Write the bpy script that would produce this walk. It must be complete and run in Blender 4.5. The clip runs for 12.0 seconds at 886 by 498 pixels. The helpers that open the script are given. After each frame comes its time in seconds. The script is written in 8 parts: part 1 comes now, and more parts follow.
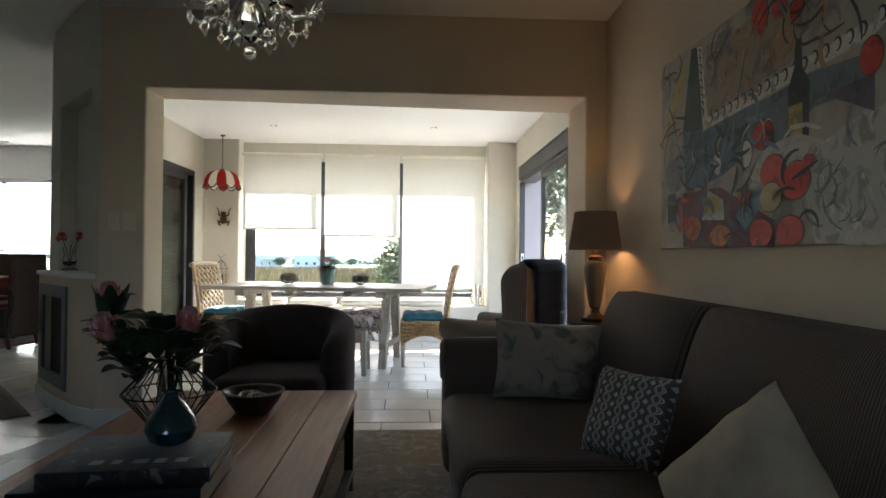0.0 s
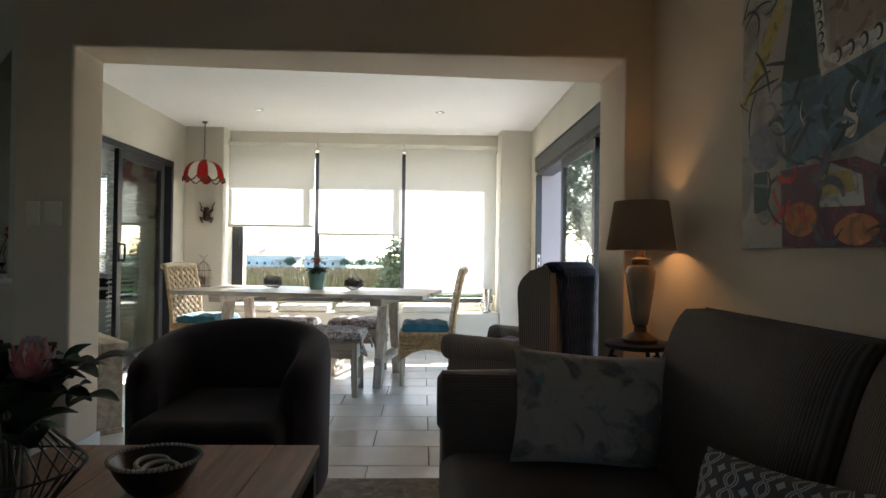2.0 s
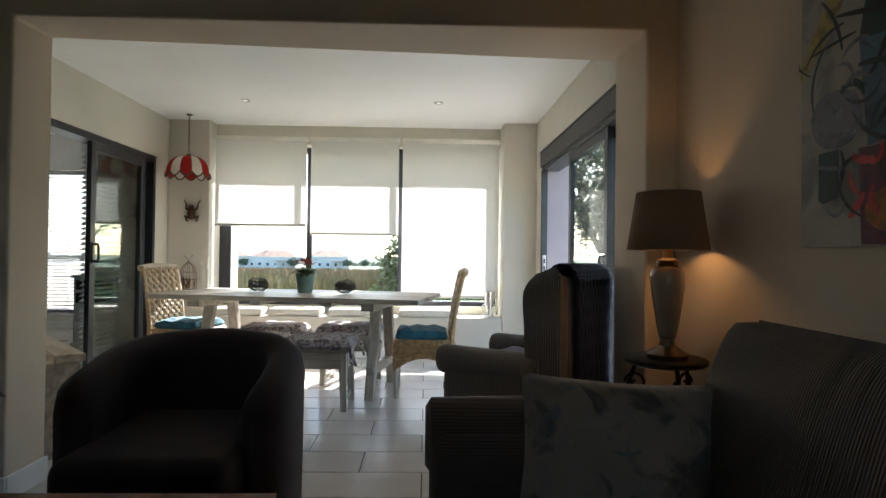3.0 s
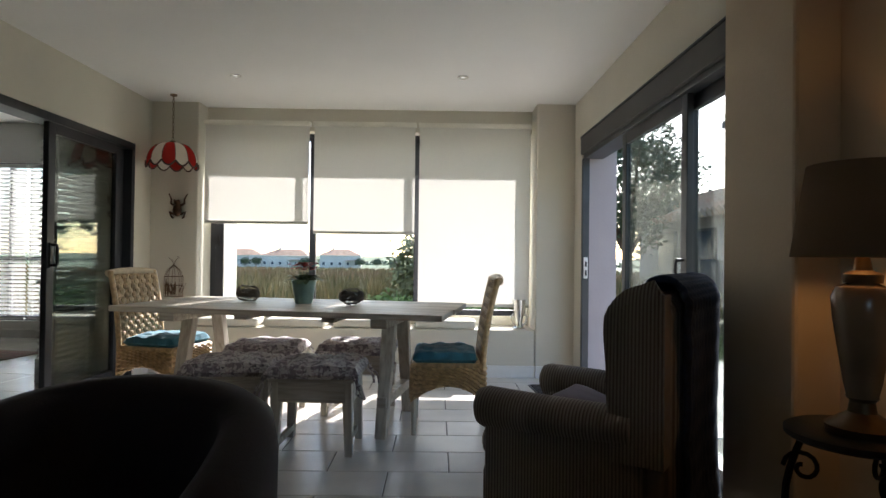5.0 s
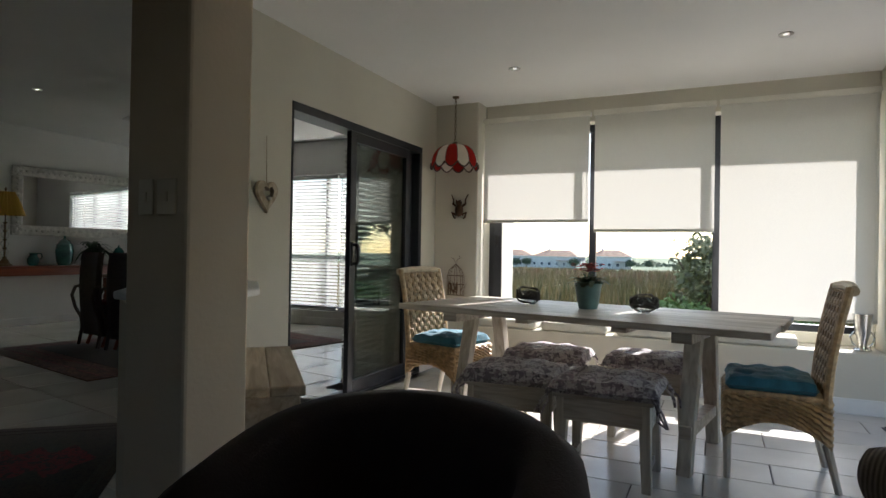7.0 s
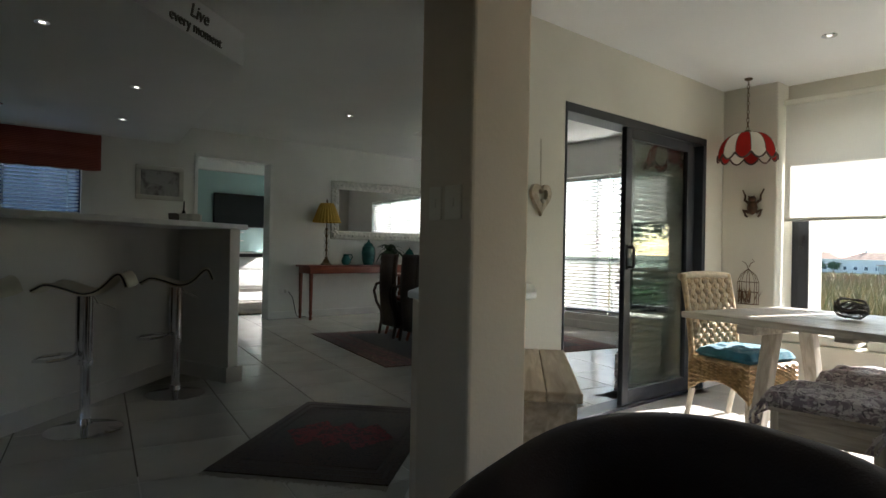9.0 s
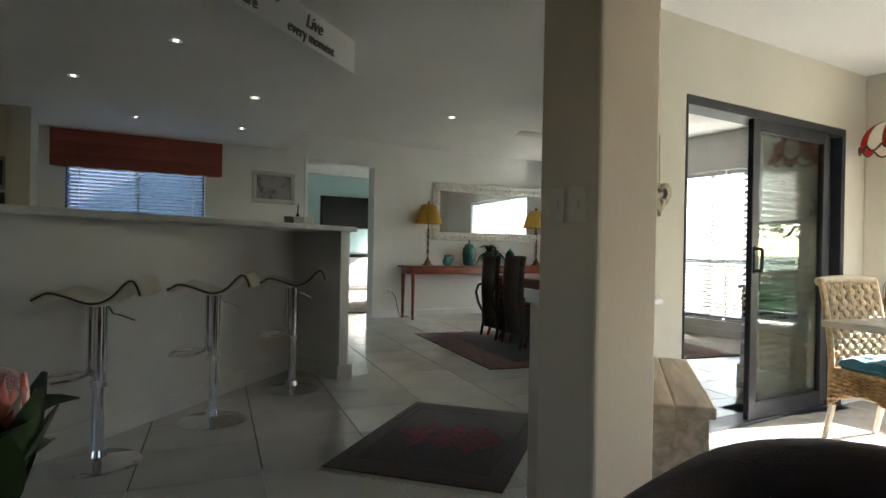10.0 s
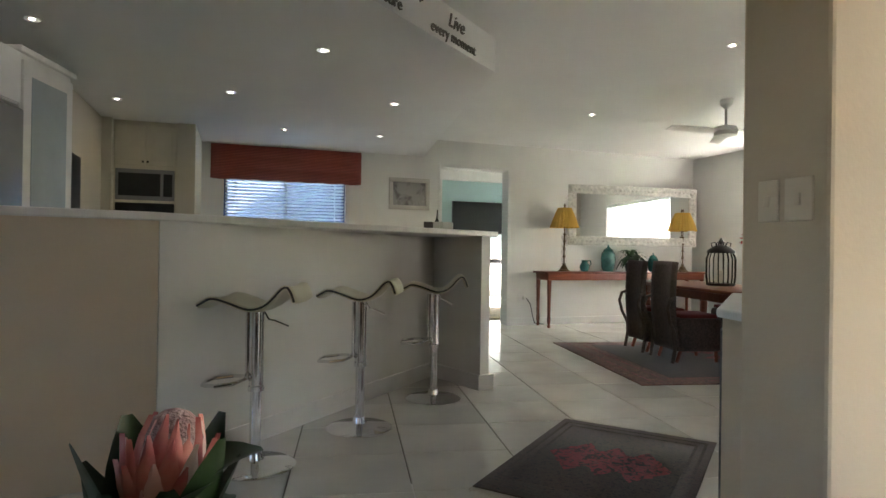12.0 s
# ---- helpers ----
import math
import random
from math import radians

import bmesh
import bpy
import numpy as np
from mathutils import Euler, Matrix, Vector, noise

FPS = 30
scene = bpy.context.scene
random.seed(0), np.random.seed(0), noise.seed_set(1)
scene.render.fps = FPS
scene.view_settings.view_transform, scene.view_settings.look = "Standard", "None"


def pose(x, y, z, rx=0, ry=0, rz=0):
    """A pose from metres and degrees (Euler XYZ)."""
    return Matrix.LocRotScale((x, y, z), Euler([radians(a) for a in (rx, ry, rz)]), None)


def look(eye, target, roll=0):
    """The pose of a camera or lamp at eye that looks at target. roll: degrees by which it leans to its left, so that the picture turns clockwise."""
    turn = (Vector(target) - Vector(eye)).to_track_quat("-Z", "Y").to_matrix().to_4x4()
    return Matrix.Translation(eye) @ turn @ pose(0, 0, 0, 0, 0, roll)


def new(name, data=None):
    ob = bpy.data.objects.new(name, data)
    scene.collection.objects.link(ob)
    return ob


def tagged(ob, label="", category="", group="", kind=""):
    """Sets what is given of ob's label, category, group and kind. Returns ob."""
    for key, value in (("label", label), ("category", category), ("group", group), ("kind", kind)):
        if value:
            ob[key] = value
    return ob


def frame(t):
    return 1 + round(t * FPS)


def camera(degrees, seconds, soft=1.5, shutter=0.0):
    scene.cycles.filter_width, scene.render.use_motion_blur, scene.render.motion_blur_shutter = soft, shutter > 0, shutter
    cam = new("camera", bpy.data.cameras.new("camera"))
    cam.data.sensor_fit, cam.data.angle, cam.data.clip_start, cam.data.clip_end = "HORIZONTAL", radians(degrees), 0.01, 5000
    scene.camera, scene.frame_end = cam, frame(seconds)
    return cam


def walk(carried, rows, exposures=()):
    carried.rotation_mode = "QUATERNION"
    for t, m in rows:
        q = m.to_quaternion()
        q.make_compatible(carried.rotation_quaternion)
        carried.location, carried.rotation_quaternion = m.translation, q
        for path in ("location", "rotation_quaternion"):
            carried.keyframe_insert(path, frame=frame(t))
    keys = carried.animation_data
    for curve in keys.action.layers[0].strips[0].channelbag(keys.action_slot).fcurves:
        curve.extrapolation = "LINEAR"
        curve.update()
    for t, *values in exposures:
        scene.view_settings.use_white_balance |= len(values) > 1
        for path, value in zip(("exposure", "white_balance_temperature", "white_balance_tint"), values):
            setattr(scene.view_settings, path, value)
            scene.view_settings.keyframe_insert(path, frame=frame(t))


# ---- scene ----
cam = camera(73.2, 12.0)
PATH = [
    (0, (0.424, -0.025, 1.062), (0.527, 1.972, 1.085), 0.5),
    (0.5, (0.46, 0.131, 1.061), (0.556, 2.128, 1.085), 0.55),
    (1, (0.524, 0.326, 1.058), (0.609, 2.324, 1.082), 0.5),
    (1.5, (0.527, 0.523, 1.059), (0.599, 2.522, 1.081), 0.55),
    (2, (0.505, 0.742, 1.067), (0.573, 2.741, 1.092), 0.7),
    (2.5, (0.532, 0.958, 1.066), (0.595, 2.957, 1.095), 0.7),
    (3, (0.557, 1.133, 1.066), (0.615, 3.132, 1.094), 0.7),
    (5, (0.479, 1.994, 1.096), (0.497, 3.994, 1.12), 0.7),
    (5.5, (0.399, 2.16, 1.103), (0.338, 4.159, 1.127), 0.7),
    (6, (0.338, 2.248, 1.094), (0.047, 4.227, 1.117), 0.8),
    (6.5, (0.332, 2.328, 1.083), (-0.249, 4.241, 1.106), 0.85),
    (7, (0.297, 2.367, 1.088), (-0.543, 4.182, 1.102), 0.95),
    (9, (0.211, 2.413, 1.093), (-1.323, 3.697, 1.097), 1.1),
    (9.5, (0.171, 2.402, 1.096), (-1.461, 3.558, 1.095), 1.1),
    (10, (0.121, 2.372, 1.104), (-1.597, 3.396, 1.102), 1.1),
    (10.5, (0.063, 2.357, 1.101), (-1.72, 3.262, 1.101), 1.1),
    (11, (-0.017, 2.366, 1.104), (-1.846, 3.176, 1.103), 1.0),
    (11.5, (-0.089, 2.362, 1.103), (-1.953, 3.086, 1.104), 1.0),
    (12, (-0.131, 2.344, 1.104), (-2.025, 2.988, 1.112), 0.85),
]
STOPS = [(0, 3.08, 6100, 14), (2, 2.72, 6050, 13), (3, 2.4, 6000, 13), (5, 1.75, 6100, 14), (7, 1.55, 6100, 14), (9, 2.28, 6100, 12), (10, 3.3, 6250, 13), (11, 3.88, 6450, 14), (12, 4.28, 6550, 17)]
walk(cam, [(t, look(eye, target, roll)) for t, eye, target, roll in PATH], STOPS)

# ---- sky and sun ----
world = bpy.data.worlds.new("sky")
scene.world = world
world.use_nodes = True
SUN_TO = Vector((0.24, 0.83, 0.50)).normalized()
sky = world.node_tree.nodes.new("ShaderNodeTexSky")
sky.sky_type = "NISHITA"
sky.sun_disc = False
sky.sun_elevation = math.asin(SUN_TO.z)
sky.sun_rotation = math.atan2(SUN_TO.x, SUN_TO.y)
world.node_tree.links.new(sky.outputs[0], world.node_tree.nodes["Background"].inputs[0])
world.node_tree.nodes["Background"].inputs[1].default_value = 0.15
sun = new("sun", bpy.data.lights.new("sun", "SUN"))
sun.data.energy, sun.data.angle, sun.data.color = 5.0, radians(0.5), (1.0, 0.95, 0.87)
sun.matrix_world = look(SUN_TO * 50, (0, 0, 0))

# ---- building helpers ----
def link_color(nt, sock, a, b, scale, detail=6.0, coords="Object", stretch=(1, 1, 1), lo=0.35, hi=0.65):
    """A noise that mixes two colours into a socket; returns its factor."""
    tc = nt.nodes.new("ShaderNodeTexCoord")
    mp = nt.nodes.new("ShaderNodeMapping")
    mp.inputs["Scale"].default_value = stretch
    nz = nt.nodes.new("ShaderNodeTexNoise")
    nz.inputs["Scale"].default_value, nz.inputs["Detail"].default_value = scale, detail
    rp = nt.nodes.new("ShaderNodeValToRGB")
    rp.color_ramp.elements[0].position, rp.color_ramp.elements[1].position = lo, hi
    rp.color_ramp.elements[0].color, rp.color_ramp.elements[1].color = (*a, 1), (*b, 1)
    nt.links.new(tc.outputs[coords], mp.inputs[0])
    nt.links.new(mp.outputs[0], nz.inputs["Vector"])
    nt.links.new(nz.outputs["Fac"], rp.inputs[0])
    nt.links.new(rp.outputs[0], sock)
    return nz


def mat(name, color, rough=0.6, metal=0.0, vary=0.12, scale=3.0, bump=0.0, bscale=120.0, stretch=(1, 1, 1), dark=None, sheen=0.0, coat=0.0, piece=0.0):
    """A plain surface with two scales of variation: stains and a fine grain."""
    m = bpy.data.materials.new(name)
    m.use_nodes = True
    nt = m.node_tree
    bs = nt.nodes["Principled BSDF"]
    bs.inputs["Roughness"].default_value, bs.inputs["Metallic"].default_value = rough, metal
    bs.inputs["Sheen Weight"].default_value, bs.inputs["Coat Weight"].default_value = sheen, coat
    d = dark or tuple(c * (1 - vary) for c in color)
    l = tuple(min(1, c * (1 + vary * 0.4)) for c in color)
    if vary > 0:
        nz = link_color(nt, bs.inputs["Base Color"], d, l, scale, stretch=stretch)
    else:
        bs.inputs["Base Color"].default_value = (*color, 1)
    if piece > 0:
        oi = nt.nodes.new("ShaderNodeObjectInfo")
        mr = nt.nodes.new("ShaderNodeMapRange")
        mr.inputs["To Min"].default_value, mr.inputs["To Max"].default_value = 1 - piece, 1 + piece * 0.5
        hs = nt.nodes.new("ShaderNodeHueSaturation")
        nt.links.new(oi.outputs["Random"], mr.inputs[0])
        nt.links.new(mr.outputs[0], hs.inputs["Value"])
        src = bs.inputs["Base Color"].links[0].from_socket
        nt.links.new(src, hs.inputs["Color"])
        nt.links.new(hs.outputs[0], bs.inputs["Base Color"])
    if bump > 0:
        tc = nt.nodes.new("ShaderNodeTexCoord")
        mp = nt.nodes.new("ShaderNodeMapping")
        mp.inputs["Scale"].default_value = stretch
        bn = nt.nodes.new("ShaderNodeTexNoise")
        bn.inputs["Scale"].default_value, bn.inputs["Detail"].default_value = bscale, 4
        bp = nt.nodes.new("ShaderNodeBump")
        bp.inputs["Strength"].default_value, bp.inputs["Distance"].default_value = min(1, bump), 0.004
        nt.links.new(tc.outputs["Object"], mp.inputs[0])
        nt.links.new(mp.outputs[0], bn.inputs["Vector"])
        nt.links.new(bn.outputs["Fac"], bp.inputs["Height"])
        nt.links.new(bp.outputs[0], bs.inputs["Normal"])
    return m


def box(bm, x0, y0, z0, x1, y1, z1, m=None):
    vs = [bm.verts.new(Vector((x, y, z)) if m is None else m @ Vector((x, y, z))) for z in (z0, z1) for y in (y0, y1) for x in (x0, x1)]
    for f in ((0, 2, 3, 1), (4, 5, 7, 6), (0, 1, 5, 4), (1, 3, 7, 5), (3, 2, 6, 7), (2, 0, 4, 6)):
        bm.faces.new([vs[i] for i in f])
    return bm


def prism(bm, pts, z0, z1):
    """An upright block over a plan of points, anticlockwise."""
    lo = [bm.verts.new((x, y, z0)) for x, y in pts]
    hi = [bm.verts.new((x, y, z1)) for x, y in pts]
    bm.faces.new(lo[::-1])
    bm.faces.new(hi)
    n = len(pts)
    for i in range(n):
        bm.faces.new((lo[i], lo[(i + 1) % n], hi[(i + 1) % n], hi[i]))
    return bm


def lathe(bm, prof, seg=24, at=(0, 0, 0), wave=None, caps=True):
    """A turned shape from (radius, height) rows."""
    rings = []
    for r, z in prof:
        ring = []
        for i in range(seg):
            a = 2 * math.pi * i / seg
            q = r if wave is None else r * wave(a, z)
            ring.append(bm.verts.new((at[0] + q * math.cos(a), at[1] + q * math.sin(a), at[2] + z)))
        rings.append(ring)
    for a, b in zip(rings, rings[1:]):
        for i in range(seg):
            bm.faces.new((a[i], a[(i + 1) % seg], b[(i + 1) % seg], b[i]))
    if caps and prof[0][0] > 1e-5:
        bm.faces.new(rings[0][::-1])
    if caps and prof[-1][0] > 1e-5:
        bm.faces.new(rings[-1])
    return bm


def tube(bm, pts, r, seg=8, closed=False):
    """A round bar along points; r is one radius or one for each point."""
    pts = [Vector(p) for p in pts]
    n = len(pts)
    rr = r if isinstance(r, (list, tuple)) else [r] * n
    rings, up = [], None
    for i, p in enumerate(pts):
        d = (pts[(i + 1) % n] - pts[i - 1]) if closed else (pts[min(i + 1, n - 1)] - pts[max(i - 1, 0)])
        d = d.normalized() if d.length > 1e-9 else Vector((0, 0, 1))
        if up is None:
            up = d.orthogonal().normalized()
        up = (up - d * up.dot(d))
        up = up.normalized() if up.length > 1e-6 else d.orthogonal().normalized()
        side = d.cross(up)
        rings.append([bm.verts.new(p + (up * math.cos(2 * math.pi * k / seg) + side * math.sin(2 * math.pi * k / seg)) * rr[i]) for k in range(seg)])
    pairs = list(zip(rings, rings[1:])) + ([(rings[-1], rings[0])] if closed else [])
    for a, b in pairs:
        for k in range(seg):
            bm.faces.new((a[k], a[(k + 1) % seg], b[(k + 1) % seg], b[k]))
    if not closed:
        bm.faces.new(rings[0][::-1])
        bm.faces.new(rings[-1])
    return bm


def sheet(bm, nu, nv, fn):
    """A grid of faces; fn(u, v) gives the place for u, v from 0 to 1."""
    g = [[bm.verts.new(fn(i / nu, j / nv)) for j in range(nv + 1)] for i in range(nu + 1)]
    for i in range(nu):
        for j in range(nv):
            bm.faces.new((g[i][j], g[i + 1][j], g[i + 1][j + 1], g[i][j + 1]))
    return bm


def slab(bm, nu, nv, top, bottom):
    """A closed cushion-like shape between two grids that share their rim."""
    t = [[None] * (nv + 1) for _ in range(nu + 1)]
    b = [[None] * (nv + 1) for _ in range(nu + 1)]
    for i in range(nu + 1):
        for j in range(nv + 1):
            u, v = i / nu, j / nv
            t[i][j] = bm.verts.new(top(u, v))
            rim = i in (0, nu) or j in (0, nv)
            b[i][j] = t[i][j] if rim else bm.verts.new(bottom(u, v))
    for i in range(nu):
        for j in range(nv):
            bm.faces.new((t[i][j], t[i + 1][j], t[i + 1][j + 1], t[i][j + 1]))
            bm.faces.new((b[i][j], b[i][j + 1], b[i + 1][j + 1], b[i + 1][j]))
    return bm


def puff(bm, sx, sy, sz, m=None, n=16, p=0.35, pinch=0.06, lump=0.0):
    """A pillow of sx by sy, sz thick, lying flat round its middle."""
    m = m or Matrix()

    def place(u, v, s):
        a, b = 2 * u - 1, 2 * v - 1
        h = ((1 - a ** 4) * (1 - b ** 4))
        h = max(h, 0) ** p * sz / 2
        k = 1 - pinch * (1 - a * a) * 1.0
        l = 1 - pinch * (1 - b * b) * 1.0
        w = lump * noise.noise(Vector((a * 3, b * 3, s + sx * 7)))
        return m @ Vector((a * sx / 2 * l, b * sy / 2 * k, s * h + w))
    return slab(bm, n, n, lambda u, v: place(u, v, 1), lambda u, v: place(u, v, -1))


def rbox(bm, x0, y0, z0, x1, y1, z1, r=0.03, m=None, seg=3):
    """A box with rounded edges."""
    t = bmesh.new()
    box(t, x0, y0, z0, x1, y1, z1)
    bmesh.ops.bevel(t, geom=t.edges[:], offset=min(r, 0.49 * min(x1 - x0, y1 - y0, z1 - z0)), segments=seg, profile=0.5, affect="EDGES")
    if m is not None:
        t.transform(m)
    me = bpy.data.meshes.new("t")
    t.to_mesh(me)
    bm.from_mesh(me)
    bpy.data.meshes.remove(me)
    t.free()
    return bm


def mesh_of(name, bm, material, smooth=35):
    bmesh.ops.recalc_face_normals(bm, faces=bm.faces[:])
    me = bpy.data.meshes.new(name)
    if smooth:
        lim = radians(smooth)
        for f in bm.faces:
            f.smooth = True
        for e in bm.edges:
            if len(e.link_faces) == 2 and e.calc_face_angle(0) > lim:
                e.smooth = False
    bm.to_mesh(me)
    bm.free()
    for q in material if isinstance(material, (list, tuple)) else [material]:
        me.materials.append(q)
    return me


def part(name, bm, material, parent=None, label="", smooth=35):
    ob = new(name, mesh_of(name, bm, material, smooth))
    if parent is not None:
        ob.parent = parent
    return tagged(ob, label) if label else ob


def thing(name, label, category, at=None, group="", kind=""):
    ob = new(name)
    if at is not None:
        ob.matrix_world = at
    ob.empty_display_size = 0.1
    return tagged(ob, label, category, group, kind)


def setting(name, bm, material, label, category="", smooth=0):
    ob = new(name, mesh_of(name, bm, material, smooth))
    return tagged(ob, label, category or name.split("_")[0], "", "structure")


def bevel(ob, w=0.006, seg=2):
    md = ob.modifiers.new("bevel", "BEVEL")
    md.width, md.segments, md.limit_method = w, seg, "ANGLE"
    return ob


# ---- materials ----
M_WALLT = mat("taupe_wall", (0.72, 0.60, 0.45), 0.85, vary=0.06, scale=1.3, bump=0.25, bscale=60)
M_WALL = mat("wall_paint", (0.67, 0.63, 0.53), 0.85, vary=0.06, scale=1.3, bump=0.25, bscale=60)
M_WALLW = mat("hall_paint", (0.80, 0.79, 0.75), 0.85, vary=0.05, scale=1.2, bump=0.2, bscale=60)
M_CEIL = mat("ceiling_paint", (0.90, 0.89, 0.86), 0.9, vary=0.04, scale=0.8, bump=0.15, bscale=40)
M_WHITE = mat("white_paint", (0.8, 0.79, 0.76), 0.45, vary=0.06, scale=5)
M_ALU = mat("charcoal_aluminium", (0.035, 0.038, 0.045), 0.38, metal=0.3, vary=0.2, scale=6)
M_TILE = mat("pale_tile", (0.62, 0.59, 0.54), 0.28, vary=0.13, scale=2.6, bump=0.08, bscale=25, piece=0.08)
M_TILE2 = mat("hall_tile", (0.68, 0.66, 0.60), 0.16, vary=0.1, scale=2.0, bump=0.05, bscale=20, piece=0.06)
M_GROUT = mat("grout", (0.16, 0.145, 0.125), 0.9, vary=0.3, scale=8, bump=0.3)
M_AQUA = mat("aqua_paint", (0.42, 0.58, 0.575), 0.85, vary=0.06, scale=1.5)
M_CHROME = mat("chrome", (0.75, 0.75, 0.76), 0.08, metal=1.0, vary=0.05, scale=9)
M_BLACK = mat("black_plastic", (0.015, 0.015, 0.017), 0.35, vary=0.2, scale=8)
M_SLAT = mat("white_slat", (0.78, 0.78, 0.76), 0.45, vary=0.05, scale=4)


def wood(name, a, b, rough=0.5, along="X", scale=1.0, piece=0.15):
    m = bpy.data.materials.new(name)
    m.use_nodes = True
    nt = m.node_tree
    bs = nt.nodes["Principled BSDF"]
    bs.inputs["Roughness"].default_value = rough
    st = {"X": (1.2, 14, 14), "Y": (14, 1.2, 14), "Z": (14, 14, 1.2)}[along]
    nz = link_color(nt, bs.inputs["Base Color"], a, b, 2.4 * scale, 8, stretch=st, lo=0.3, hi=0.7)
    nz.inputs["Distortion"].default_value = 0.6
    oi = nt.nodes.new("ShaderNodeObjectInfo")
    mr = nt.nodes.new("ShaderNodeMapRange")
    mr.inputs["To Min"].default_value, mr.inputs["To Max"].default_value = 1 - piece, 1 + piece
    hs = nt.nodes.new("ShaderNodeHueSaturation")
    nt.links.new(oi.outputs["Random"], mr.inputs[0])
    nt.links.new(mr.outputs[0], hs.inputs["Value"])
    nt.links.new(bs.inputs["Base Color"].links[0].from_socket, hs.inputs["Color"])
    nt.links.new(hs.outputs[0], bs.inputs["Base Color"])
    bp = nt.nodes.new("ShaderNodeBump")
    bp.inputs["Strength"].default_value, bp.inputs["Distance"].default_value = 0.35, 0.003
    nt.links.new(nz.outputs["Fac"], bp.inputs["Height"])
    nt.links.new(bp.outputs[0], bs.inputs["Normal"])
    return m


def striped(name, a, b, pitch, axis="Z", rough=0.9, depth=0.004, sheen=0.06):
    """Ribbed cloth: narrow ribs with a bump, in the object's own axes."""
    m = bpy.data.materials.new(name)
    m.use_nodes = True
    nt = m.node_tree
    bs = nt.nodes["Principled BSDF"]
    bs.inputs["Roughness"].default_value, bs.inputs["Sheen Weight"].default_value = rough, sheen
    tc = nt.nodes.new("ShaderNodeTexCoord")
    wv = nt.nodes.new("ShaderNodeTexWave")
    wv.bands_direction = axis
    wv.inputs["Scale"].default_value = 0.314159 / pitch
    wv.inputs["Distortion"].default_value, wv.inputs["Detail"].default_value = 0.25, 2
    rp = nt.nodes.new("ShaderNodeValToRGB")
    rp.color_ramp.elements[0].position, rp.color_ramp.elements[1].position = 0.15, 0.8
    rp.color_ramp.elements[0].color, rp.color_ramp.elements[1].color = (*a, 1), (*b, 1)
    bp = nt.nodes.new("ShaderNodeBump")
    bp.inputs["Strength"].default_value, bp.inputs["Distance"].default_value = 0.7, depth
    nt.links.new(tc.outputs["Object"], wv.inputs["Vector"])
    nt.links.new(wv.outputs["Fac"], rp.inputs[0])
    nt.links.new(rp.outputs[0], bs.inputs["Base Color"])
    nt.links.new(wv.outputs["Fac"], bp.inputs["Height"])
    nt.links.new(bp.outputs[0], bs.inputs["Normal"])
    return m


def glass(name, tint=(1, 1, 1), gloss=0.10):
    """A clear pane: light goes straight through, with a weak mirror that grows at grazing angles."""
    m = bpy.data.materials.new(name)
    m.use_nodes = True
    nt = m.node_tree
    nt.nodes.remove(nt.nodes["Principled BSDF"])
    out = nt.nodes["Material Output"]
    tr = nt.nodes.new("ShaderNodeBsdfTransparent")
    tr.inputs[0].default_value = (*tint, 1)
    gl = nt.nodes.new("ShaderNodeBsdfGlossy")
    gl.inputs["Roughness"].default_value = 0.0
    fr = nt.nodes.new("ShaderNodeFresnel")
    fr.inputs[0].default_value = 1.5
    ad = nt.nodes.new("ShaderNodeMath")
    ad.operation = "MULTIPLY_ADD"
    ad.inputs[1].default_value, ad.inputs[2].default_value = 0.32, gloss * 0.1
    mx = nt.nodes.new("ShaderNodeMixShader")
    nt.links.new(fr.outputs[0], ad.inputs[0])
    nt.links.new(ad.outputs[0], mx.inputs[0])
    nt.links.new(tr.outputs[0], mx.inputs[1])
    nt.links.new(gl.outputs[0], mx.inputs[2])
    nt.links.new(mx.outputs[0], out.inputs[0])
    return m


def fabric_thin(name, color, through_=0.6):
    """Thin cloth that lets light through."""
    m = bpy.data.materials.new(name)
    m.use_nodes = True
    nt = m.node_tree
    nt.nodes.remove(nt.nodes["Principled BSDF"])
    out = nt.nodes["Material Output"]
    df = nt.nodes.new("ShaderNodeBsdfDiffuse")
    tl = nt.nodes.new("ShaderNodeBsdfTranslucent")
    link_color(nt, df.inputs[0], tuple(c * 0.94 for c in color), color, 260, 2)
    link_color(nt, tl.inputs[0], tuple(c * 0.92 for c in color), color, 260, 2)
    mx = nt.nodes.new("ShaderNodeMixShader")
    mx.inputs[0].default_value = through_
    nt.links.new(df.outputs[0], mx.inputs[1])
    nt.links.new(tl.outputs[0], mx.inputs[2])
    nt.links.new(mx.outputs[0], out.inputs[0])
    return m


def glow(name, color, strength):
    m = bpy.data.materials.new(name)
    m.use_nodes = True
    bs = m.node_tree.nodes["Principled BSDF"]
    bs.inputs["Emission Color"].default_value, bs.inputs["Emission Strength"].default_value = (*color, 1), strength
    return m


M_GLASS = glass("window_glass", (0.93, 0.96, 0.95))
M_GLASSD = glass("tinted_glass", (0.78, 0.82, 0.80))
M_BLIND = fabric_thin("blind_cloth", (0.80, 0.78, 0.72), 0.20)
M_LED = glow("led", (1.0, 0.93, 0.8), 2.5)
M_WASH = wood("whitewashed_wood", (0.33, 0.28, 0.22), (0.64, 0.59, 0.51), 0.5, "X")
M_WASHZ = wood("whitewashed_wood_upright", (0.38, 0.33, 0.26), (0.64, 0.59, 0.51), 0.6, "Z")
M_OAK = wood("orange_brown_wood", (0.20, 0.072, 0.028), (0.35, 0.145, 0.058), 0.42, "Y")
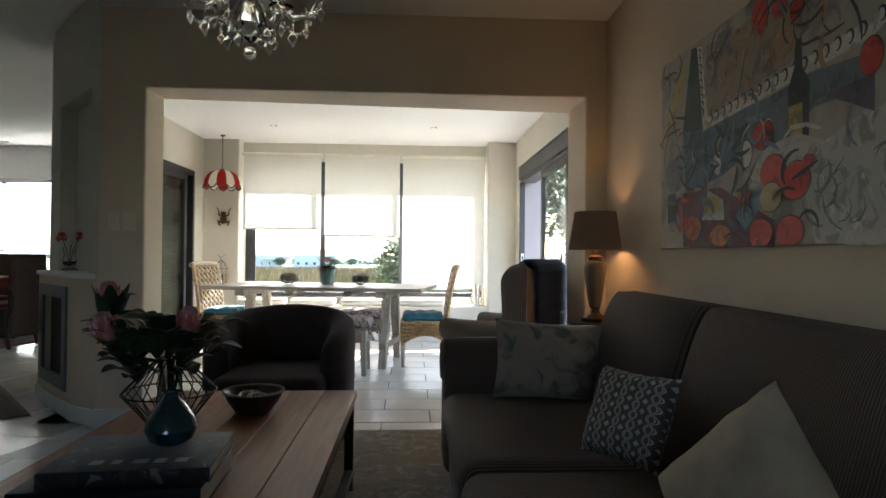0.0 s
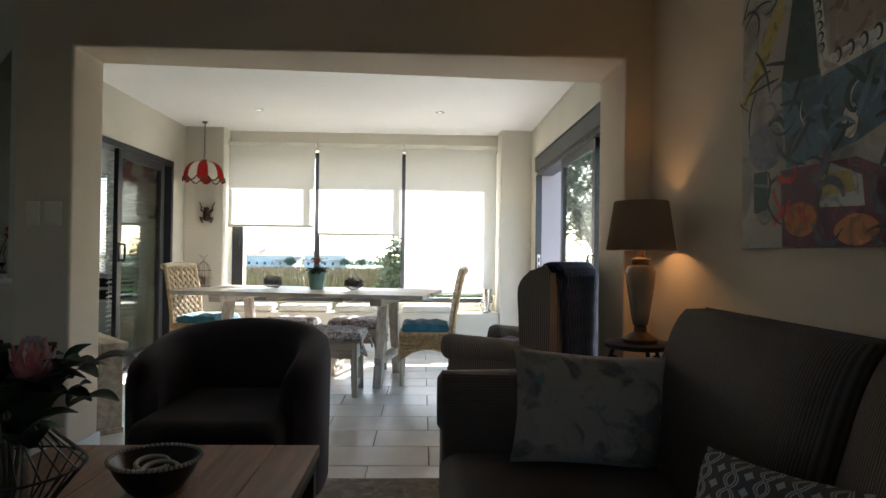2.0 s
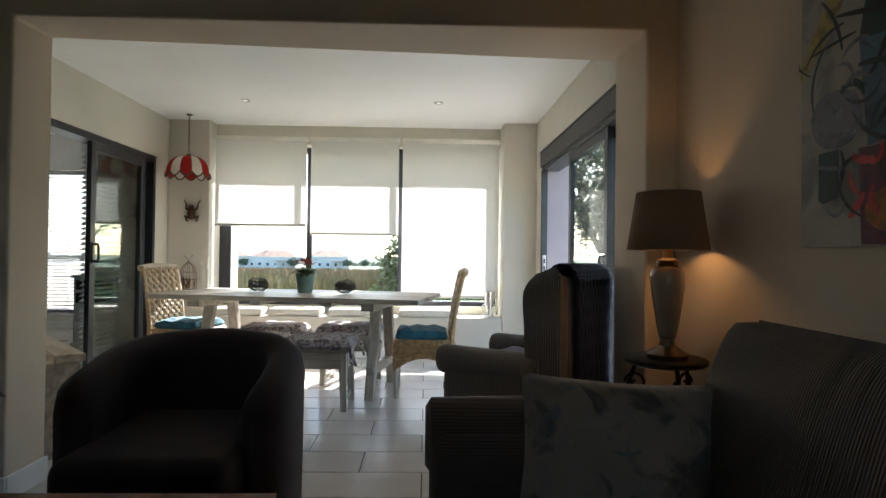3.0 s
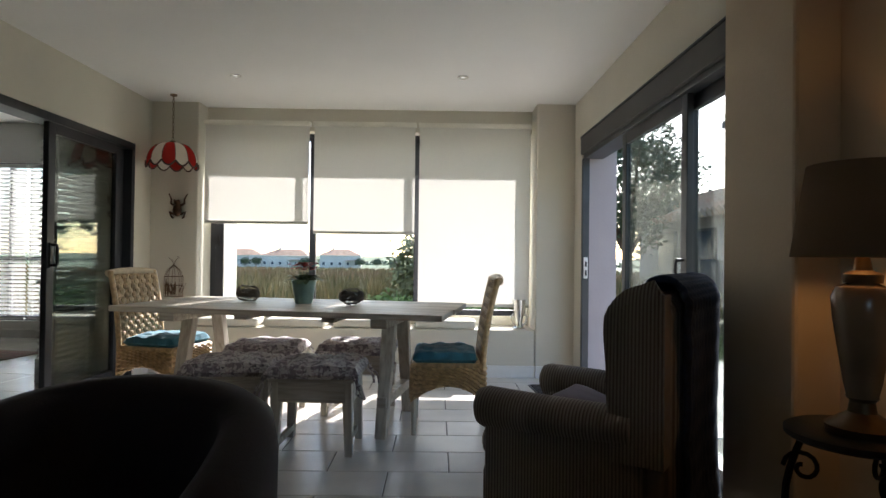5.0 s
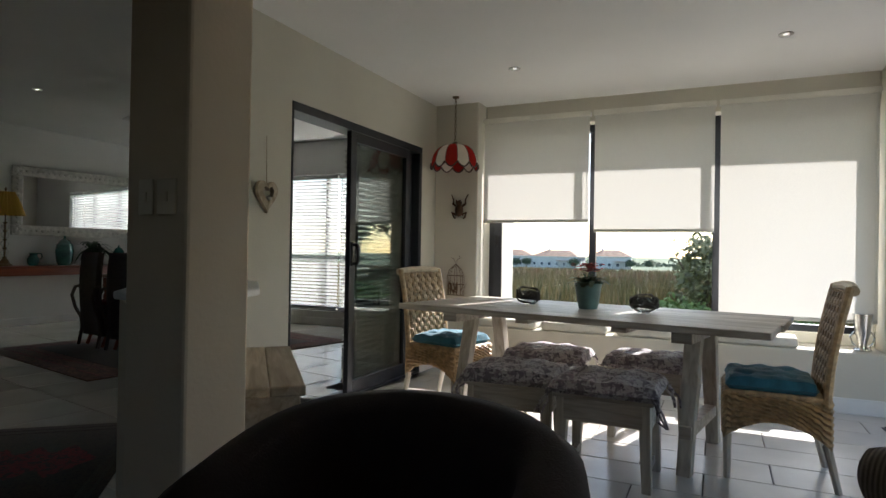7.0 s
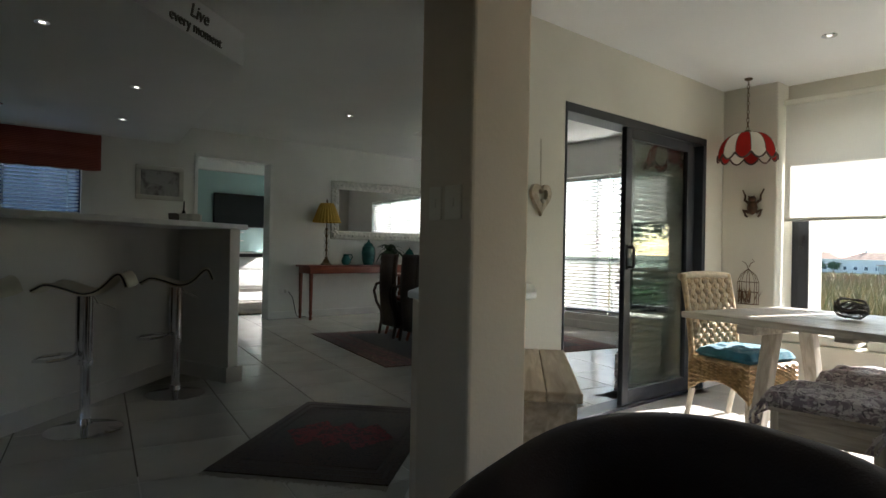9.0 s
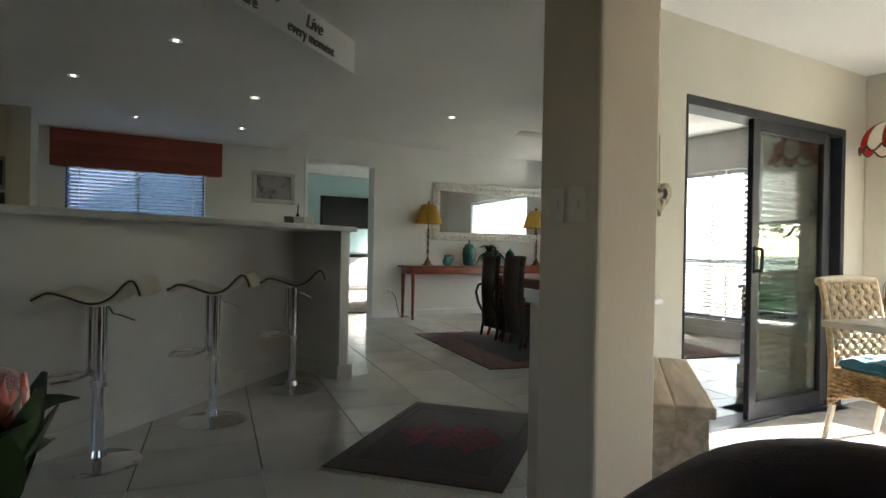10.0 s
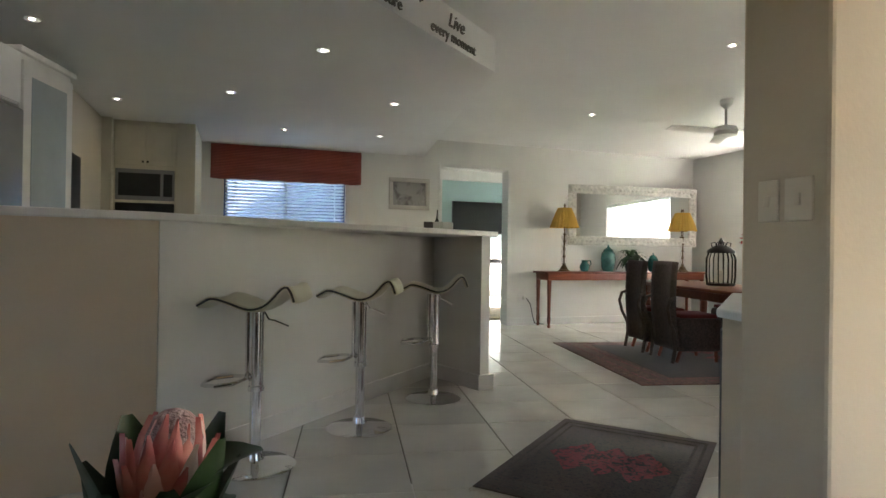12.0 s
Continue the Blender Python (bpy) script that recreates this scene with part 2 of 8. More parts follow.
M_CHEST = wood("bleached_pine", (0.30, 0.235, 0.16), (0.54, 0.455, 0.34), 0.65, "X", 0.7)
M_MAHOG = wood("mahogany", (0.14, 0.035, 0.018), (0.24, 0.07, 0.035), 0.3, "Y")
M_STEEL = mat("dark_steel", (0.03, 0.028, 0.026), 0.45, metal=0.6, vary=0.3, scale=5)

# ---- structure: floors ----
HALL_H, LIVE_H, DIN_H, KIT_H = 2.72, 2.58, 2.49, 2.465
bm = bmesh.new()
box(bm, -12.2, -3.2, -0.2, 2.3, 10.2, -0.006)
setting("floor_slab", bm, M_GROUT, "dark grout bed under the tiled floor", "floor")

# ---- walls ----
def gate(bm, axis, cuts, zs, near, far_left, far_right):
    """One seamless wall with an opening between the two middle cuts, up to zs[1]."""
    v = {}
    for c, a in enumerate(cuts):
        for k, z in enumerate(zs):
            for d, b in enumerate((near, far_left if c < 2 else far_right)):
                v[c, k, d] = bm.verts.new((a, b, z) if axis == "x" else (b, a, z))
    cells = ((0, 0), (0, 1), (1, 1), (2, 1), (2, 0))
    for c, k in cells:
        for d in (0, 1):
            bm.faces.new((v[c, k, d], v[c + 1, k, d], v[c + 1, k + 1, d], v[c, k + 1, d]))
    rim = ((0, 0), (1, 0), (1, 1), (2, 1), (2, 0), (3, 0), (3, 1), (3, 2), (2, 2), (1, 2), (0, 2), (0, 1))
    for p, q in zip(rim, rim[1:] + rim[:1]):
        bm.faces.new((v[p[0], p[1], 0], v[q[0], q[1], 0], v[q[0], q[1], 1], v[p[0], p[1], 1]))
    return bm


bm = bmesh.new()   # wall with the wide opening, between sitting and dining rooms
gate(bm, "x", (-1.505, -1.224, 1.524, 2.05), (-0.006, 2.085, 2.95), 3.732, 4.01, 4.17)
bevel(setting("wall_middle", bm, M_WALLT, "cream plastered wall with a wide square opening", "wall"), 0.012)
# corner hearth wall on the diagonal, with a pass-through niche above a mantel
DA, DB = Vector((-1.505, 3.757)), Vector((-2.263, 4.582))
DU = (DB - DA).normalized()
DN = Vector((DU.y, -DU.x))
if DN.y > 0:
    DN = -DN


def diag(a, b):
    """A point a metres along the diagonal and b metres out of its front."""
    q = DA + DU * a + DN * b
    return (q.x, q.y)


DL = (DB - DA).length
bm = bmesh.new()
prism(bm, [diag(0, 0), diag(DL, 0), diag(DL, -0.3), diag(0, -0.3)], 2.12, 2.95)
prism(bm, [diag(0, 0), diag(0.2, 0), diag(0.2, -0.3), diag(0, -0.3)], 0.9, 2.12)
prism(bm, [diag(DL - 0.18, 0), diag(DL, 0), diag(DL, -0.3), diag(DL - 0.18, -0.3)], 0.9, 2.12)
prism(bm, [diag(0.2, -0.11), diag(DL - 0.18, -0.11), diag(DL - 0.18, -0.17), diag(0.2, -0.17)], 0.9, 2.12)
prism(bm, [diag(DL, 0), (-2.41, 4.81), (-2.17, 4.81), diag(DL, -0.3)], -0.006, 2.95)
setting("wall_hearth", bm, M_WALL, "pale plastered chimney wall with a tall niche", "wall")
bm = bmesh.new()
prism(bm, [(-1.506, 3.742), diag(0.224, 0.077), diag(0.40, 0.077), diag(0.40, -0.3), diag(0.0, -0.3)], -0.006, 0.9)
prism(bm, [diag(1.0, 0.077), diag(DL + 0.02, 0.077), diag(DL + 0.02, -0.3), diag(1.0, -0.3)], -0.006, 0.9)
prism(bm, [diag(0.40, 0.077), diag(1.0, 0.077), diag(1.0, -0.3), diag(0.40, -0.3)], 0.78, 0.9)
prism(bm, [diag(0.40, 0.077), diag(1.0, 0.077), diag(1.0, -0.3), diag(0.40, -0.3)], -0.006, 0.2)
prism(bm, [diag(0.40, -0.28), diag(1.0, -0.28), diag(1.0, -0.3), diag(0.40, -0.3)], 0.2, 0.78)
hearth = setting("fireplace", bm, M_WALLT, "low plastered corner fireplace with a dark firebox", "fireplace")
bm = bmesh.new()
for a0, a1, z0, z1 in ((0.36, 0.45, 0.16, 0.84), (0.97, 1.06, 0.16, 0.84), (0.45, 0.97, 0.16, 0.24), (0.45, 0.97, 0.76, 0.84)):
    prism(bm, [diag(a0, 0.092), diag(a1, 0.092), diag(a1, 0.07), diag(a0, 0.07)], z0, z1)
part("surround", bm, mat("brushed_steel", (0.20, 0.20, 0.205), 0.35, metal=0.9, vary=0.15, scale=4), hearth, "grey steel firebox surround")
bm = bmesh.new()
prism(bm, [diag(0.41, 0.03), diag(0.99, 0.03), diag(0.99, 0.01), diag(0.41, 0.01)], 0.21, 0.77)
part("firebox", bm, mat("soot", (0.012, 0.011, 0.01), 0.6, vary=0.4, scale=6), hearth, "black glass fire door")
bm = bmesh.new()
prism(bm, [diag(0.06, 0.0), diag(0.20, 0.095), diag(DL + 0.03, 0.095), diag(DL + 0.03, -0.3), diag(0.95, -0.42), diag(0.35, -0.42), diag(0.06, -0.3)], 0.9, 0.93)
bevel(part("mantel", bm, M_WHITE, hearth, "white mantel shelf running through the niche"), 0.008)

bm = bmesh.new()   # between dining room and hall, with the sliding door's opening
gate(bm, "y", (4.812, 5.39, 7.21, 9.9), (-0.006, 2.045, 2.95), -2.17, -2.42, -2.42)
bevel(setting("wall_dining_west", bm, M_WALL, "cream plastered dining room wall with a sliding door opening", "wall"), 0.006)
bm = bmesh.new()   # window wall
WZ0, WZ1 = 0.52, 2.255
box(bm, -2.17, 7.50, -0.006, -1.735, 8.05, 2.95)
box(bm, 1.372, 7.40, -0.006, 2.05, 8.05, 2.95)
box(bm, -1.735, 7.42, -0.006, 1.372, 8.05, 0.43)
box(bm, -1.735, 7.80, 0.43, 1.372, 8.05, WZ0)
box(bm, -1.735, 7.70, WZ1 + 0.02, 1.372, 8.05, 2.95)
box(bm, 1.345, 7.80, WZ0, 1.372, 8.05, WZ1 + 0.02)
bevel(setting("wall_north", bm, M_WALL, "cream plastered window wall with a low window seat", "wall"), 0.012)
bm = bmesh.new()
box(bm, -2.6, 8.055, 2.60, 2.6, 8.82, 2.72)
box(bm, -2.6, 8.82, 2.585, 2.6, 8.86, 2.76)
setting("eave", bm, M_WALL, "painted roof overhang above the dining window", "eave")
bm = bmesh.new()   # garden side of the dining room, and the sitting room's long wall
box(bm, 1.72, 7.13, -0.006, 1.78, 7.40, 2.95)
box(bm, 1.72, 4.17, 2.13, 2.05, 7.13, 2.95)
setting("wall_east", bm, M_WALL, "cream plastered wall with a garden door opening", "wall")
bm = bmesh.new()
box(bm, 1.66, -3.0, -0.006, 2.05, 3.732, 2.95)
setting("wall_sitting_east", bm, M_WALLT, "taupe plastered long wall of the sitting room", "wall")
bm = bmesh.new()
box(bm, 1.78, 7.13, -0.3, 2.02, 7.40, 2.95)
setting("wall_outer_pier", bm, mat("mauve_plaster", (0.40, 0.36, 0.37), 0.9, vary=0.08, scale=2, bump=0.3, bscale=50), "mauve-grey plastered outer pier beside the garden door", "wall")
# unseen opening, added to brighten the sofa and painting from behind
bm = bmesh.new()
for x0, x1, z0, z1 in ((-9.0, -0.8, -0.006, 2.95), (0.3, 2.05, -0.006, 2.95), (-0.8, 0.3, -0.006, 1.3), (-0.8, 0.3, 2.05, 2.95)):
    box(bm, x0, -3.2, z0, x1, -3.0, z1)
setting("wall_south", bm, M_WALL, "cream plastered wall with an unseen opening added to light the sitting room", "wall")
# hall: back wall with doorway and kitchen window
XB = -8.35
bm = bmesh.new()
for y0, y1, z0, z1 in ((-3.0, 2.13, 0, 2.95), (2.13, 3.71, 0, 1.2), (2.13, 3.71, 2.1, 2.95), (3.71, 5.10, 0, 2.95), (5.10, 6.17, 2.34, 2.95), (6.17, 10.2, 0, 2.95)):
    box(bm, XB - 0.2, y0, z0 - 0.006 if z0 == 0 else z0, XB, y1, z1)
setting("wall_west", bm, M_WALLW, "off-white hall wall with a doorway and a kitchen window", "wall")
YW = 9.6
bm = bmesh.new()
for x0, x1, z0, z1 in ((XB, -7.0, 0, 2.95), (-7.0, -4.1, 0, 0.21), (-7.0, -4.1, 2.22, 2.95), (-4.1, -2.42, 0, 2.95)):
    box(bm, x0, YW, z0 - 0.006 if z0 == 0 else z0, x1, YW + 0.25, z1)
setting("wall_hall_north", bm, M_WALLW, "off-white hall wall with a wide window", "wall")
# ceilings
bm = bmesh.new()
prism(bm, [diag(0, -0.2), (-1.3, 4.0), (1.72, 4.0), (1.72, 8.0), (-2.17, 8.0), (-2.17, 4.86), diag(DL, -0.2)], DIN_H, 2.6)
setting("ceiling_dining", bm, M_CEIL, "white dining room ceiling", "ceiling")
bm = bmesh.new()
box(bm, -1.5, -3.0, LIVE_H, 1.66, 3.732, 2.9)
setting("ceiling_sitting", bm, M_CEIL, "white sitting room ceiling", "ceiling")
bm = bmesh.new()
box(bm, XB, -3.0, HALL_H, -1.5, 9.6, 2.9)
setting("ceiling_hall", bm, M_CEIL, "white hall ceiling", "ceiling")
bm = bmesh.new()
KT = [(-4.28, 4.15), (XB, 4.82), (XB, -3.0), (-2.2, -3.0), (-2.2, 1.65)]
prism(bm, KT, KIT_H, HALL_H + 0.02)
setting("ceiling_kitchen", bm, M_CEIL, "lowered kitchen ceiling with a diagonal bulkhead", "ceiling")
# room beyond the doorway
bm = bmesh.new()
box(bm, -12.2, 4.3, 0, -12.0, 9.5, 2.95)
box(bm, -12.0, 4.3, 0, XB - 0.2, 4.5, 2.95)
box(bm, -12.0, 9.3, 0, -11.5, 9.5, 2.95)
box(bm, -10.3, 9.3, 0, XB - 0.2, 9.5, 2.95)
box(bm, -11.5, 9.3, 0, -10.3, 9.5, 0.8)
box(bm, -11.5, 9.3, 2.2, -10.3, 9.5, 2.95)
setting("wall_lounge", bm, M_AQUA, "pale aqua painted lounge walls", "wall")
bm = bmesh.new()
box(bm, -12.2, 4.3, 2.85, XB - 0.2, 9.5, 3.0)
setting("ceiling_lounge", bm, M_CEIL, "white lounge ceiling", "ceiling")
bm = bmesh.new()
box(bm, -12.0, 4.5, 2.60, -11.93, 9.3, 2.85)
bevel(setting("trim_cornice", bm, M_WHITE, "white ceiling cornice", "trim"), 0.02)
# skirting
bm = bmesh.new()
box(bm, 1.372, 7.384, 0, 1.72, 7.40, 0.11)
box(bm, -1.735, 7.404, 0, 1.372, 7.42, 0.11)
box(bm, -2.17, 7.484, 0, -1.735, 7.50, 0.11)
box(bm, -2.17, 7.21, 0, -2.154, 7.484, 0.11)
box(bm, -2.17, 4.95, 0, -2.154, 5.39, 0.11)
box(bm, -1.505, 3.716, 0, -1.21, 3.732, 0.11)
box(bm, -1.224, 3.732, 0, -1.208, 4.01, 0.11)
box(bm, 1.644, -3.0, 0, 1.66, 3.732, 0.11)
box(bm, XB, -3, 0, XB + 0.016, 5.10, 0.11)
box(bm, XB, 6.17, 0, XB + 0.016, 9.6, 0.11)
box(bm, XB, 9.584, 0, -2.42, 9.6, 0.11)
prism(bm, [(-1.506, 3.722), diag(0.22, 0.095), diag(DL + 0.02, 0.095), diag(DL + 0.02, 0.076), diag(0.225, 0.076), (-1.506, 3.744)], 0, 0.1)
bevel(setting("baseboard", bm, M_WHITE, "white painted skirting boards", "baseboard"), 0.005)
# door lining of the lounge doorway
bm = bmesh.new()
for y0, y1, z0, z1 in ((5.06, 5.11, 0, 2.38), (6.16, 6.21, 0, 2.38), (5.11, 6.16, 2.33, 2.38)):
    box(bm, XB - 0.21, y0, z0, XB + 0.015, y1, z1)
bevel(setting("door_frame", bm, M_WHITE, "white painted door lining", "door frame"), 0.004)

# ---- breakfast bar ----
BH = 1.27
BL, BT, BB = (-3.26, 1.98), (-4.54, 4.17), (-5.18, 3.97)
bm = bmesh.new()
prism(bm, [BL, (-3.36, 1.88), (-5.30, 3.88), BB], 0, BH - 0.04)
prism(bm, [BT, (-4.60, 4.27), (-5.22, 4.08), BB], 0, BH - 0.04)
bar = setting("bar_wall", bm, M_WALLW, "cream plastered breakfast bar wall on the diagonal", "bar")
# return in a browner, darker tone than the bar front
bm = bmesh.new()
prism(bm, [(-3.257, 1.977), (-3.36, 1.88), (-3.10, 0.5), (-2.93, 0.5)], 0, BH - 0.04)
part("return_wall", bm, M_WALLT, bar, "plastered return of the bar, browner and darker than its front", smooth=0)
bm = bmesh.new()
prism(bm, [(-3.22, 1.95), (-4.48, 4.16), (-4.58, 4.33), (-5.28, 4.12), (-5.5, 3.9), (-3.52, 1.78), (-3.2, 0.5), (-2.88, 0.5)], BH - 0.04, BH)
bevel(part("countertop", bm, mat("white_stone", (0.78, 0.77, 0.74), 0.3, vary=0.08, scale=9), bar, "white stone bar top"), 0.006)
bm = bmesh.new()
prism(bm, [(-3.245, 1.985), (-3.26, 1.97), (-5.18, 3.955), (-5.165, 3.975)], 0, 0.12)
prism(bm, [(-4.53, 4.155), (-4.545, 4.29), (-4.6, 4.285), (-5.18, 3.96), (-5.17, 3.95)], 0, 0.12)
part("skirting", bm, M_WHITE, bar, "white skirting at the foot of the bar")
# ---- garden ground ----
bm = bmesh.new()
xs = [-2500, -600, -200, -60, -20, 20, 60, 200, 600, 2500]
ys = [-2500, -400, -60, 0, 30, 60, 90, 150, 180, 300, 700, 2500]
fall = lambda y: -0.26 if y <= 30 else -0.26 - 3.5 * min(1, (y - 30) / 120)
gv = [[bm.verts.new((x, y, fall(y))) for y in ys] for x in xs]
for i in range(len(xs) - 1):
    for j in range(len(ys) - 1):
        bm.faces.new((gv[i][j], gv[i + 1][j], gv[i + 1][j + 1], gv[i][j + 1]))
setting("ground", bm, mat("lawn", (0.07, 0.10, 0.025), 0.95, vary=0.5, scale=0.6, bump=0.6, bscale=30), "green garden lawn reaching the distance", "ground")

# ---- windows, doors and blinds ----
def pane(name, x0, y0, z0, x1, y1, z1, parent, material=None):
    b = bmesh.new()
    box(b, x0, y0, z0, x1, y1, z1)
    ob = part(name, b, material or M_GLASS, parent, smooth=0)
    ob.visible_shadow = False
    return ob


def bars(name, rows, parent, material=None, label="", w=0.004):
    for r in rows:
        b = bmesh.new()
        box(b, *r)
        bevel(part(name, b, material or M_ALU, parent, label, 0), w)


win = thing("window_1", "charcoal aluminium three-light window over the window seat", "window", kind="structure")
YF0, YF1 = 7.83, 7.89
bars("window_frame", [(-1.735, YF0, WZ0, 1.345, YF1, WZ0 + 0.055), (-1.735, YF0, WZ1 - 0.05, 1.345, YF1, WZ1 + 0.02),
                      (-1.735, YF0, WZ0 + 0.055, -1.68, YF1, WZ1 - 0.05), (1.29, YF0, WZ0 + 0.055, 1.345, YF1, WZ1 - 0.05),
                      (-0.775, YF0, WZ0 + 0.055, -0.715, YF1, WZ1 - 0.05), (0.245, YF0, WZ0 + 0.055, 0.305, YF1, WZ1 - 0.05)], win)
bars("sash", [(-1.675, 7.80, WZ0 + 0.06, -1.60, 7.826, WZ1 - 0.06)], win)
for a, b in ((-1.68, -0.775), (-0.715, 0.245), (0.305, 1.29)):
    pane("pane", a, 7.857, WZ0 + 0.055, b, 7.863, WZ1 - 0.05, win)
bm = bmesh.new()
box(bm, -1.655, 7.785, 1.16, -1.635, 7.80, 1.27)
box(bm, -1.652, 7.76, 1.18, -1.638, 7.785, 1.21)
part("latch", bm, M_BLACK, win, "black window latch")


def roller_blind(x0, x1, z_end):
    th = thing("roller_blind", "cream translucent roller blind partly drawn at the dining window", "blind", group="roller blinds")
    b = bmesh.new()
    tube(b, [(x0, 7.60, 2.318), (x1, 7.60, 2.318)], 0.021, 16)
    part("roller", b, M_WHITE, th)
    b = bmesh.new()
    rbox(b, x0, 7.548, 2.296, x1, 7.574, 2.342, 0.011)
    bevel(part("fascia", b, mat("cream_fascia", (0.84, 0.81, 0.72), 0.5), th), 0.003)
    b = bmesh.new()
    sheet(b, 12, 10, lambda u, v: Vector((x0 + 0.010 + (x1 - x0 - 0.020) * u, 7.579 + 0.003 * math.sin(u * 5 + v * 3) * v, 2.31 + (z_end + 0.01 - 2.31) * v)))
    part("cloth", b, M_BLIND, th)
    b = bmesh.new()
    rbox(b, x0 + 0.012, 7.573, z_end, x1 - 0.012, 7.585, z_end + 0.028, 0.005)
    part("bottom_bar", b, mat("cream_bar", (0.7, 0.68, 0.6), 0.5), th)
    b = bmesh.new()
    tube(b, [(x1 - 0.03, 7.562, 2.3), (x1 - 0.03, 7.562, 1.2 if z_end > 1 else 0.7)], 0.0022, 6)
    part("chain", b, M_WHITE, th, "thin bead chain")
    return th


roller_blind(-1.715, -0.722, 1.375)
roller_blind(-0.697, 0.268, 1.290)
tagged(roller_blind(0.288, 1.350, 0.625), "cream translucent roller blind drawn fully down")

# sliding door to the hall
sd = thing("door_1", "charcoal aluminium sliding door standing half open", "sliding door", kind="structure")
bars("door_frame", [(-2.33, 5.39, 1.985, -2.165, 7.21, 2.043), (-2.33, 7.155, 0, -2.165, 7.21, 1.985), (-2.33, 5.39, 0, -2.165, 5.405, 1.985),
                    (-2.33, 5.405, -0.003, -2.165, 7.155, 0.022)], sd)


def leaf(x0, x1, y0, y1, z0, z1, parent, name="panel"):
    p = part(name, box(bmesh.new(), x0, y0, z0, x1, y0 + 0.075, z1), M_ALU, parent, smooth=0)
    bevel(p, 0.004)
    bars("stile", [(x0, y1 - 0.075, z0, x1, y1, z1), (x0, y0 + 0.075, z1 - 0.075, x1, y1 - 0.075, z1), (x0, y0 + 0.075, z0, x1, y1 - 0.075, z0 + 0.10)], p)
    pane("glass", (x0 + x1) / 2 - 0.003, y0 + 0.07, z0 + 0.09, (x0 + x1) / 2 + 0.003, y1 - 0.07, z1 - 0.07, p, M_GLASSD)
    return p


pn = leaf(-2.215, -2.175, 6.07, 7.0, 0.025, 1.985, sd)
leaf(-2.275, -2.235, 6.2, 7.15, 0.025, 1.985, sd)
bm = bmesh.new()
tube(bm, [(-2.178, 6.105, 1.0), (-2.13, 6.105, 1.0), (-2.125, 6.105, 1.02), (-2.125, 6.105, 1.12), (-2.13, 6.105, 1.14), (-2.178, 6.105, 1.14)], 0.011, 8)
rbox(bm, -2.178, 6.088, 0.98, -2.166, 6.122, 1.16, 0.004)
part("handle", bm, M_BLACK, pn, "black D-shaped pull handle")


def venetian(name, label, x0, x1, y, z0, z1, pitch=0.043, tilt=28, along="X", wid=0.048, group="venetian blinds"):
    """Slatted blind hung in a window; each slat is a part."""
    th = thing(name, label, "blind", group=group)
    L = x1 - x0
    b = bmesh.new()
    prof = [(-wid / 2, 0), (-wid / 6, 0.003), (wid / 6, 0.003), (wid / 2, 0)]
    g = [[b.verts.new((sx, p, q)) for p, q in prof] for sx in (-L / 2, L / 2)]
    for i in range(3):
        b.faces.new((g[0][i], g[1][i], g[1][i + 1], g[0][i + 1]))
    me = mesh_of("slat", b, M_SLAT, 40)
    rz = Matrix.Rotation(radians(90), 4, "Z") if along == "Y" else Matrix()
    mid = Matrix.Translation(((x0 + x1) / 2, y, 0)) if along == "X" else Matrix.Translation((y, (x0 + x1) / 2, 0))
    n = int((z1 - z0 - 0.06) / pitch)
    for i in range(n):
        o = new("slat", me)
        o.parent = th
        o.matrix_world = mid @ Matrix.Translation((0, 0, z0 + 0.03 + pitch * i)) @ rz @ Matrix.Rotation(radians(tilt), 4, "X")
    b = bmesh.new()
    box(b, -L / 2, -0.028, z1 - 0.045, L / 2, 0.028, z1, mid @ rz)
    part("head_rail", b, M_SLAT, th)
    b = bmesh.new()
    box(b, -L / 2, -0.025, z0, L / 2, 0.025, z0 + 0.018, mid @ rz)
    part("bottom_rail", b, M_SLAT, th)
    for f in (-0.42, 0.0, 0.42):
        for q in (-0.026, 0.026):
            b = bmesh.new()
            box(b, f * L - 0.004, q - 0.001, z0, f * L + 0.004, q + 0.001, z1, mid @ rz)
            part("tape", b, M_SLAT, th, smooth=0)
    return th


venetian("venetian_blind", "white venetian blind hung behind the sliding door panel", 6.30, 7.18, -2.37, 0.06, 1.98, 0.044, -34, "Y")
# hall window
hw = thing("window_2", "wide dark-framed hall window", "window", kind="structure")
bars("window_frame", [(-7.0, 9.68, 0.21, -4.1, 9.74, 0.27), (-7.0, 9.68, 2.16, -4.1, 9.74, 2.22), (-7.0, 9.68, 0.27, -6.94, 9.74, 2.16), (-4.16, 9.68, 0.27, -4.1, 9.74, 2.16),
                      (-6.03, 9.68, 0.27, -5.98, 9.74, 2.16), (-5.02, 9.68, 0.27, -4.97, 9.74, 2.16), (-6.94, 9.68, 0.98, -4.16, 9.74, 1.02)], hw)
pane("pane", -6.94, 9.708, 0.27, -4.16, 9.712, 2.16, hw)
venetian("venetian_blind", "white venetian blind with open slats at the hall window", -6.98, -4.75, 9.62, 0.23, 2.2, 0.05, -46, "X", 0.05)
venetian("venetian_blind", "narrow white venetian blind with open slats at the hall window", -4.72, -4.12, 9.62, 0.23, 2.2, 0.05, -46, "X", 0.05)
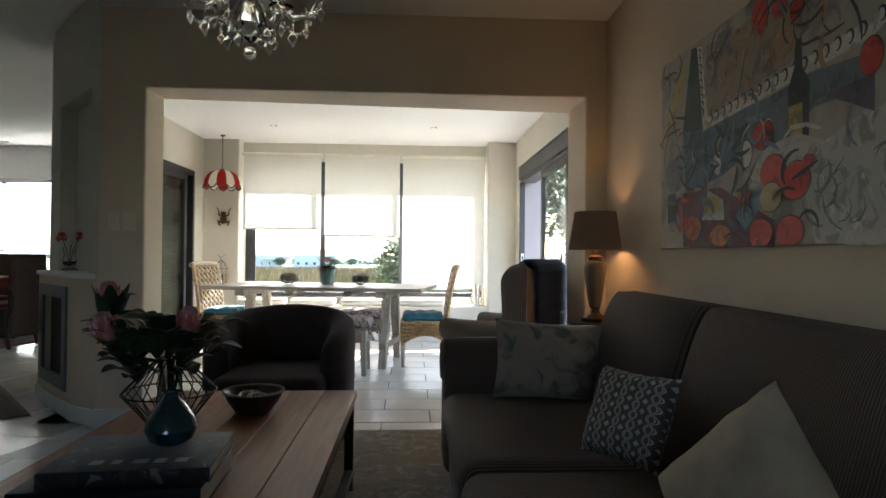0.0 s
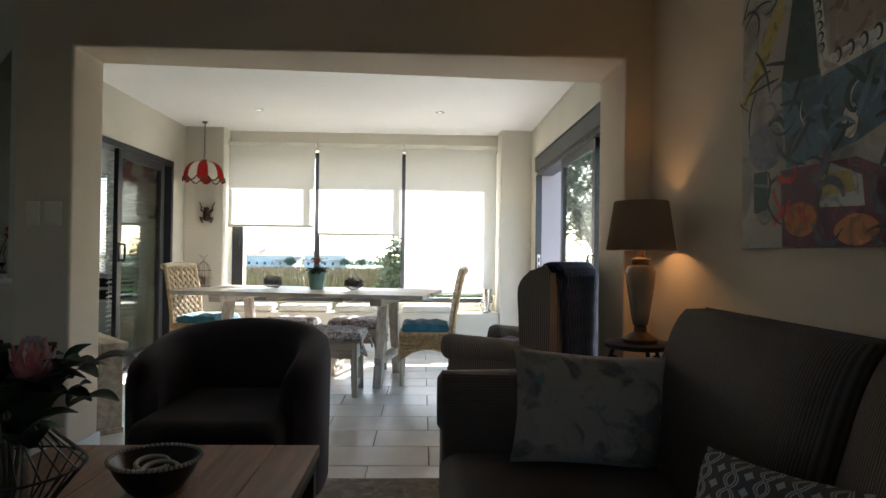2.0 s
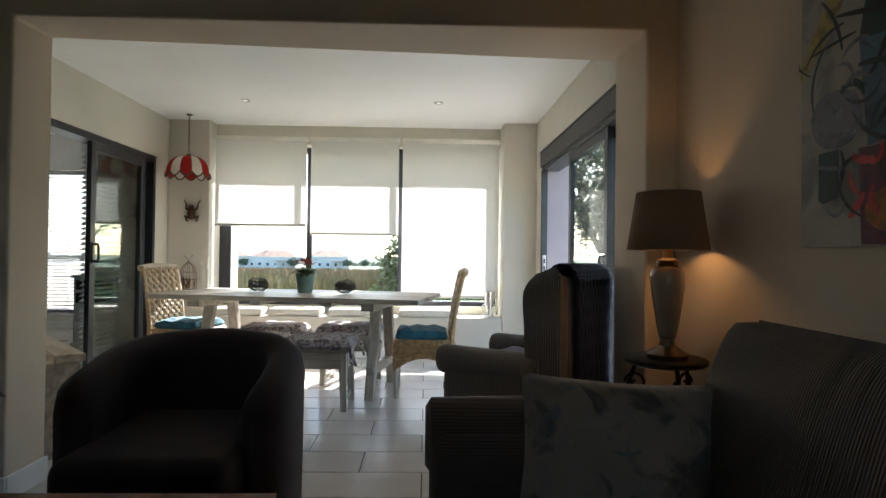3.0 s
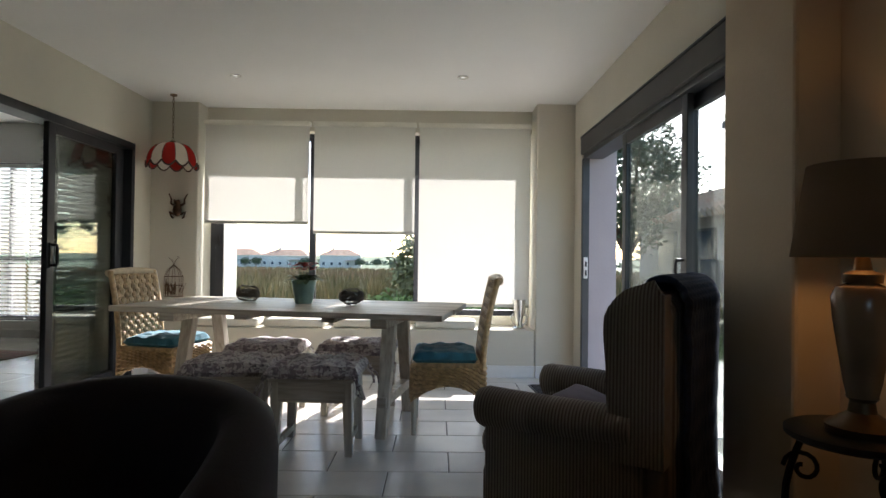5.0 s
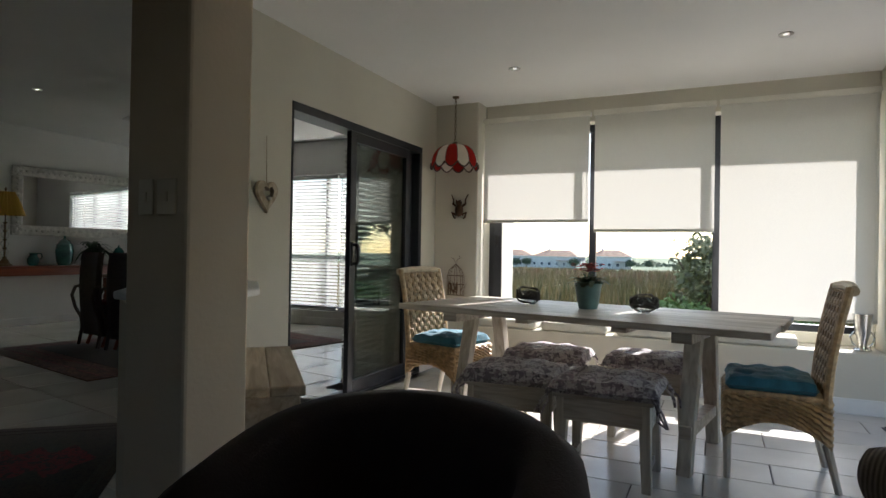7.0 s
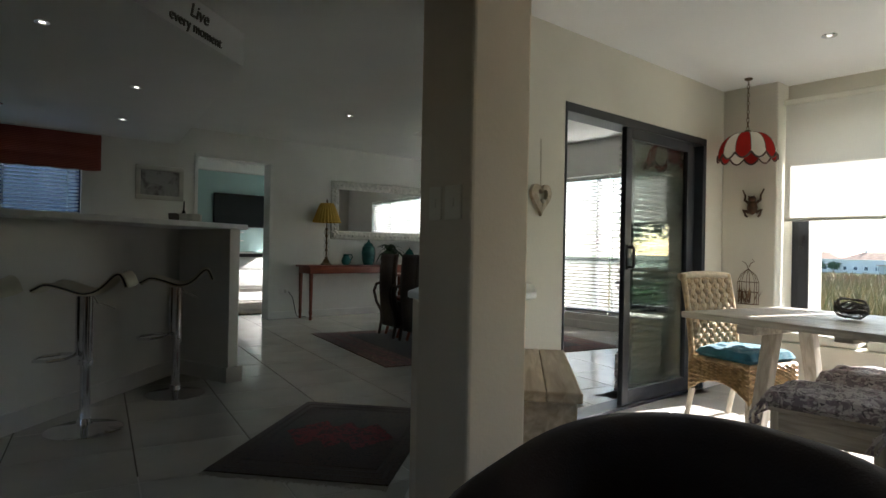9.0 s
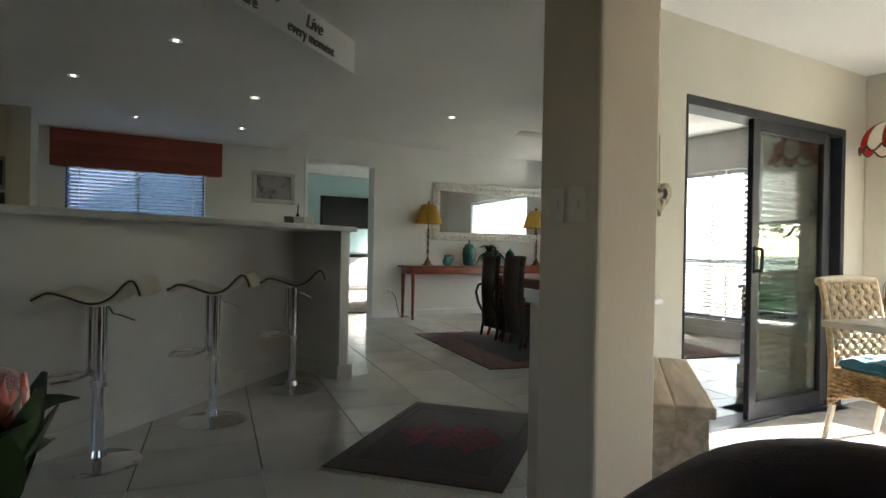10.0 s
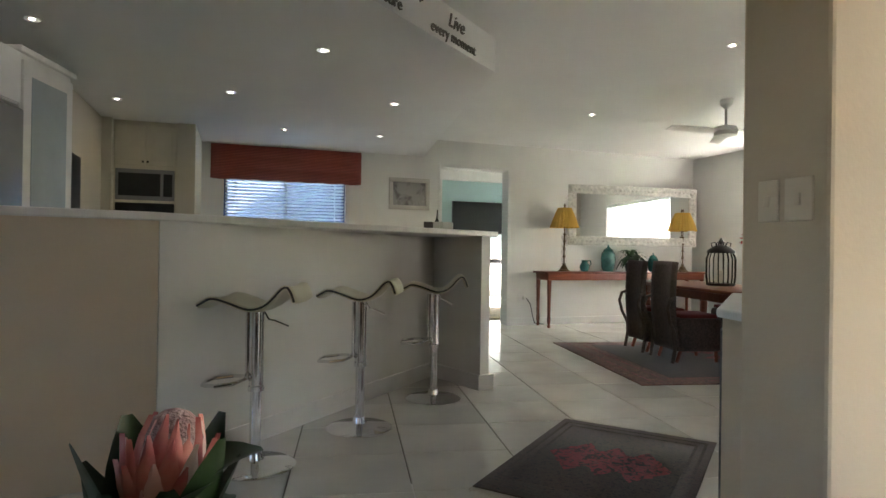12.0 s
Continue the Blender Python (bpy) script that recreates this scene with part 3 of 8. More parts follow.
# kitchen window
kw = thing("window_3", "blue-framed kitchen window", "window", kind="structure")
M_BLUEF = mat("blue_frame", (0.05, 0.08, 0.2), 0.4)
bars("window_frame", [(XB - 0.14, 2.13, 1.2, XB - 0.08, 3.71, 1.25), (XB - 0.14, 2.13, 2.05, XB - 0.08, 3.71, 2.1), (XB - 0.14, 2.13, 1.25, XB - 0.08, 2.18, 2.05),
                      (XB - 0.14, 3.66, 1.25, XB - 0.08, 3.71, 2.05), (XB - 0.14, 2.89, 1.25, XB - 0.08, 2.94, 2.05)], kw, M_BLUEF)
pane("pane", XB - 0.112, 2.18, 1.25, XB - 0.108, 3.66, 2.05, kw)
venetian("venetian_blind", "white venetian blind with tilted slats at the kitchen window", 2.15, 3.69, XB - 0.04, 1.22, 2.08, 0.044, -34, "Y", 0.05)
# garden door, two glazed leaves with a shutter box above
gd = thing("door_2", "charcoal aluminium garden door with sliding glass leaves, one end open", "sliding door", kind="structure")
bars("door_frame", [(1.73, 4.175, 1.95, 1.90, 7.13, 1.985), (1.715, 7.085, 0, 1.775, 7.13, 1.95), (1.73, 4.175, 0, 1.90, 4.235, 1.95), (1.73, 4.235, -0.003, 1.90, 7.085, 0.022)], gd)
bm = bmesh.new()
box(bm, 1.705, 4.175, 1.985, 1.90, 7.13, 2.128)
bevel(part("shutter_box", bm, mat("charcoal_box", (0.055, 0.052, 0.05), 0.55, vary=0.1), gd, "dark grey roller shutter box"), 0.006)
bm = bmesh.new()
box(bm, 1.700, 4.175, 2.128, 1.72, 7.13, 2.14)
part("box_trim", bm, M_ALU, gd)
lf = leaf(1.75, 1.785, 5.03, 6.10, 0.025, 1.95, gd)
leaf(1.80, 1.835, 4.245, 5.16, 0.025, 1.95, gd)
bm = bmesh.new()
rbox(bm, 1.728, 7.074, 0.92, 1.762, 7.086, 1.10, 0.004)
part("lock_plate", bm, mat("white_lock", (0.75, 0.75, 0.73), 0.35), gd, "white latch plate with dark slots")
bm = bmesh.new()
for z in (0.945, 1.02):
    box(bm, 1.737, 7.0715, z, 1.753, 7.0745, z + 0.045)
part("latch_slot", bm, M_BLACK, gd)
bm = bmesh.new()
tube(bm, [(1.75, 5.07, 0.93), (1.715, 5.07, 0.93), (1.71, 5.07, 0.95), (1.71, 5.07, 1.07), (1.715, 5.07, 1.09), (1.75, 5.07, 1.09)], 0.009, 8)
part("handle", bm, M_BLACK, lf, "black pull handle")

# ---- recessed ceiling lights ----
def downlight(x, y, z, label="small round recessed ceiling light, lit", face=None):
    th = thing("downlight", label, "ceiling light", pose(x, y, z), group="ceiling downlights")
    b = bmesh.new()
    lathe(b, [(0.017, -0.002), (0.032, -0.006), (0.043, -0.005), (0.045, 0.0)], 20, caps=False)
    part("trim_ring", b, M_CHROME, th)
    b = bmesh.new()
    lathe(b, [(0.0, -0.002), (0.017, -0.002), (0.017, 0.0)], 16)
    part("lamp", b, face or M_LED, th, "round lamp face")


downlight(-1.12, 6.66, DIN_H, "small round chrome recessed ceiling light, dimmed", glow("led_dim", (1.0, 0.95, 0.85), 0.35))
downlight(0.66, 6.62, DIN_H, "small round chrome recessed ceiling light, dimmed", glow("led_dim", (1.0, 0.95, 0.85), 0.35))
for x, y in ((-4.32, 1.14), (-4.25, 2.86), (-6.3, 1.25), (-5.65, 2.25), (-5.52, 3.68), (-7.15, 2.8), (-7.1, 3.9)):
    downlight(x, y, KIT_H)
for x, y in ((-3.75, 5.9), (-6.15, 6.2)):
    downlight(x, y, HALL_H)

# ---- dining room things ----
def patterned(name, base, inks, scale=18.0, rough=0.9, sharp=0.06):
    """Printed cloth: blotches of several inks over a base colour."""
    m = bpy.data.materials.new(name)
    m.use_nodes = True
    nt = m.node_tree
    bs = nt.nodes["Principled BSDF"]
    bs.inputs["Roughness"].default_value, bs.inputs["Sheen Weight"].default_value = rough, 0.2
    tc = nt.nodes.new("ShaderNodeTexCoord")
    prev = None
    for k, (ink, lvl) in enumerate(inks):
        mp = nt.nodes.new("ShaderNodeMapping")
        mp.inputs["Location"].default_value = (k * 3.7, k * 1.9, k * 2.3)
        nz = nt.nodes.new("ShaderNodeTexNoise")
        nz.inputs["Scale"].default_value, nz.inputs["Detail"].default_value, nz.inputs["Distortion"].default_value = scale * (1 + 0.35 * k), 3, 1.2
        rp = nt.nodes.new("ShaderNodeValToRGB")
        rp.color_ramp.elements[0].position, rp.color_ramp.elements[1].position = lvl, lvl + sharp
        mx = nt.nodes.new("ShaderNodeMix")
        mx.data_type = "RGBA"
        nt.links.new(tc.outputs["Object"], mp.inputs[0])
        nt.links.new(mp.outputs[0], nz.inputs["Vector"])
        nt.links.new(nz.outputs["Fac"], rp.inputs[0])
        nt.links.new(rp.outputs[0], mx.inputs[0])
        if prev is None:
            mx.inputs[6].default_value = (*base, 1)
        else:
            nt.links.new(prev, mx.inputs[6])
        mx.inputs[7].default_value = (*ink, 1)
        prev = mx.outputs[2]
    nt.links.new(prev, bs.inputs["Base Color"])
    return m


M_TOILE = patterned("printed_cotton", (0.50, 0.46, 0.44), [((0.20, 0.165, 0.18), 0.49), ((0.33, 0.26, 0.28), 0.56), ((0.09, 0.075, 0.085), 0.59)], 26)
M_TEAL = mat("teal_cotton", (0.03, 0.16, 0.23), 0.9, vary=0.25, scale=14, bump=0.4, bscale=300, sheen=0.2)
M_RATTAN = mat("rattan", (0.52, 0.36, 0.19), 0.55, vary=0.35, scale=35, bump=0.5, bscale=90)
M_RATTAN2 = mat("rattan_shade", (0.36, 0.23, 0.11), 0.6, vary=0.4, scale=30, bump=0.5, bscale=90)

# trestle table
TAB = pose(-0.51, 6.05, 0, 0, 0, -11)
tb = thing("trestle_table", "whitewashed plank dining table on trestle legs", "dining table", TAB)
for i in range(5):
    w = 0.98 / 5
    b = bmesh.new()
    box(b, -1.00 + 0.008 * (i % 2), -0.49 + w * i + 0.002, 0.725, 1.14 - 0.006 * ((i + 1) % 3), -0.49 + w * (i + 1) - 0.002, 0.76)
    bevel(part("plank", b, M_WASH, tb, smooth=0), 0.004)
for s in (-1, 1):
    u = 0.74 if s > 0 else -0.64
    b = bmesh.new()
    box(b, u - 0.05, -0.42, 0.665, u + 0.05, 0.42, 0.725)
    bevel(part("cross_beam", b, M_WASH, tb, smooth=0), 0.005)
    for q in (-1, 1):
        b = bmesh.new()
        vs = []
        for z, y0, xw in ((0, 0.33, 0.034), (0.665, 0.17, 0.042)):
            for dx in (-xw, xw):
                for dy in (-0.03, 0.035):
                    vs.append(b.verts.new((u + dx, q * y0 + dy, z)))
        for f in ((0, 1, 3, 2), (4, 6, 7, 5), (0, 4, 5, 1), (1, 5, 7, 3), (3, 7, 6, 2), (2, 6, 4, 0)):
            b.faces.new([vs[k] for k in f])
        bevel(part("leg", b, M_WASHZ, tb, smooth=0), 0.006)
    b = bmesh.new()
    box(b, u - 0.028, -0.33, 0.18, u + 0.028, 0.33, 0.24)
    part("stretcher", b, M_WASH, tb, smooth=0)
for u in (-0.15, 0.42):
    b = bmesh.new()
    box(b, u - 0.04, -0.40, 0.69, u + 0.04, 0.40, 0.725)
    part("batten", b, M_WASH, tb, smooth=0)


def tufted(bm_, sx, sy, h, z, buttons=3, seed=1):
    """A tufted seat pad with dimples and a ruffled rim."""
    def hh(u, v):
        a, c = 2 * u - 1, 2 * v - 1
        e = max(0, (1 - a ** 8) * (1 - c ** 8)) ** 0.4
        d = 0
        for i in range(buttons):
            for j in range(buttons):
                p, q = (i + 0.5) / buttons, (j + 0.5) / buttons
                d += math.exp(-((u - p) ** 2 + (v - q) ** 2) * 160)
        w = 0.25 * noise.noise(Vector((u * 6, v * 6, seed)))
        return e * (1 - 0.55 * d + w)
    wob = lambda u, v: 0.012 * noise.noise(Vector((u * 7, v * 7, seed + 5)))
    slab(bm_, 22, 22, lambda u, v: Vector(((u - 0.5) * sx + wob(u, v), (v - 0.5) * sy + wob(v, u), z + 0.3 * h + 0.7 * h * hh(u, v))),
         lambda u, v: Vector(((u - 0.5) * sx, (v - 0.5) * sy, z)))
    return bm_


def stool(x, y, rz, seed):
    th = thing("stool", "whitewashed wooden stool with a tied printed cushion", "stool", pose(x, y, 0, 0, 0, rz), group="stools at the trestle table")
    w, d, h = 0.235, 0.195, 0.42
    for sx in (-1, 1):
        for sy in (-1, 1):
            b = bmesh.new()
            vs = []
            for z, k, r in ((0, 1.0, 0.021), (h - 0.02, 0.93, 0.028)):
                for dx in (-r, r):
                    for dy in (-r, r):
                        vs.append(b.verts.new((sx * (w - 0.03) * k + dx, sy * (d - 0.03) * k + dy, z)))
            for f in ((0, 1, 3, 2), (4, 6, 7, 5), (0, 4, 5, 1), (1, 5, 7, 3), (3, 7, 6, 2), (2, 6, 4, 0)):
                b.faces.new([vs[k] for k in f])
            bevel(part("leg", b, M_WASHZ, th, smooth=0), 0.004)
    for r in ((-w + 0.05, -d + 0.012, 0.29, w - 0.05, -d + 0.032, h - 0.02), (-w + 0.05, d - 0.032, 0.29, w - 0.05, d - 0.012, h - 0.02),
              (-w + 0.012, -d + 0.05, 0.29, -w + 0.032, d - 0.05, h - 0.02), (w - 0.032, -d + 0.05, 0.29, w - 0.012, d - 0.05, h - 0.02)):
        b = bmesh.new()
        box(b, *r)
        bevel(part("apron", b, M_WASH, th, smooth=0), 0.003)
    for s in (-1, 1):
        b = bmesh.new()
        box(b, s * (w - 0.045) - 0.012, -d + 0.05, 0.05, s * (w - 0.045) + 0.012, d - 0.05, 0.085)
        part("runner", b, M_WASH, th, smooth=0)
    b = bmesh.new()
    box(b, -w, -d, h - 0.02, w, d, h)
    bevel(part("seat", b, M_WASH, th, smooth=0), 0.006)
    cu = part("cushion", tufted(bmesh.new(), 0.51, 0.43, 0.085, h, 3, seed), M_TOILE, th, "printed cotton cushion with ties")
    rnd = random.Random(seed)
    for sx in (-1, 1):
        for sy in (-1, 1):
            b = bmesh.new()
            for k in range(3):
                px, py = sx * 0.245 + rnd.uniform(-0.02, 0.02), sy * 0.205
                pts = [(px, py, h + 0.02)]
                for q in range(4):
                    pts.append((px + sx * 0.012 * (q + 1) + rnd.uniform(-0.02, 0.02), py + sy * 0.012 + rnd.uniform(-0.008, 0.008), h + 0.02 - 0.03 * (q + 1)))
                tube(b, pts, 0.006, 5)
            part("tie", b, M_TOILE, cu)
    return th


stool(-0.19, 5.43, -2, 1)
stool(-0.69, 5.48, 3, 2)
stool(-0.06, 6.22, -6, 3)
stool(-0.68, 6.14, 2, 4)


def wicker_chair(m, label):
    """Faces +x in its own axes."""
    th = thing("wicker_chair", label, "chair", m, group="wicker chairs")
    W, D = 0.44, 0.46
    # skirted seat box of strands that sags between the legs
    def wall(p0, p1, sag):
        b = bmesh.new()
        p0, p1 = Vector(p0), Vector(p1)
        out = Vector(((p1 - p0).y, -(p1 - p0).x, 0)).normalized()
        nu, nv = 26, 14
        def fn(u, v):
            low = 0.20 + sag * (1 - (2 * u - 1) ** 2) * -1 + 0.10 * (1 - (2 * u - 1) ** 2)
            z = low + (0.43 - low) * v
            i, j = round(u * nu), round(v * nv)
            o = 0.009 * (1 if (i // 2 + j) % 2 else -1) if 0 < j < nv and 0 < i < nu else 0
            return p0 + (p1 - p0) * u + out * o + Vector((0, 0, z))
        sheet(b, nu, nv, fn)
        ob = part("woven_side", b, M_RATTAN, th, smooth=0)
        md = ob.modifiers.new("thick", "SOLIDIFY")
        md.thickness = 0.008
    x0, x1, y = -D / 2, D / 2, W / 2
    wall((x0, -y, 0), (x1, -y, 0), 0)
    wall((x1, -y, 0), (x1, y, 0), 0)
    wall((x1, y, 0), (x0, y, 0), 0)
    wall((x0, y, 0), (x0, -y, 0), 0)
    b = bmesh.new()
    rbox(b, x0, -y, 0.41, x1, y, 0.44, 0.012)
    part("seat", b, M_RATTAN, th)
    for sx in (-1, 1):
        for sy in (-1, 1):
            b = bmesh.new()
            tube(b, [(sx * (D / 2 - 0.02) + (0 if sx > 0 else -0.05), sy * (y - 0.02), 0), (sx * (D / 2 - 0.02), sy * (y - 0.02), 0.22)], [0.016, 0.02], 8)
            part("leg", b, M_WASHZ, th)
    # curving back of basketwork: broad upright strands, wound by thin ones
    lean = lambda z: x0 + 0.02 - 0.085 * ((z - 0.42) / 0.54) ** 1.6 if z > 0.42 else x0 + 0.02
    for k in range(11):
        yy = -y + 0.038 + (W - 0.076) * k / 10
        b = bmesh.new()
        rows = []
        for i in range(33):
            z = 0.42 + 0.52 * i / 32
            o = 0.004 if (i // 2 + k) % 2 else -0.004
            w = 0.0200 if (i // 2 + k) % 2 else 0.0165
            rows.append([b.verts.new((lean(z) + dx + o, yy + dy, z)) for dx, dy in ((-0.011, -w), (-0.015, 0.0), (-0.011, w), (0.011, w), (0.015, 0.0), (0.011, -w))])
        for r0, r1 in zip(rows, rows[1:]):
            for q in range(6):
                b.faces.new((r0[q], r0[(q + 1) % 6], r1[(q + 1) % 6], r1[q]))
        b.faces.new(rows[0][::-1])
        b.faces.new(rows[-1])
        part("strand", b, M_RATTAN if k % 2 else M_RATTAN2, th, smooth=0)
    for s in (-1, 1):
        b = bmesh.new()
        tube(b, [(lean(0.40 + 0.56 * i / 10), s * (y - 0.008), 0.40 + 0.56 * i / 10) for i in range(11)], 0.019, 8)
        part("back_post", b, M_RATTAN, th)
    b = bmesh.new()
    tube(b, [(lean(0.95) - 0.01, -y - 0.005, 0.945), (lean(0.96) - 0.02, -y / 2, 0.957), (lean(0.96) - 0.022, 0, 0.96), (lean(0.96) - 0.02, y / 2, 0.957), (lean(0.95) - 0.01, y + 0.005, 0.945)], 0.026, 10)
    part("top_rail", b, mat("pale_rattan", (0.62, 0.50, 0.33), 0.5, vary=0.2, scale=25), th)
    b = tufted(bmesh.new(), 0.40, 0.42, 0.075, 0.44, 2, 9)
    b.transform(Matrix.Translation((0.02, 0, 0)))
    part("cushion", b, M_TEAL, th, "teal blue tufted seat cushion")
    return th


wicker_chair(pose(0.555, 5.86, 0, 0, 0, 180), "woven rattan dining chair with a teal cushion at the table end")
wicker_chair(pose(-1.49, 6.36, 0, 0, 0, -15), "woven rattan chair with a teal cushion beside the sliding door")

# on the table
th = thing("potted_plant", "red flowering plant in a grey-green pot on the table", "plant", pose(-0.435, 6.10, 0.76))
b = lathe(bmesh.new(), [(0.055, 0), (0.062, 0.02), (0.078, 0.13), (0.084, 0.15), (0.084, 0.158), (0.076, 0.158), (0.07, 0.13), (0.0, 0.13)], 24)
part("pot", b, mat("sage_glaze", (0.16, 0.27, 0.24), 0.35, vary=0.2, scale=9), th, "grey-green ceramic pot")


def leafblade(b, base, tip, wid, droop=0.02, n=6, fold=0.25):
    """One leaf, folded along its rib."""
    base, tip = Vector(base), Vector(tip)
    d = tip - base
    side = d.cross(Vector((0, 0, 1)))
    side = side.normalized() if side.length > 1e-6 else Vector((1, 0, 0))
    up = side.cross(d).normalized()
    rows = []
    for i in range(n + 1):
        s = i / n
        w = wid * math.sin(math.pi * min(0.97, s * 0.93 + 0.05)) ** 0.8
        c = base + d * s + Vector((0, 0, -droop * s * s + droop * 0.6 * math.sin(math.pi * s)))
        rows.append([b.verts.new(c - side * w + up * w * fold), b.verts.new(c), b.verts.new(c + side * w + up * w * fold)])
    for r0, r1 in zip(rows, rows[1:]):
        for k in range(2):
            b.faces.new((r0[k], r0[k + 1], r1[k + 1], r1[k]))
    return b


rnd = random.Random(5)
b = bmesh.new()
for i in range(22):
    a = rnd.uniform(0, 6.28)
    r = rnd.uniform(0.08, 0.16)
    leafblade(b, (0.02 * math.cos(a), 0.02 * math.sin(a), 0.135), (r * math.cos(a), r * math.sin(a), 0.165 + rnd.uniform(0, 0.06)), rnd.uniform(0.02, 0.032), 0.03)
M_LEAF = mat("dark_leaf", (0.03, 0.075, 0.025), 0.45, vary=0.4, scale=20)
part("leaves", b, M_LEAF, th)
b = bmesh.new()
for i in range(90):
    a, r = rnd.uniform(0, 6.28), min(0.1, abs(rnd.gauss(0, 0.05)))
    p = Vector((r * math.cos(a), r * math.sin(a), 0.245 + rnd.uniform(-0.02, 0.03)))
    for k in range(4):
        q = k * math.pi / 2 + a
        leafblade(b, p, p + Vector((0.017 * math.cos(q), 0.017 * math.sin(q), 0.006)), 0.010, 0, 2)
part("flowers", b, mat("red_petal", (0.66, 0.07, 0.05), 0.6, vary=0.3, scale=30), th, "clustered small red flowers")
b = bmesh.new()
for i in range(8):
    a = i * 0.8
    tube(b, [(0, 0, 0.13), (0.03 * math.cos(a), 0.03 * math.sin(a), 0.215)], 0.0025, 5)
part("stems", b, M_LEAF, th)


M_CUP = mat("clear_glass", (0.9, 0.92, 0.92), 0.03, vary=0)
M_CUP.node_tree.nodes["Principled BSDF"].inputs["Transmission Weight"].default_value = 0.95


def candle_ball(x, y, seed):
    th_ = thing("candle_holder", "round tangle of dark twigs round a glass candle cup", "candle holder", pose(x, y, 0.76), group="twig candle holders")
    r_ = random.Random(seed)
    for k in range(12):
        b_ = bmesh.new()
        t1, t2 = r_.uniform(0, 6.28), r_.uniform(-0.55, 0.55)
        rm = Matrix.Rotation(t1, 3, "Z") @ Matrix.Rotation(t2 + (0.0 if k % 3 else 0.7), 3, "X")
        R = 0.078 + r_.uniform(-0.006, 0.006)
        pts = []
        for i in range(18):
            p = rm @ Vector((R * math.cos(i * 6.283 / 18), R * math.sin(i * 6.283 / 18), 0.02 * math.sin(3 * i * 6.283 / 18 + t1)))
            pts.append((p.x, p.y, max(0.005, 0.062 + p.z * 0.78)))
        tube(b_, pts, 0.0045, 5, True)
        part("twig", b_, mat("dark_twig", (0.06, 0.045, 0.035), 0.6, vary=0.3, scale=40) if k == 0 and seed == 1 else bpy.data.materials["dark_twig"], th_)
    b_ = lathe(bmesh.new(), [(0.03, 0.004), (0.045, 0.02), (0.05, 0.06), (0.042, 0.09), (0.039, 0.09), (0.046, 0.06), (0.04, 0.02), (0.0, 0.012)], 20)
    part("glass_cup", b_, M_CUP, th_, "clear glass cup")


candle_ball(-0.84, 6.17, 1)
candle_ball(-0.09, 5.97, 2)

# window seat
M_CREAMC = mat("cream_canvas", (0.72, 0.69, 0.60), 0.9, vary=0.08, scale=8, bump=0.3, bscale=260)
for i, x in enumerate((-1.42, -0.80, -0.17, 0.58, )):
    th = thing("seat_cushion", "flat cream canvas cushion on the window seat", "cushion", pose(x - 0.02, 7.60, 0.43, 0, 0, (1.5, -1, 0.5, -2)[i]), group="window seat cushions")
    b = rbox(bmesh.new(), -0.28, -0.15, 0, 0.28, 0.15, 0.075, 0.022)
    part("cover", b, M_CREAMC, th)
    b = bmesh.new()
    for z in (0.012, 0.064):
        tube(b, [(-0.272, -0.142, z), (0.272, -0.142, z), (0.272, 0.142, z), (-0.272, 0.142, z)], 0.0045, 6, True)
    part("piping", b, M_CREAMC, th)
th = thing("vase", "silver flared vase on the window seat", "vase", pose(1.245, 7.56, 0.43))
b = lathe(bmesh.new(), [(0.055, 0), (0.058, 0.01), (0.03, 0.022), (0.026, 0.05), (0.048, 0.13), (0.055, 0.2), (0.064, 0.27), (0.061, 0.27), (0.05, 0.19), (0.03, 0.09), (0.0, 0.07)], 28)
part("bowl", b, mat("silver", (0.62, 0.61, 0.58), 0.18, metal=1, vary=0.15, scale=8), th)
for s in (-1, 1):
    b = tube(bmesh.new(), [(s * 0.052, 0, 0.14), (s * 0.075, 0, 0.10), (s * 0.06, 0, 0.05), (s * 0.03, 0, 0.03), (s * 0.055, 0, 0.006)], 0.006, 6)
    part("scroll_foot", b, bpy.data.materials["silver"], th)

# pendant lamp, red and white stripes
th = thing("pendant_lamp", "red and white striped dome lamp on a chain", "pendant lamp", pose(-1.86, 7.25, 0))
M_RED = fabric_thin("red_panel", (0.42, 0.03, 0.025), 0.35)
M_WPAN = fabric_thin("white_panel", (0.8, 0.76, 0.66), 0.4)
N = 12
M_TRIM = mat("brown_edging", (0.09, 0.04, 0.025), 0.6, vary=0.3, scale=30)
for k in range(N):
    b = bmesh.new()
    a0, a1 = 2 * math.pi * k / N, 2 * math.pi * (k + 1) / N
    def fn(u, v, a0=a0, a1=a1):
        a = a0 + (a1 - a0) * u
        t = v
        r = 0.028 + 0.178 * math.sin(t * 1.45) ** 0.8
        z = 2.06 - 0.17 * (1 - math.cos(t * 1.5))
        if t > 0.99:
            z -= 0.045 * (1 - (2 * u - 1) ** 2) + 0.012
            r += 0.004
        return Vector((r * math.cos(a), r * math.sin(a), z))
    def fn2(u, v, f=fn):
        return f(u, min(1, v * 1.08)) if v < 0.92 else (f(u, 0.985) + (f(u, 1.0) - f(u, 0.985)) * ((v - 0.92) / 0.08))
    sheet(b, 6, 14, fn2)
    part("glass_panel", b, M_RED if k % 2 else M_WPAN, th)
EDGE = 0.028 + 0.178 * math.sin(1.45) ** 0.8
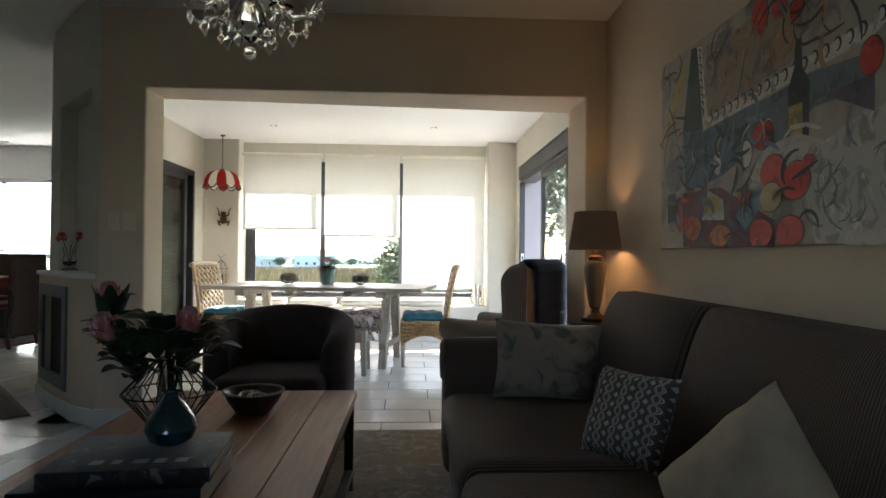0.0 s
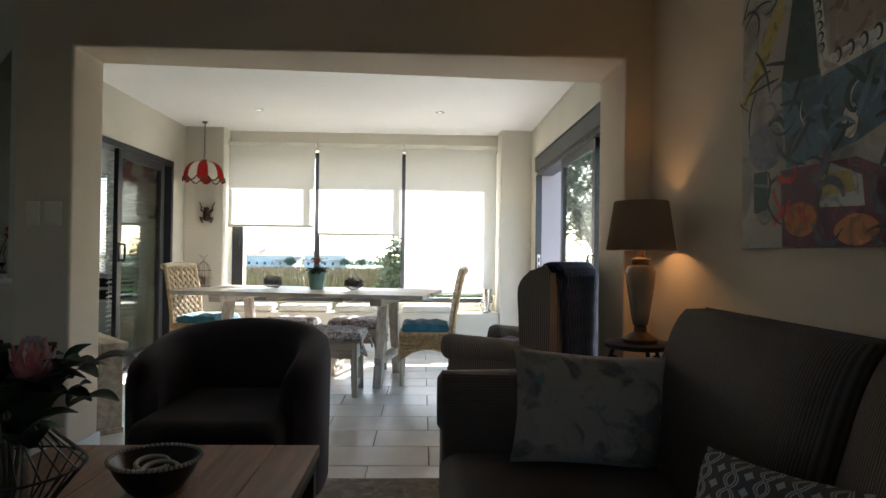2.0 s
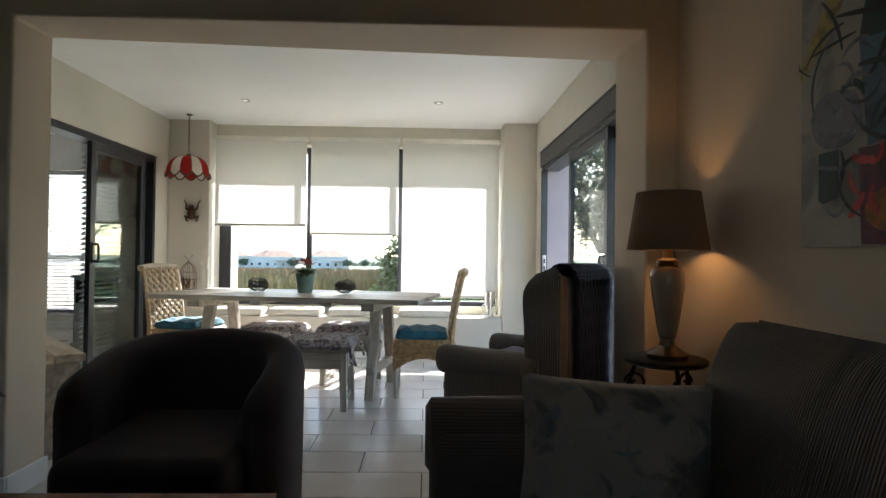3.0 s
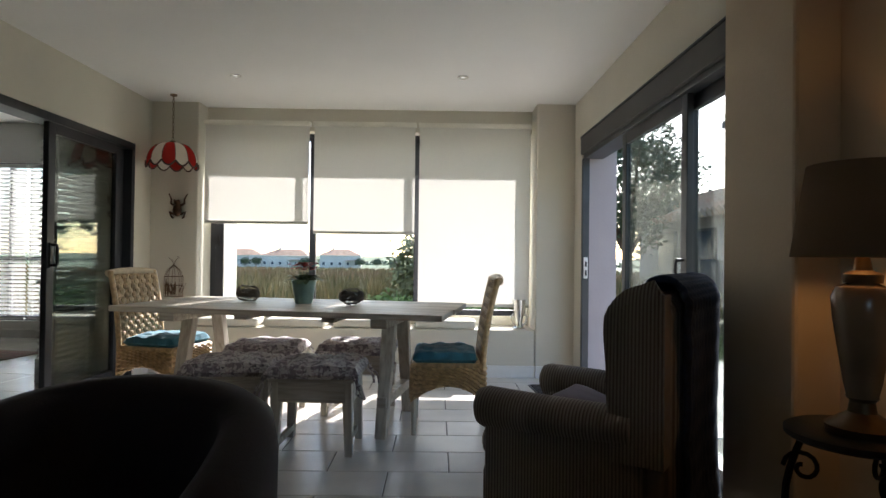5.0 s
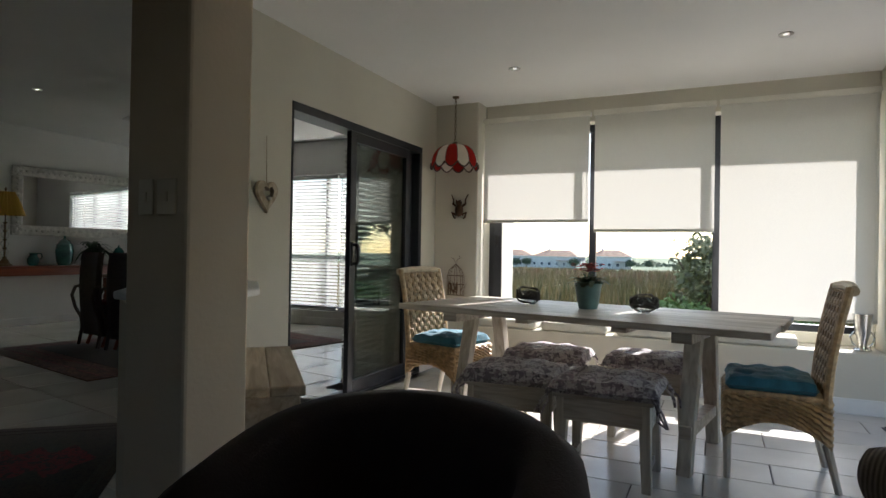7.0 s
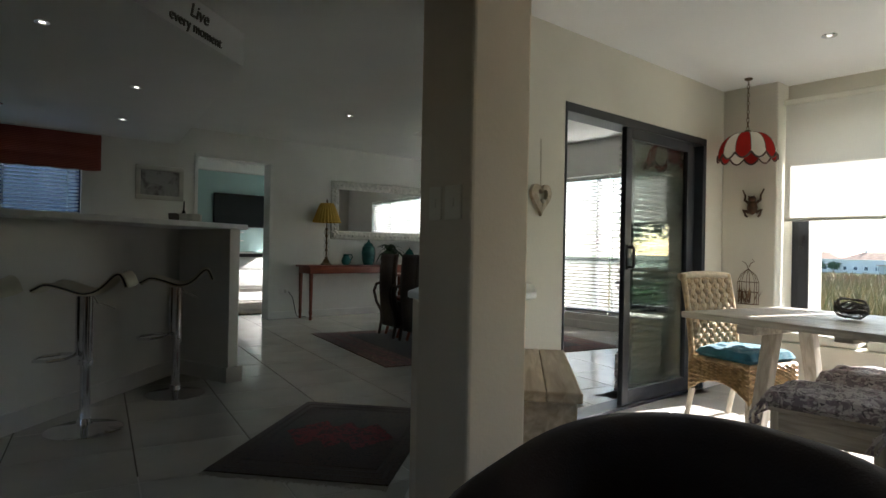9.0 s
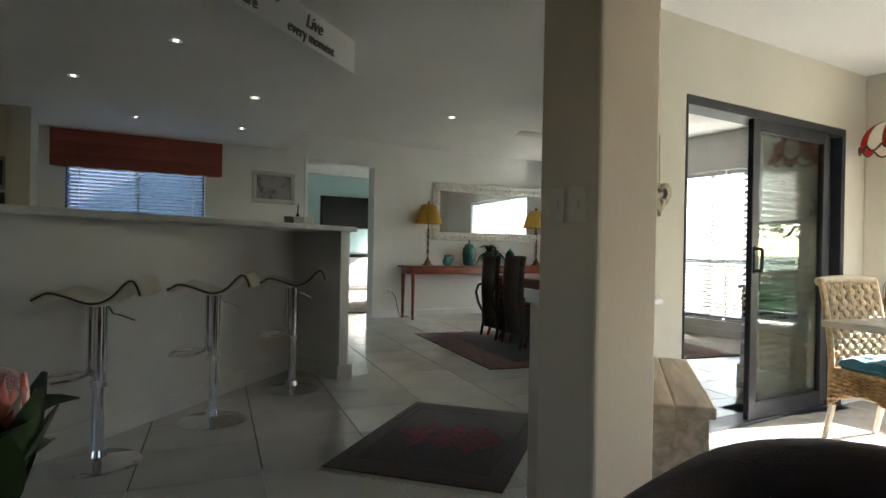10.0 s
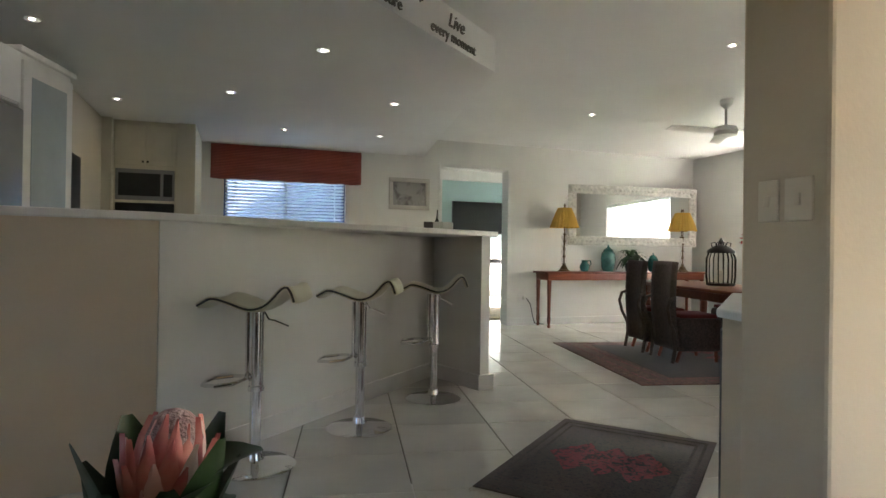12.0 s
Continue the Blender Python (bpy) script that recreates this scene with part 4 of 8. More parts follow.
for k in range(N):
    a0, a1 = 2 * math.pi * k / N, 2 * math.pi * (k + 1) / N
    b = bmesh.new()
    zt = 2.06 - 0.17 * (1 - math.cos(1.5))
    pts = [((EDGE + 0.008) * math.cos(a0 + (a1 - a0) * i / 8), (EDGE + 0.008) * math.sin(a0 + (a1 - a0) * i / 8), zt - 0.016 - 0.045 * (1 - (2 * i / 8 - 1) ** 2)) for i in range(9)]
    tube(b, pts, 0.0075, 6)
    part("scallop_trim", b, M_TRIM, th, "dark brown scalloped edging")
b = lathe(bmesh.new(), [(0.0, 2.085), (0.022, 2.08), (0.035, 2.062), (0.03, 2.055), (0.0, 2.055)], 16)
part("cap", b, mat("aged_brass", (0.16, 0.11, 0.06), 0.4, metal=0.8, vary=0.3, scale=20), th)
for k in range(N):
    a = 2 * math.pi * k / N
    b = bmesh.new()
    tube(b, [((0.028 + 0.178 * math.sin(t * 1.45) ** 0.8 + 0.002) * math.cos(a), (0.028 + 0.178 * math.sin(t * 1.45) ** 0.8 + 0.002) * math.sin(a), 2.06 - 0.17 * (1 - math.cos(t * 1.5))) for t in [i / 8 for i in range(9)]], 0.003, 5)
    part("rib", b, bpy.data.materials["aged_brass"], th)
b = bmesh.new()
for k in range(12):
    z = 2.095 + 0.033 * k
    pts = [(0.009 * math.cos(a), 0, z + 0.021 * math.sin(a)) for a in [i * 6.283 / 10 for i in range(10)]]
    if k % 2:
        pts = [(0, x, z_) for x, _, z_ in pts]
    tube(b, pts, 0.0028, 5, True)
part("chain", b, bpy.data.materials["aged_brass"], th, "dark metal chain")
b = lathe(bmesh.new(), [(0.03, DIN_H), (0.028, DIN_H - 0.012), (0.006, DIN_H - 0.02), (0.0, DIN_H - 0.02)], 16)
part("ceiling_hook", b, bpy.data.materials["aged_brass"], th)

# frog on the pier
th = thing("wall_ornament", "dark bronze climbing frog ornament on the wall", "ornament", pose(-1.91, 7.50, 1.50))
b = bmesh.new()
bmesh.ops.create_icosphere(b, subdivisions=2, radius=1, matrix=Matrix.Translation((0, -0.025, -0.01)) @ Matrix.Diagonal((0.042, 0.026, 0.06, 1)))
bmesh.ops.create_icosphere(b, subdivisions=2, radius=1, matrix=Matrix.Translation((0, -0.03, 0.058)) @ Matrix.Diagonal((0.032, 0.022, 0.026, 1)))
for s in (-1, 1):
    bmesh.ops.create_icosphere(b, subdivisions=1, radius=0.009, matrix=Matrix.Translation((s * 0.02, -0.042, 0.078)))
    tube(b, [(s * 0.03, -0.02, 0.03), (s * 0.062, -0.02, 0.05), (s * 0.06, -0.014, 0.09), (s * 0.085, -0.008, 0.14)], [0.012, 0.01, 0.007, 0.005], 6)
    tube(b, [(s * 0.03, -0.02, -0.05), (s * 0.07, -0.02, -0.03), (s * 0.055, -0.014, -0.075), (s * 0.04, -0.008, -0.085)], [0.015, 0.013, 0.009, 0.008], 6)
part("figure", b, mat("bronze", (0.10, 0.05, 0.025), 0.4, metal=0.7, vary=0.5, scale=25), th)
# wire birdcage planter on the pier
th = thing("wire_planter", "small rusty wire birdcage planter with dried sprigs", "wall planter", pose(-1.93, 7.47, 0.80))
M_RUST = mat("rusty_wire", (0.16, 0.09, 0.05), 0.7, metal=0.4, vary=0.4, scale=40)
for k in range(8):
    a = 2 * math.pi * k / 8
    b = tube(bmesh.new(), [(0.085 * math.cos(a), 0.03 * math.sin(a), -0.10), (0.085 * math.cos(a), 0.03 * math.sin(a), 0.08), (0.06 * math.cos(a), 0.02 * math.sin(a), 0.14), (0, 0, 0.19)], 0.0022, 5)
    part("wire", b, M_RUST, th)
for z, r in ((-0.10, 1), (0.0, 1), (0.08, 1)):
    b = tube(bmesh.new(), [(0.085 * math.cos(i * 0.3927), 0.03 * math.sin(i * 0.3927), z) for i in range(16)], 0.0025, 5, True)
    part("ring", b, M_RUST, th)
b = tube(bmesh.new(), [(-0.05, 0, 0.25), (-0.02, 0, 0.235), (0, 0, 0.19), (0.02, 0, 0.235), (0.05, 0, 0.25), (0.03, 0, 0.265)], 0.003, 5)
part("scroll", b, M_RUST, th)
b = bmesh.new()
for i in range(26):
    x = rnd.uniform(-0.08, 0.08)
    leafblade(b, (x, rnd.uniform(-0.02, 0.02), -0.09), (x + rnd.uniform(-0.06, 0.06), rnd.uniform(-0.04, 0.02), rnd.uniform(-0.05, 0.08)), 0.008, 0.01, 3)
part("sprigs", b, mat("dried_sprig", (0.17, 0.10, 0.05), 0.8, vary=0.4, scale=30), th)
# heart on the west wall
th = thing("hanging_heart", "carved whitewashed wooden heart hanging on a cord", "ornament", pose(-2.16, 5.14, 1.42))
b = bmesh.new()
rows = []
for k, s in ((0, 1.0), (1, 0.52)):
    ring = []
    for i in range(36):
        t = 2 * math.pi * i / 36
        hx, hz = 16 * math.sin(t) ** 3, 13 * math.cos(t) - 5 * math.cos(2 * t) - 2 * math.cos(3 * t) - math.cos(4 * t)
        ring.append((hx * 0.0056 * s, (hz + (1.5 if k else 0)) * 0.0066 * s))
    rows.append(ring)
loops = []
for ring, x in ((rows[0], 0.0), (rows[0], 0.022), (rows[1], 0.03), (rows[1], 0.0)):
    loops.append([b.verts.new((x, yy, zz)) for yy, zz in ring])
for a, c in ((0, 1), (1, 2), (2, 3), (3, 0)):
    for i in range(36):
        b.faces.new((loops[a][i], loops[a][(i + 1) % 36], loops[c][(i + 1) % 36], loops[c][i]))
part("heart", b, M_CHEST, th)
b = bmesh.new()
bmesh.ops.create_icosphere(b, subdivisions=2, radius=0.016, matrix=Matrix.Translation((0.018, 0.015, -0.02)))
part("bell", b, mat("tin_bell", (0.5, 0.48, 0.44), 0.35, metal=0.9), th, "small tin bell")
b = tube(bmesh.new(), [(0.012, 0, 0.03), (0.004, 0.002, 0.35)], 0.0025, 5)
part("cord", b, mat("jute", (0.4, 0.33, 0.22), 0.9), th)

# doormat
th = thing("doormat", "dark ribbed rubber doormat inside the garden door", "doormat", pose(1.49, 6.74, 0, 0, 0, 4))
b = rbox(bmesh.new(), -0.20, -0.36, 0, 0.20, 0.36, 0.009, 0.003)
part("backing", b, M_BLACK, th)
b = bmesh.new()
for i in range(24):
    box(b, -0.185, -0.345 + 0.0295 * i, 0.009, 0.185, -0.345 + 0.0295 * i + 0.016, 0.014)
part("ribs", b, mat("rubber", (0.05, 0.045, 0.042), 0.8, vary=0.3, scale=20), th)

# chest behind the hearth wall
ca = math.degrees(math.atan2(DU.y, DU.x))
cx, cy = diag(0.80, -0.465)
th = thing("blanket_chest", "bleached pine chest with an overhanging lid", "chest", pose(cx, cy, 0, 0, 0, ca))
b = bmesh.new()
L, Wd = 0.50, 0.125
box(b, -L, -Wd, 0.03, L, Wd, 0.49)
bevel(part("body", b, M_CHEST, th, smooth=0), 0.006)
for i in range(2):
    b = bmesh.new()
    box(b, -L - 0.03, -Wd - 0.02 + (Wd + 0.02) * i + 0.001, 0.49, L + 0.03, -Wd - 0.02 + (Wd + 0.02) * (i + 1) - 0.001, 0.535)
    bevel(part("lid_board", b, M_CHEST, th, smooth=0), 0.008)
for s in (-1, 1):
    b = bmesh.new()
    box(b, s * L - 0.02, -Wd + 0.0, 0.0, s * L + 0.02, Wd, 0.03)
    part("foot", b, M_CHEST, th, smooth=0)

# ---- sitting room things ----
M_SOFA = striped("ribbed_corduroy", (0.074, 0.051, 0.039), (0.108, 0.077, 0.058), 0.0076, "Z", depth=0.0012)
M_SOFAY = striped("ribbed_corduroy_seat", (0.056, 0.038, 0.028), (0.120, 0.085, 0.063), 0.0076, "Y", depth=0.003)
M_WING = striped("striped_corduroy", (0.12, 0.10, 0.085), (0.26, 0.228, 0.195), 0.0115, "X", depth=0.003)
M_WINGY = striped("striped_corduroy_back", (0.12, 0.10, 0.085), (0.26, 0.228, 0.195), 0.0115, "Y", depth=0.003)
M_TUB = mat("brown_suede", (0.034, 0.022, 0.021), 0.85, vary=0.3, scale=7, bump=0.25, bscale=200, sheen=0.08)


def body(name, b, material, parent, label=""):
    return part(name, b, material, parent, label, 50)


# sofa along the east wall, facing -x
th = thing("sofa", "brown corduroy two-seater sofa with loose back cushions", "sofa", pose(0, 0, 0))
b = rbox(bmesh.new(), 0.60, 0.62, 0.06, 1.58, 2.94, 0.30, 0.03)
body("base", b, M_SOFA, th)
for y0, y1, nm in ((2.66, 2.98, "armrest"), (0.55, 0.86, "armrest")):
    b = bmesh.new()
    rbox(b, 0.575, y0 + 0.02, 0.06, 1.55, y1 - 0.02, 0.60, 0.05, seg=4)
    tube(b, [(0.562, (y0 + y1) / 2, 0.565), (0.58, (y0 + y1) / 2, 0.565), (1.1, (y0 + y1) / 2, 0.575), (1.55, (y0 + y1) / 2, 0.58)], [0.08, 0.105, 0.107, 0.107], 20)
    body(nm, b, M_SOFA, th)
b = rbox(bmesh.new(), 1.44, 0.60, 0.06, 1.64, 2.94, 0.74, 0.05)
body("back_frame", b, M_SOFA, th)
for y0, y1, c0, c1 in ((1.70, 2.66, 1.86, 2.70), (0.87, 1.69, 0.87, 1.85)):
    b = bmesh.new()
    rbox(b, 0.565, y0 + 0.005, 0.29, 1.34, y1 - 0.005, 0.455, 0.06, seg=5)
    for v in b.verts:
        if v.co.z > 0.37:
            f = 1 - ((v.co.y - (y0 + y1) / 2) / ((y1 - y0) / 2)) ** 2
            g = 1 - ((v.co.x - 0.95) / 0.4) ** 2
            v.co.z += 0.025 * max(0, f) * max(0, g)
    body("seat_cushion", b, M_SOFAY, th)
    b = bmesh.new()
    puff(b, c1 - c0 + 0.03, 0.56, 0.30, Matrix.Translation((1.375, (c0 + c1) / 2, 0.64)) @ Matrix.Rotation(radians(-73), 4, "Y") @ Matrix.Rotation(radians(90), 4, "Z"), 20, 0.28, 0.0)
    body("back_cushion", b, M_SOFAY, th)
for x in (0.66, 1.5):
    for y in (0.66, 2.88):
        b = bmesh.new()
        lathe(b, [(0.022, 0), (0.028, 0.06)], 12, (x, y, 0))
        part("foot", b, M_STEEL, th)

M_FLORAL = patterned("faded_floral", (0.33, 0.26, 0.185), [((0.13, 0.11, 0.09), 0.52), ((0.30, 0.22, 0.20), 0.57), ((0.16, 0.18, 0.17), 0.60)], 9, sharp=0.12)


def trellis(name, bg, ink):
    """Interlaced ogee trellis print."""
    m = bpy.data.materials.new(name)
    m.use_nodes = True
    nt = m.node_tree
    bs = nt.nodes["Principled BSDF"]
    bs.inputs["Roughness"].default_value = 0.9
    tc = nt.nodes.new("ShaderNodeTexCoord")
    sp = nt.nodes.new("ShaderNodeSeparateXYZ")
    nt.links.new(tc.outputs["Object"], sp.inputs[0])

    def op(kind, a, c=None, v=None):
        n = nt.nodes.new("ShaderNodeMath")
        n.operation = kind
        for i, q in enumerate((a, c)):
            if q is None:
                continue
            if isinstance(q, (int, float)):
                n.inputs[i].default_value = q
            else:
                nt.links.new(q, n.inputs[i])
        return n.outputs[0]
    x, y = op("MULTIPLY", sp.outputs[0], 2 * math.pi / 0.052), op("MULTIPLY", sp.outputs[1], 2 * math.pi / 0.058)
    s = op("MULTIPLY", op("COSINE", y), 1.25)
    d1 = op("ABSOLUTE", op("SINE", op("MULTIPLY", op("ADD", x, s), 0.5)))
    d2 = op("ABSOLUTE", op("SINE", op("MULTIPLY", op("SUBTRACT", x, s), 0.5)))
    d = op("MINIMUM", d1, d2)
    k = op("LESS_THAN", d, 0.24)
    k2 = op("GREATER_THAN", d, 0.06)
    heart = op("GREATER_THAN", d, 0.86)
    line = op("MAXIMUM", op("MULTIPLY", k, k2), heart)
    mx = nt.nodes.new("ShaderNodeMix")
    mx.data_type = "RGBA"
    mx.inputs[6].default_value, mx.inputs[7].default_value = (*bg, 1), (*ink, 1)
    nt.links.new(line, mx.inputs[0])
    nt.links.new(mx.outputs[2], bs.inputs["Base Color"])
    return m


def leaning(at, normal, c=1.0, q=0.0):
    """A frame whose z is the pillow's face, turned in its plane by (c, q)."""
    nn = Vector(normal).normalized()
    up = (Vector((0, 0, 1)) - nn * nn.z).normalized()
    side = up.cross(nn)
    ax, ay = (side * c + up * q).normalized(), (up * c - side * q).normalized()
    return Matrix(((ax.x, ay.x, nn.x, at[0]), (ax.y, ay.y, nn.y, at[1]), (ax.z, ay.z, nn.z, at[2]), (0, 0, 0, 1)))


def pillow(label, m, sx, sy, sz, material):
    th_ = thing("throw_pillow", label, "pillow", m, group="sofa pillows")
    body("cover", puff(bmesh.new(), sx, sy, sz, None, 18, 0.42, 0.07, 0.012), material, th_)
    return th_


pillow("faded floral print pillow leaning on the sofa arm", pose(1.015, 2.53, 0.615, 72, 3, -4), 0.47, 0.34, 0.14, M_FLORAL)
pillow("brown and white trellis patterned pillow on the sofa", leaning((1.06, 1.69, 0.60), (-0.78, -0.48, 0.42)), 0.27, 0.27, 0.11, trellis("trellis_print", (0.13, 0.105, 0.088), (0.52, 0.48, 0.42)))
pillow("plain beige cotton pillow on the sofa", leaning((1.045, 1.05, 0.60), (-0.90, -0.16, 0.40), 0.6, 0.8), 0.35, 0.35, 0.13, mat("beige_cotton", (0.52, 0.43, 0.30), 0.9, vary=0.2, scale=7, bump=0.3, bscale=200))

# tub chair facing the coffee table
th = thing("tub_chair", "dark brown suede tub armchair", "armchair", pose(-0.285, 3.31, 0))


def tub_wall(b_, r_out, thick, z_low, z_top, a0, a1, n=36, depth=1.0):
    rows = []
    for i in range(n + 1):
        a = a0 + (a1 - a0) * i / n
        k = abs((a - math.pi / 2)) / (math.pi / 2 + 0.55)
        zt = z_top + 0.008 - 0.13 * k ** 1.7
        ring = []
        prof = [(r_out, z_low), (r_out + 0.005, zt - 0.09), (r_out - 0.005, zt - 0.03), (r_out - thick * 0.35, zt), (r_out - thick * 0.7, zt), (r_out - thick, zt - 0.035), (r_out - thick - 0.005, zt - 0.12), (r_out - thick, z_low)]
        for r, z in prof:
            ex = 0.44 / r_out
            c, s = math.cos(a), math.sin(a)
            q = (abs(c) ** 2.75 + abs(s) ** 2.75) ** (-1 / 2.75)
            e = min(i, n - i)
            k2 = (0.62, 0.86, 0.97)[e] if e < 3 else 1.0
            r = r_out - thick / 2 + (r - r_out + thick / 2) * k2
            if z > z_low:
                z = z - (1 - k2) * 0.10
            ring.append(b_.verts.new((r * q * c * 1.0, r * q * s * 0.96, z)))
        rows.append(ring)
    m_ = len(rows[0])
    for r0, r1 in zip(rows, rows[1:]):
        for k in range(m_):
            b_.faces.new((r0[k], r0[(k + 1) % m_], r1[(k + 1) % m_], r1[k]))
    b_.faces.new(rows[0])
    b_.faces.new(rows[-1][::-1])
    return b_


body("shell", tub_wall(bmesh.new(), 0.388, 0.125, 0.10, 0.755, -0.72, math.pi + 0.72), M_TUB, th, "curved wrap-round back and arms")
b = rbox(bmesh.new(), -0.275, -0.40, 0.27, 0.275, 0.26, 0.455, 0.055, seg=5)
body("seat_cushion", b, M_TUB, th)
b = rbox(bmesh.new(), -0.30, -0.38, 0.09, 0.30, 0.28, 0.28, 0.02)
body("seat_base", b, M_TUB, th)
for x in (-0.28, 0.28):
    for y in (-0.32, 0.26):
        part("leg", lathe(bmesh.new(), [(0.018, 0.0), (0.026, 0.10)], 10, (x, y, 0)), M_STEEL, th)

# wing chair facing -x, with a throw
WC = pose(1.045, 4.25, 0, 0, 0, -34)
th = thing("wing_chair", "striped corduroy wing armchair beside the garden door", "armchair", WC)
b = rbox(bmesh.new(), -0.30, -0.27, 0.10, 0.34, 0.27, 0.34, 0.03)
body("base", b, M_WINGY, th)
b = rbox(bmesh.new(), -0.345, -0.215, 0.335, 0.24, 0.215, 0.46, 0.05, seg=4)
body("seat_cushion", b, M_WINGY, th)
for s in (-1, 1):
    b = bmesh.new()
    rbox(b, -0.26, s * 0.275 - 0.055, 0.12, 0.30, s * 0.275 + 0.055, 0.58, 0.03)
    tube(b, [(-0.298, s * 0.285, 0.552), (-0.285, s * 0.285, 0.553), (-0.262, s * 0.285, 0.555), (-0.1, s * 0.285, 0.555), (0.26, s * 0.282, 0.562)], [0.045, 0.066, 0.074, 0.071, 0.064], 22)
    body("armrest", b, M_WING, th)
    b = bmesh.new()

    def wing(u, v, s=s):
        # rounded ear that rises from the arm to the top of the back
        z = 0.46 + 0.545 * v
        front = 0.205 - 0.020 * math.sin(math.pi * v) - 0.018 * math.exp(-((v - 0.8) / 0.18) ** 2)
        if v > 0.80:
            k = (v - 0.80) / 0.20
            front += 0.13 * (1 - math.sqrt(max(0.0, 1 - k * k)))
        x = front + (0.365 - front) * u
        return Vector((x, s * 0.30 - s * 0.03 * (1 - u) ** 2 * v, z - 0.02 * u * v * v))
    sheet(b, 12, 22, wing)
    o = body("wing", b, M_WING, th)
    md = o.modifiers.new("thick", "SOLIDIFY")
    md.thickness, md.offset = 0.068, 0.0
    md2 = o.modifiers.new("round", "BEVEL")
    md2.width, md2.segments = 0.028, 4
b = bmesh.new()
rbox(b, 0.22, -0.27, 0.12, 0.392, 0.27, 0.985, 0.06, None, 4)
body("backrest", b, M_WINGY, th)
for x in (-0.28, 0.3):
    for y in (-0.26, 0.26):
        part("leg", lathe(bmesh.new(), [(0.016, 0.0), (0.026, 0.10)], 10, (x, y, 0)), M_MAHOG, th)
th = thing("throw_blanket", "dark blue chunky knitted throw over the chair back", "blanket", WC)
b = bmesh.new()


PROF = [(0.262, 0.965), (0.272, 1.0), (0.29, 1.026), (0.32, 1.038), (0.36, 1.034), (0.395, 1.008), (0.42, 0.96), (0.418, 0.80), (0.412, 0.55), (0.42, 0.35), (0.435, 0.16)]


def drape(u, v):
    """The throw's line over the chair back, with a knitted relief."""
    t = v * (len(PROF) - 1)
    i = min(int(t), len(PROF) - 2)
    f = t - i
    x = PROF[i][0] * (1 - f) + PROF[i + 1][0] * f
    z = PROF[i][1] * (1 - f) + PROF[i + 1][1] * f
    y = -0.258 + 0.53 * u + 0.010 * math.sin(z * 11 + 1)
    k = 0.003 * math.sin(u * 66) * math.sin(v * 75)
    fold = 0.012 * math.sin(u * 11) * max(0, v - 0.5)
    return Vector((x + k + fold + 0.006, y, z + 0.4 * k + 0.008))


sheet(b, 70, 96, drape)
o = part("knit", b, mat("navy_wool", (0.010, 0.024, 0.062), 0.95, vary=0.4, scale=60, bump=1.0, bscale=110, sheen=0.05), th, "", 60)
o.modifiers.new("thick", "SOLIDIFY").thickness = 0.022
# small seat pillow on the wing chair
th = thing("throw_pillow", "mauve grey pillow on the wing chair seat", "pillow", WC @ pose(0.02, 0.05, 0.50, 0, 18, 0))
body("cover", puff(bmesh.new(), 0.34, 0.34, 0.11, None, 14, 0.4, 0.06), mat("mauve_cloth", (0.16, 0.13, 0.15), 0.9, vary=0.2, scale=10), th)

# coffee table
th = thing("coffee_table", "orange-brown plank coffee table on a black steel frame", "coffee table", pose(0, 0, 0))
CX0, CX1, CY0, CY1, CZ = -0.67, 0.18, 1.28, 2.70, 0.45
n = 6
for i in range(n):
    w = (CX1 - CX0) / n
    b = bmesh.new()
    box(b, CX0 + w * i + 0.0012, CY0, CZ - 0.035, CX0 + w * (i + 1) - 0.0012, CY1, CZ)
    bevel(part("plank", b, M_OAK, th, smooth=0), 0.002)
for x in (CX0 + 0.03, CX1 - 0.03):
    for y in (CY0 + 0.03, CY1 - 0.03):
        b = bmesh.new()
        box(b, x - 0.02, y - 0.02, 0, x + 0.02, y + 0.02, CZ - 0.075)
        bevel(part("leg", b, M_STEEL, th, smooth=0), 0.003)
bars("rail", [(CX0 + 0.01, CY0 + 0.01, CZ - 0.075, CX1 - 0.01, CY0 + 0.05, CZ - 0.035), (CX0 + 0.01, CY1 - 0.05, CZ - 0.075, CX1 - 0.01, CY1 - 0.01, CZ - 0.035),
              (CX0 + 0.01, CY0 + 0.05, CZ - 0.075, CX0 + 0.05, CY1 - 0.05, CZ - 0.035), (CX1 - 0.05, CY0 + 0.05, CZ - 0.075, CX1 - 0.01, CY1 - 0.05, CZ - 0.035),
              (CX1 - 0.05, CY0 + 0.05, 0.08, CX1 - 0.01, CY1 - 0.05, 0.11), (CX0 + 0.01, CY0 + 0.05, 0.08, CX0 + 0.05, CY1 - 0.05, 0.11)], th, M_STEEL)


def book(m, w, d, h, cover, label):
    th_ = thing("book", label, "book", m, group="coffee table books")
    for z in (0, h - 0.004):
        part("cover", rbox(bmesh.new(), -w / 2, -d / 2, z, w / 2, d / 2, z + 0.004, 0.0015), cover, th_)
    part("spine", rbox(bmesh.new(), -w / 2, -d / 2 - 0.004, 0, w / 2, -d / 2, h, 0.0015), cover, th_)
    b_ = bmesh.new()
    box(b_, -w / 2 + 0.006, -d / 2, 0.004, w / 2 - 0.006, d / 2 - 0.006, h - 0.004)
    part("page_block", b_, mat("paper", (0.6, 0.56, 0.48), 0.9, vary=0.15, scale=60, stretch=(1, 1, 40)), th_)
    return th_


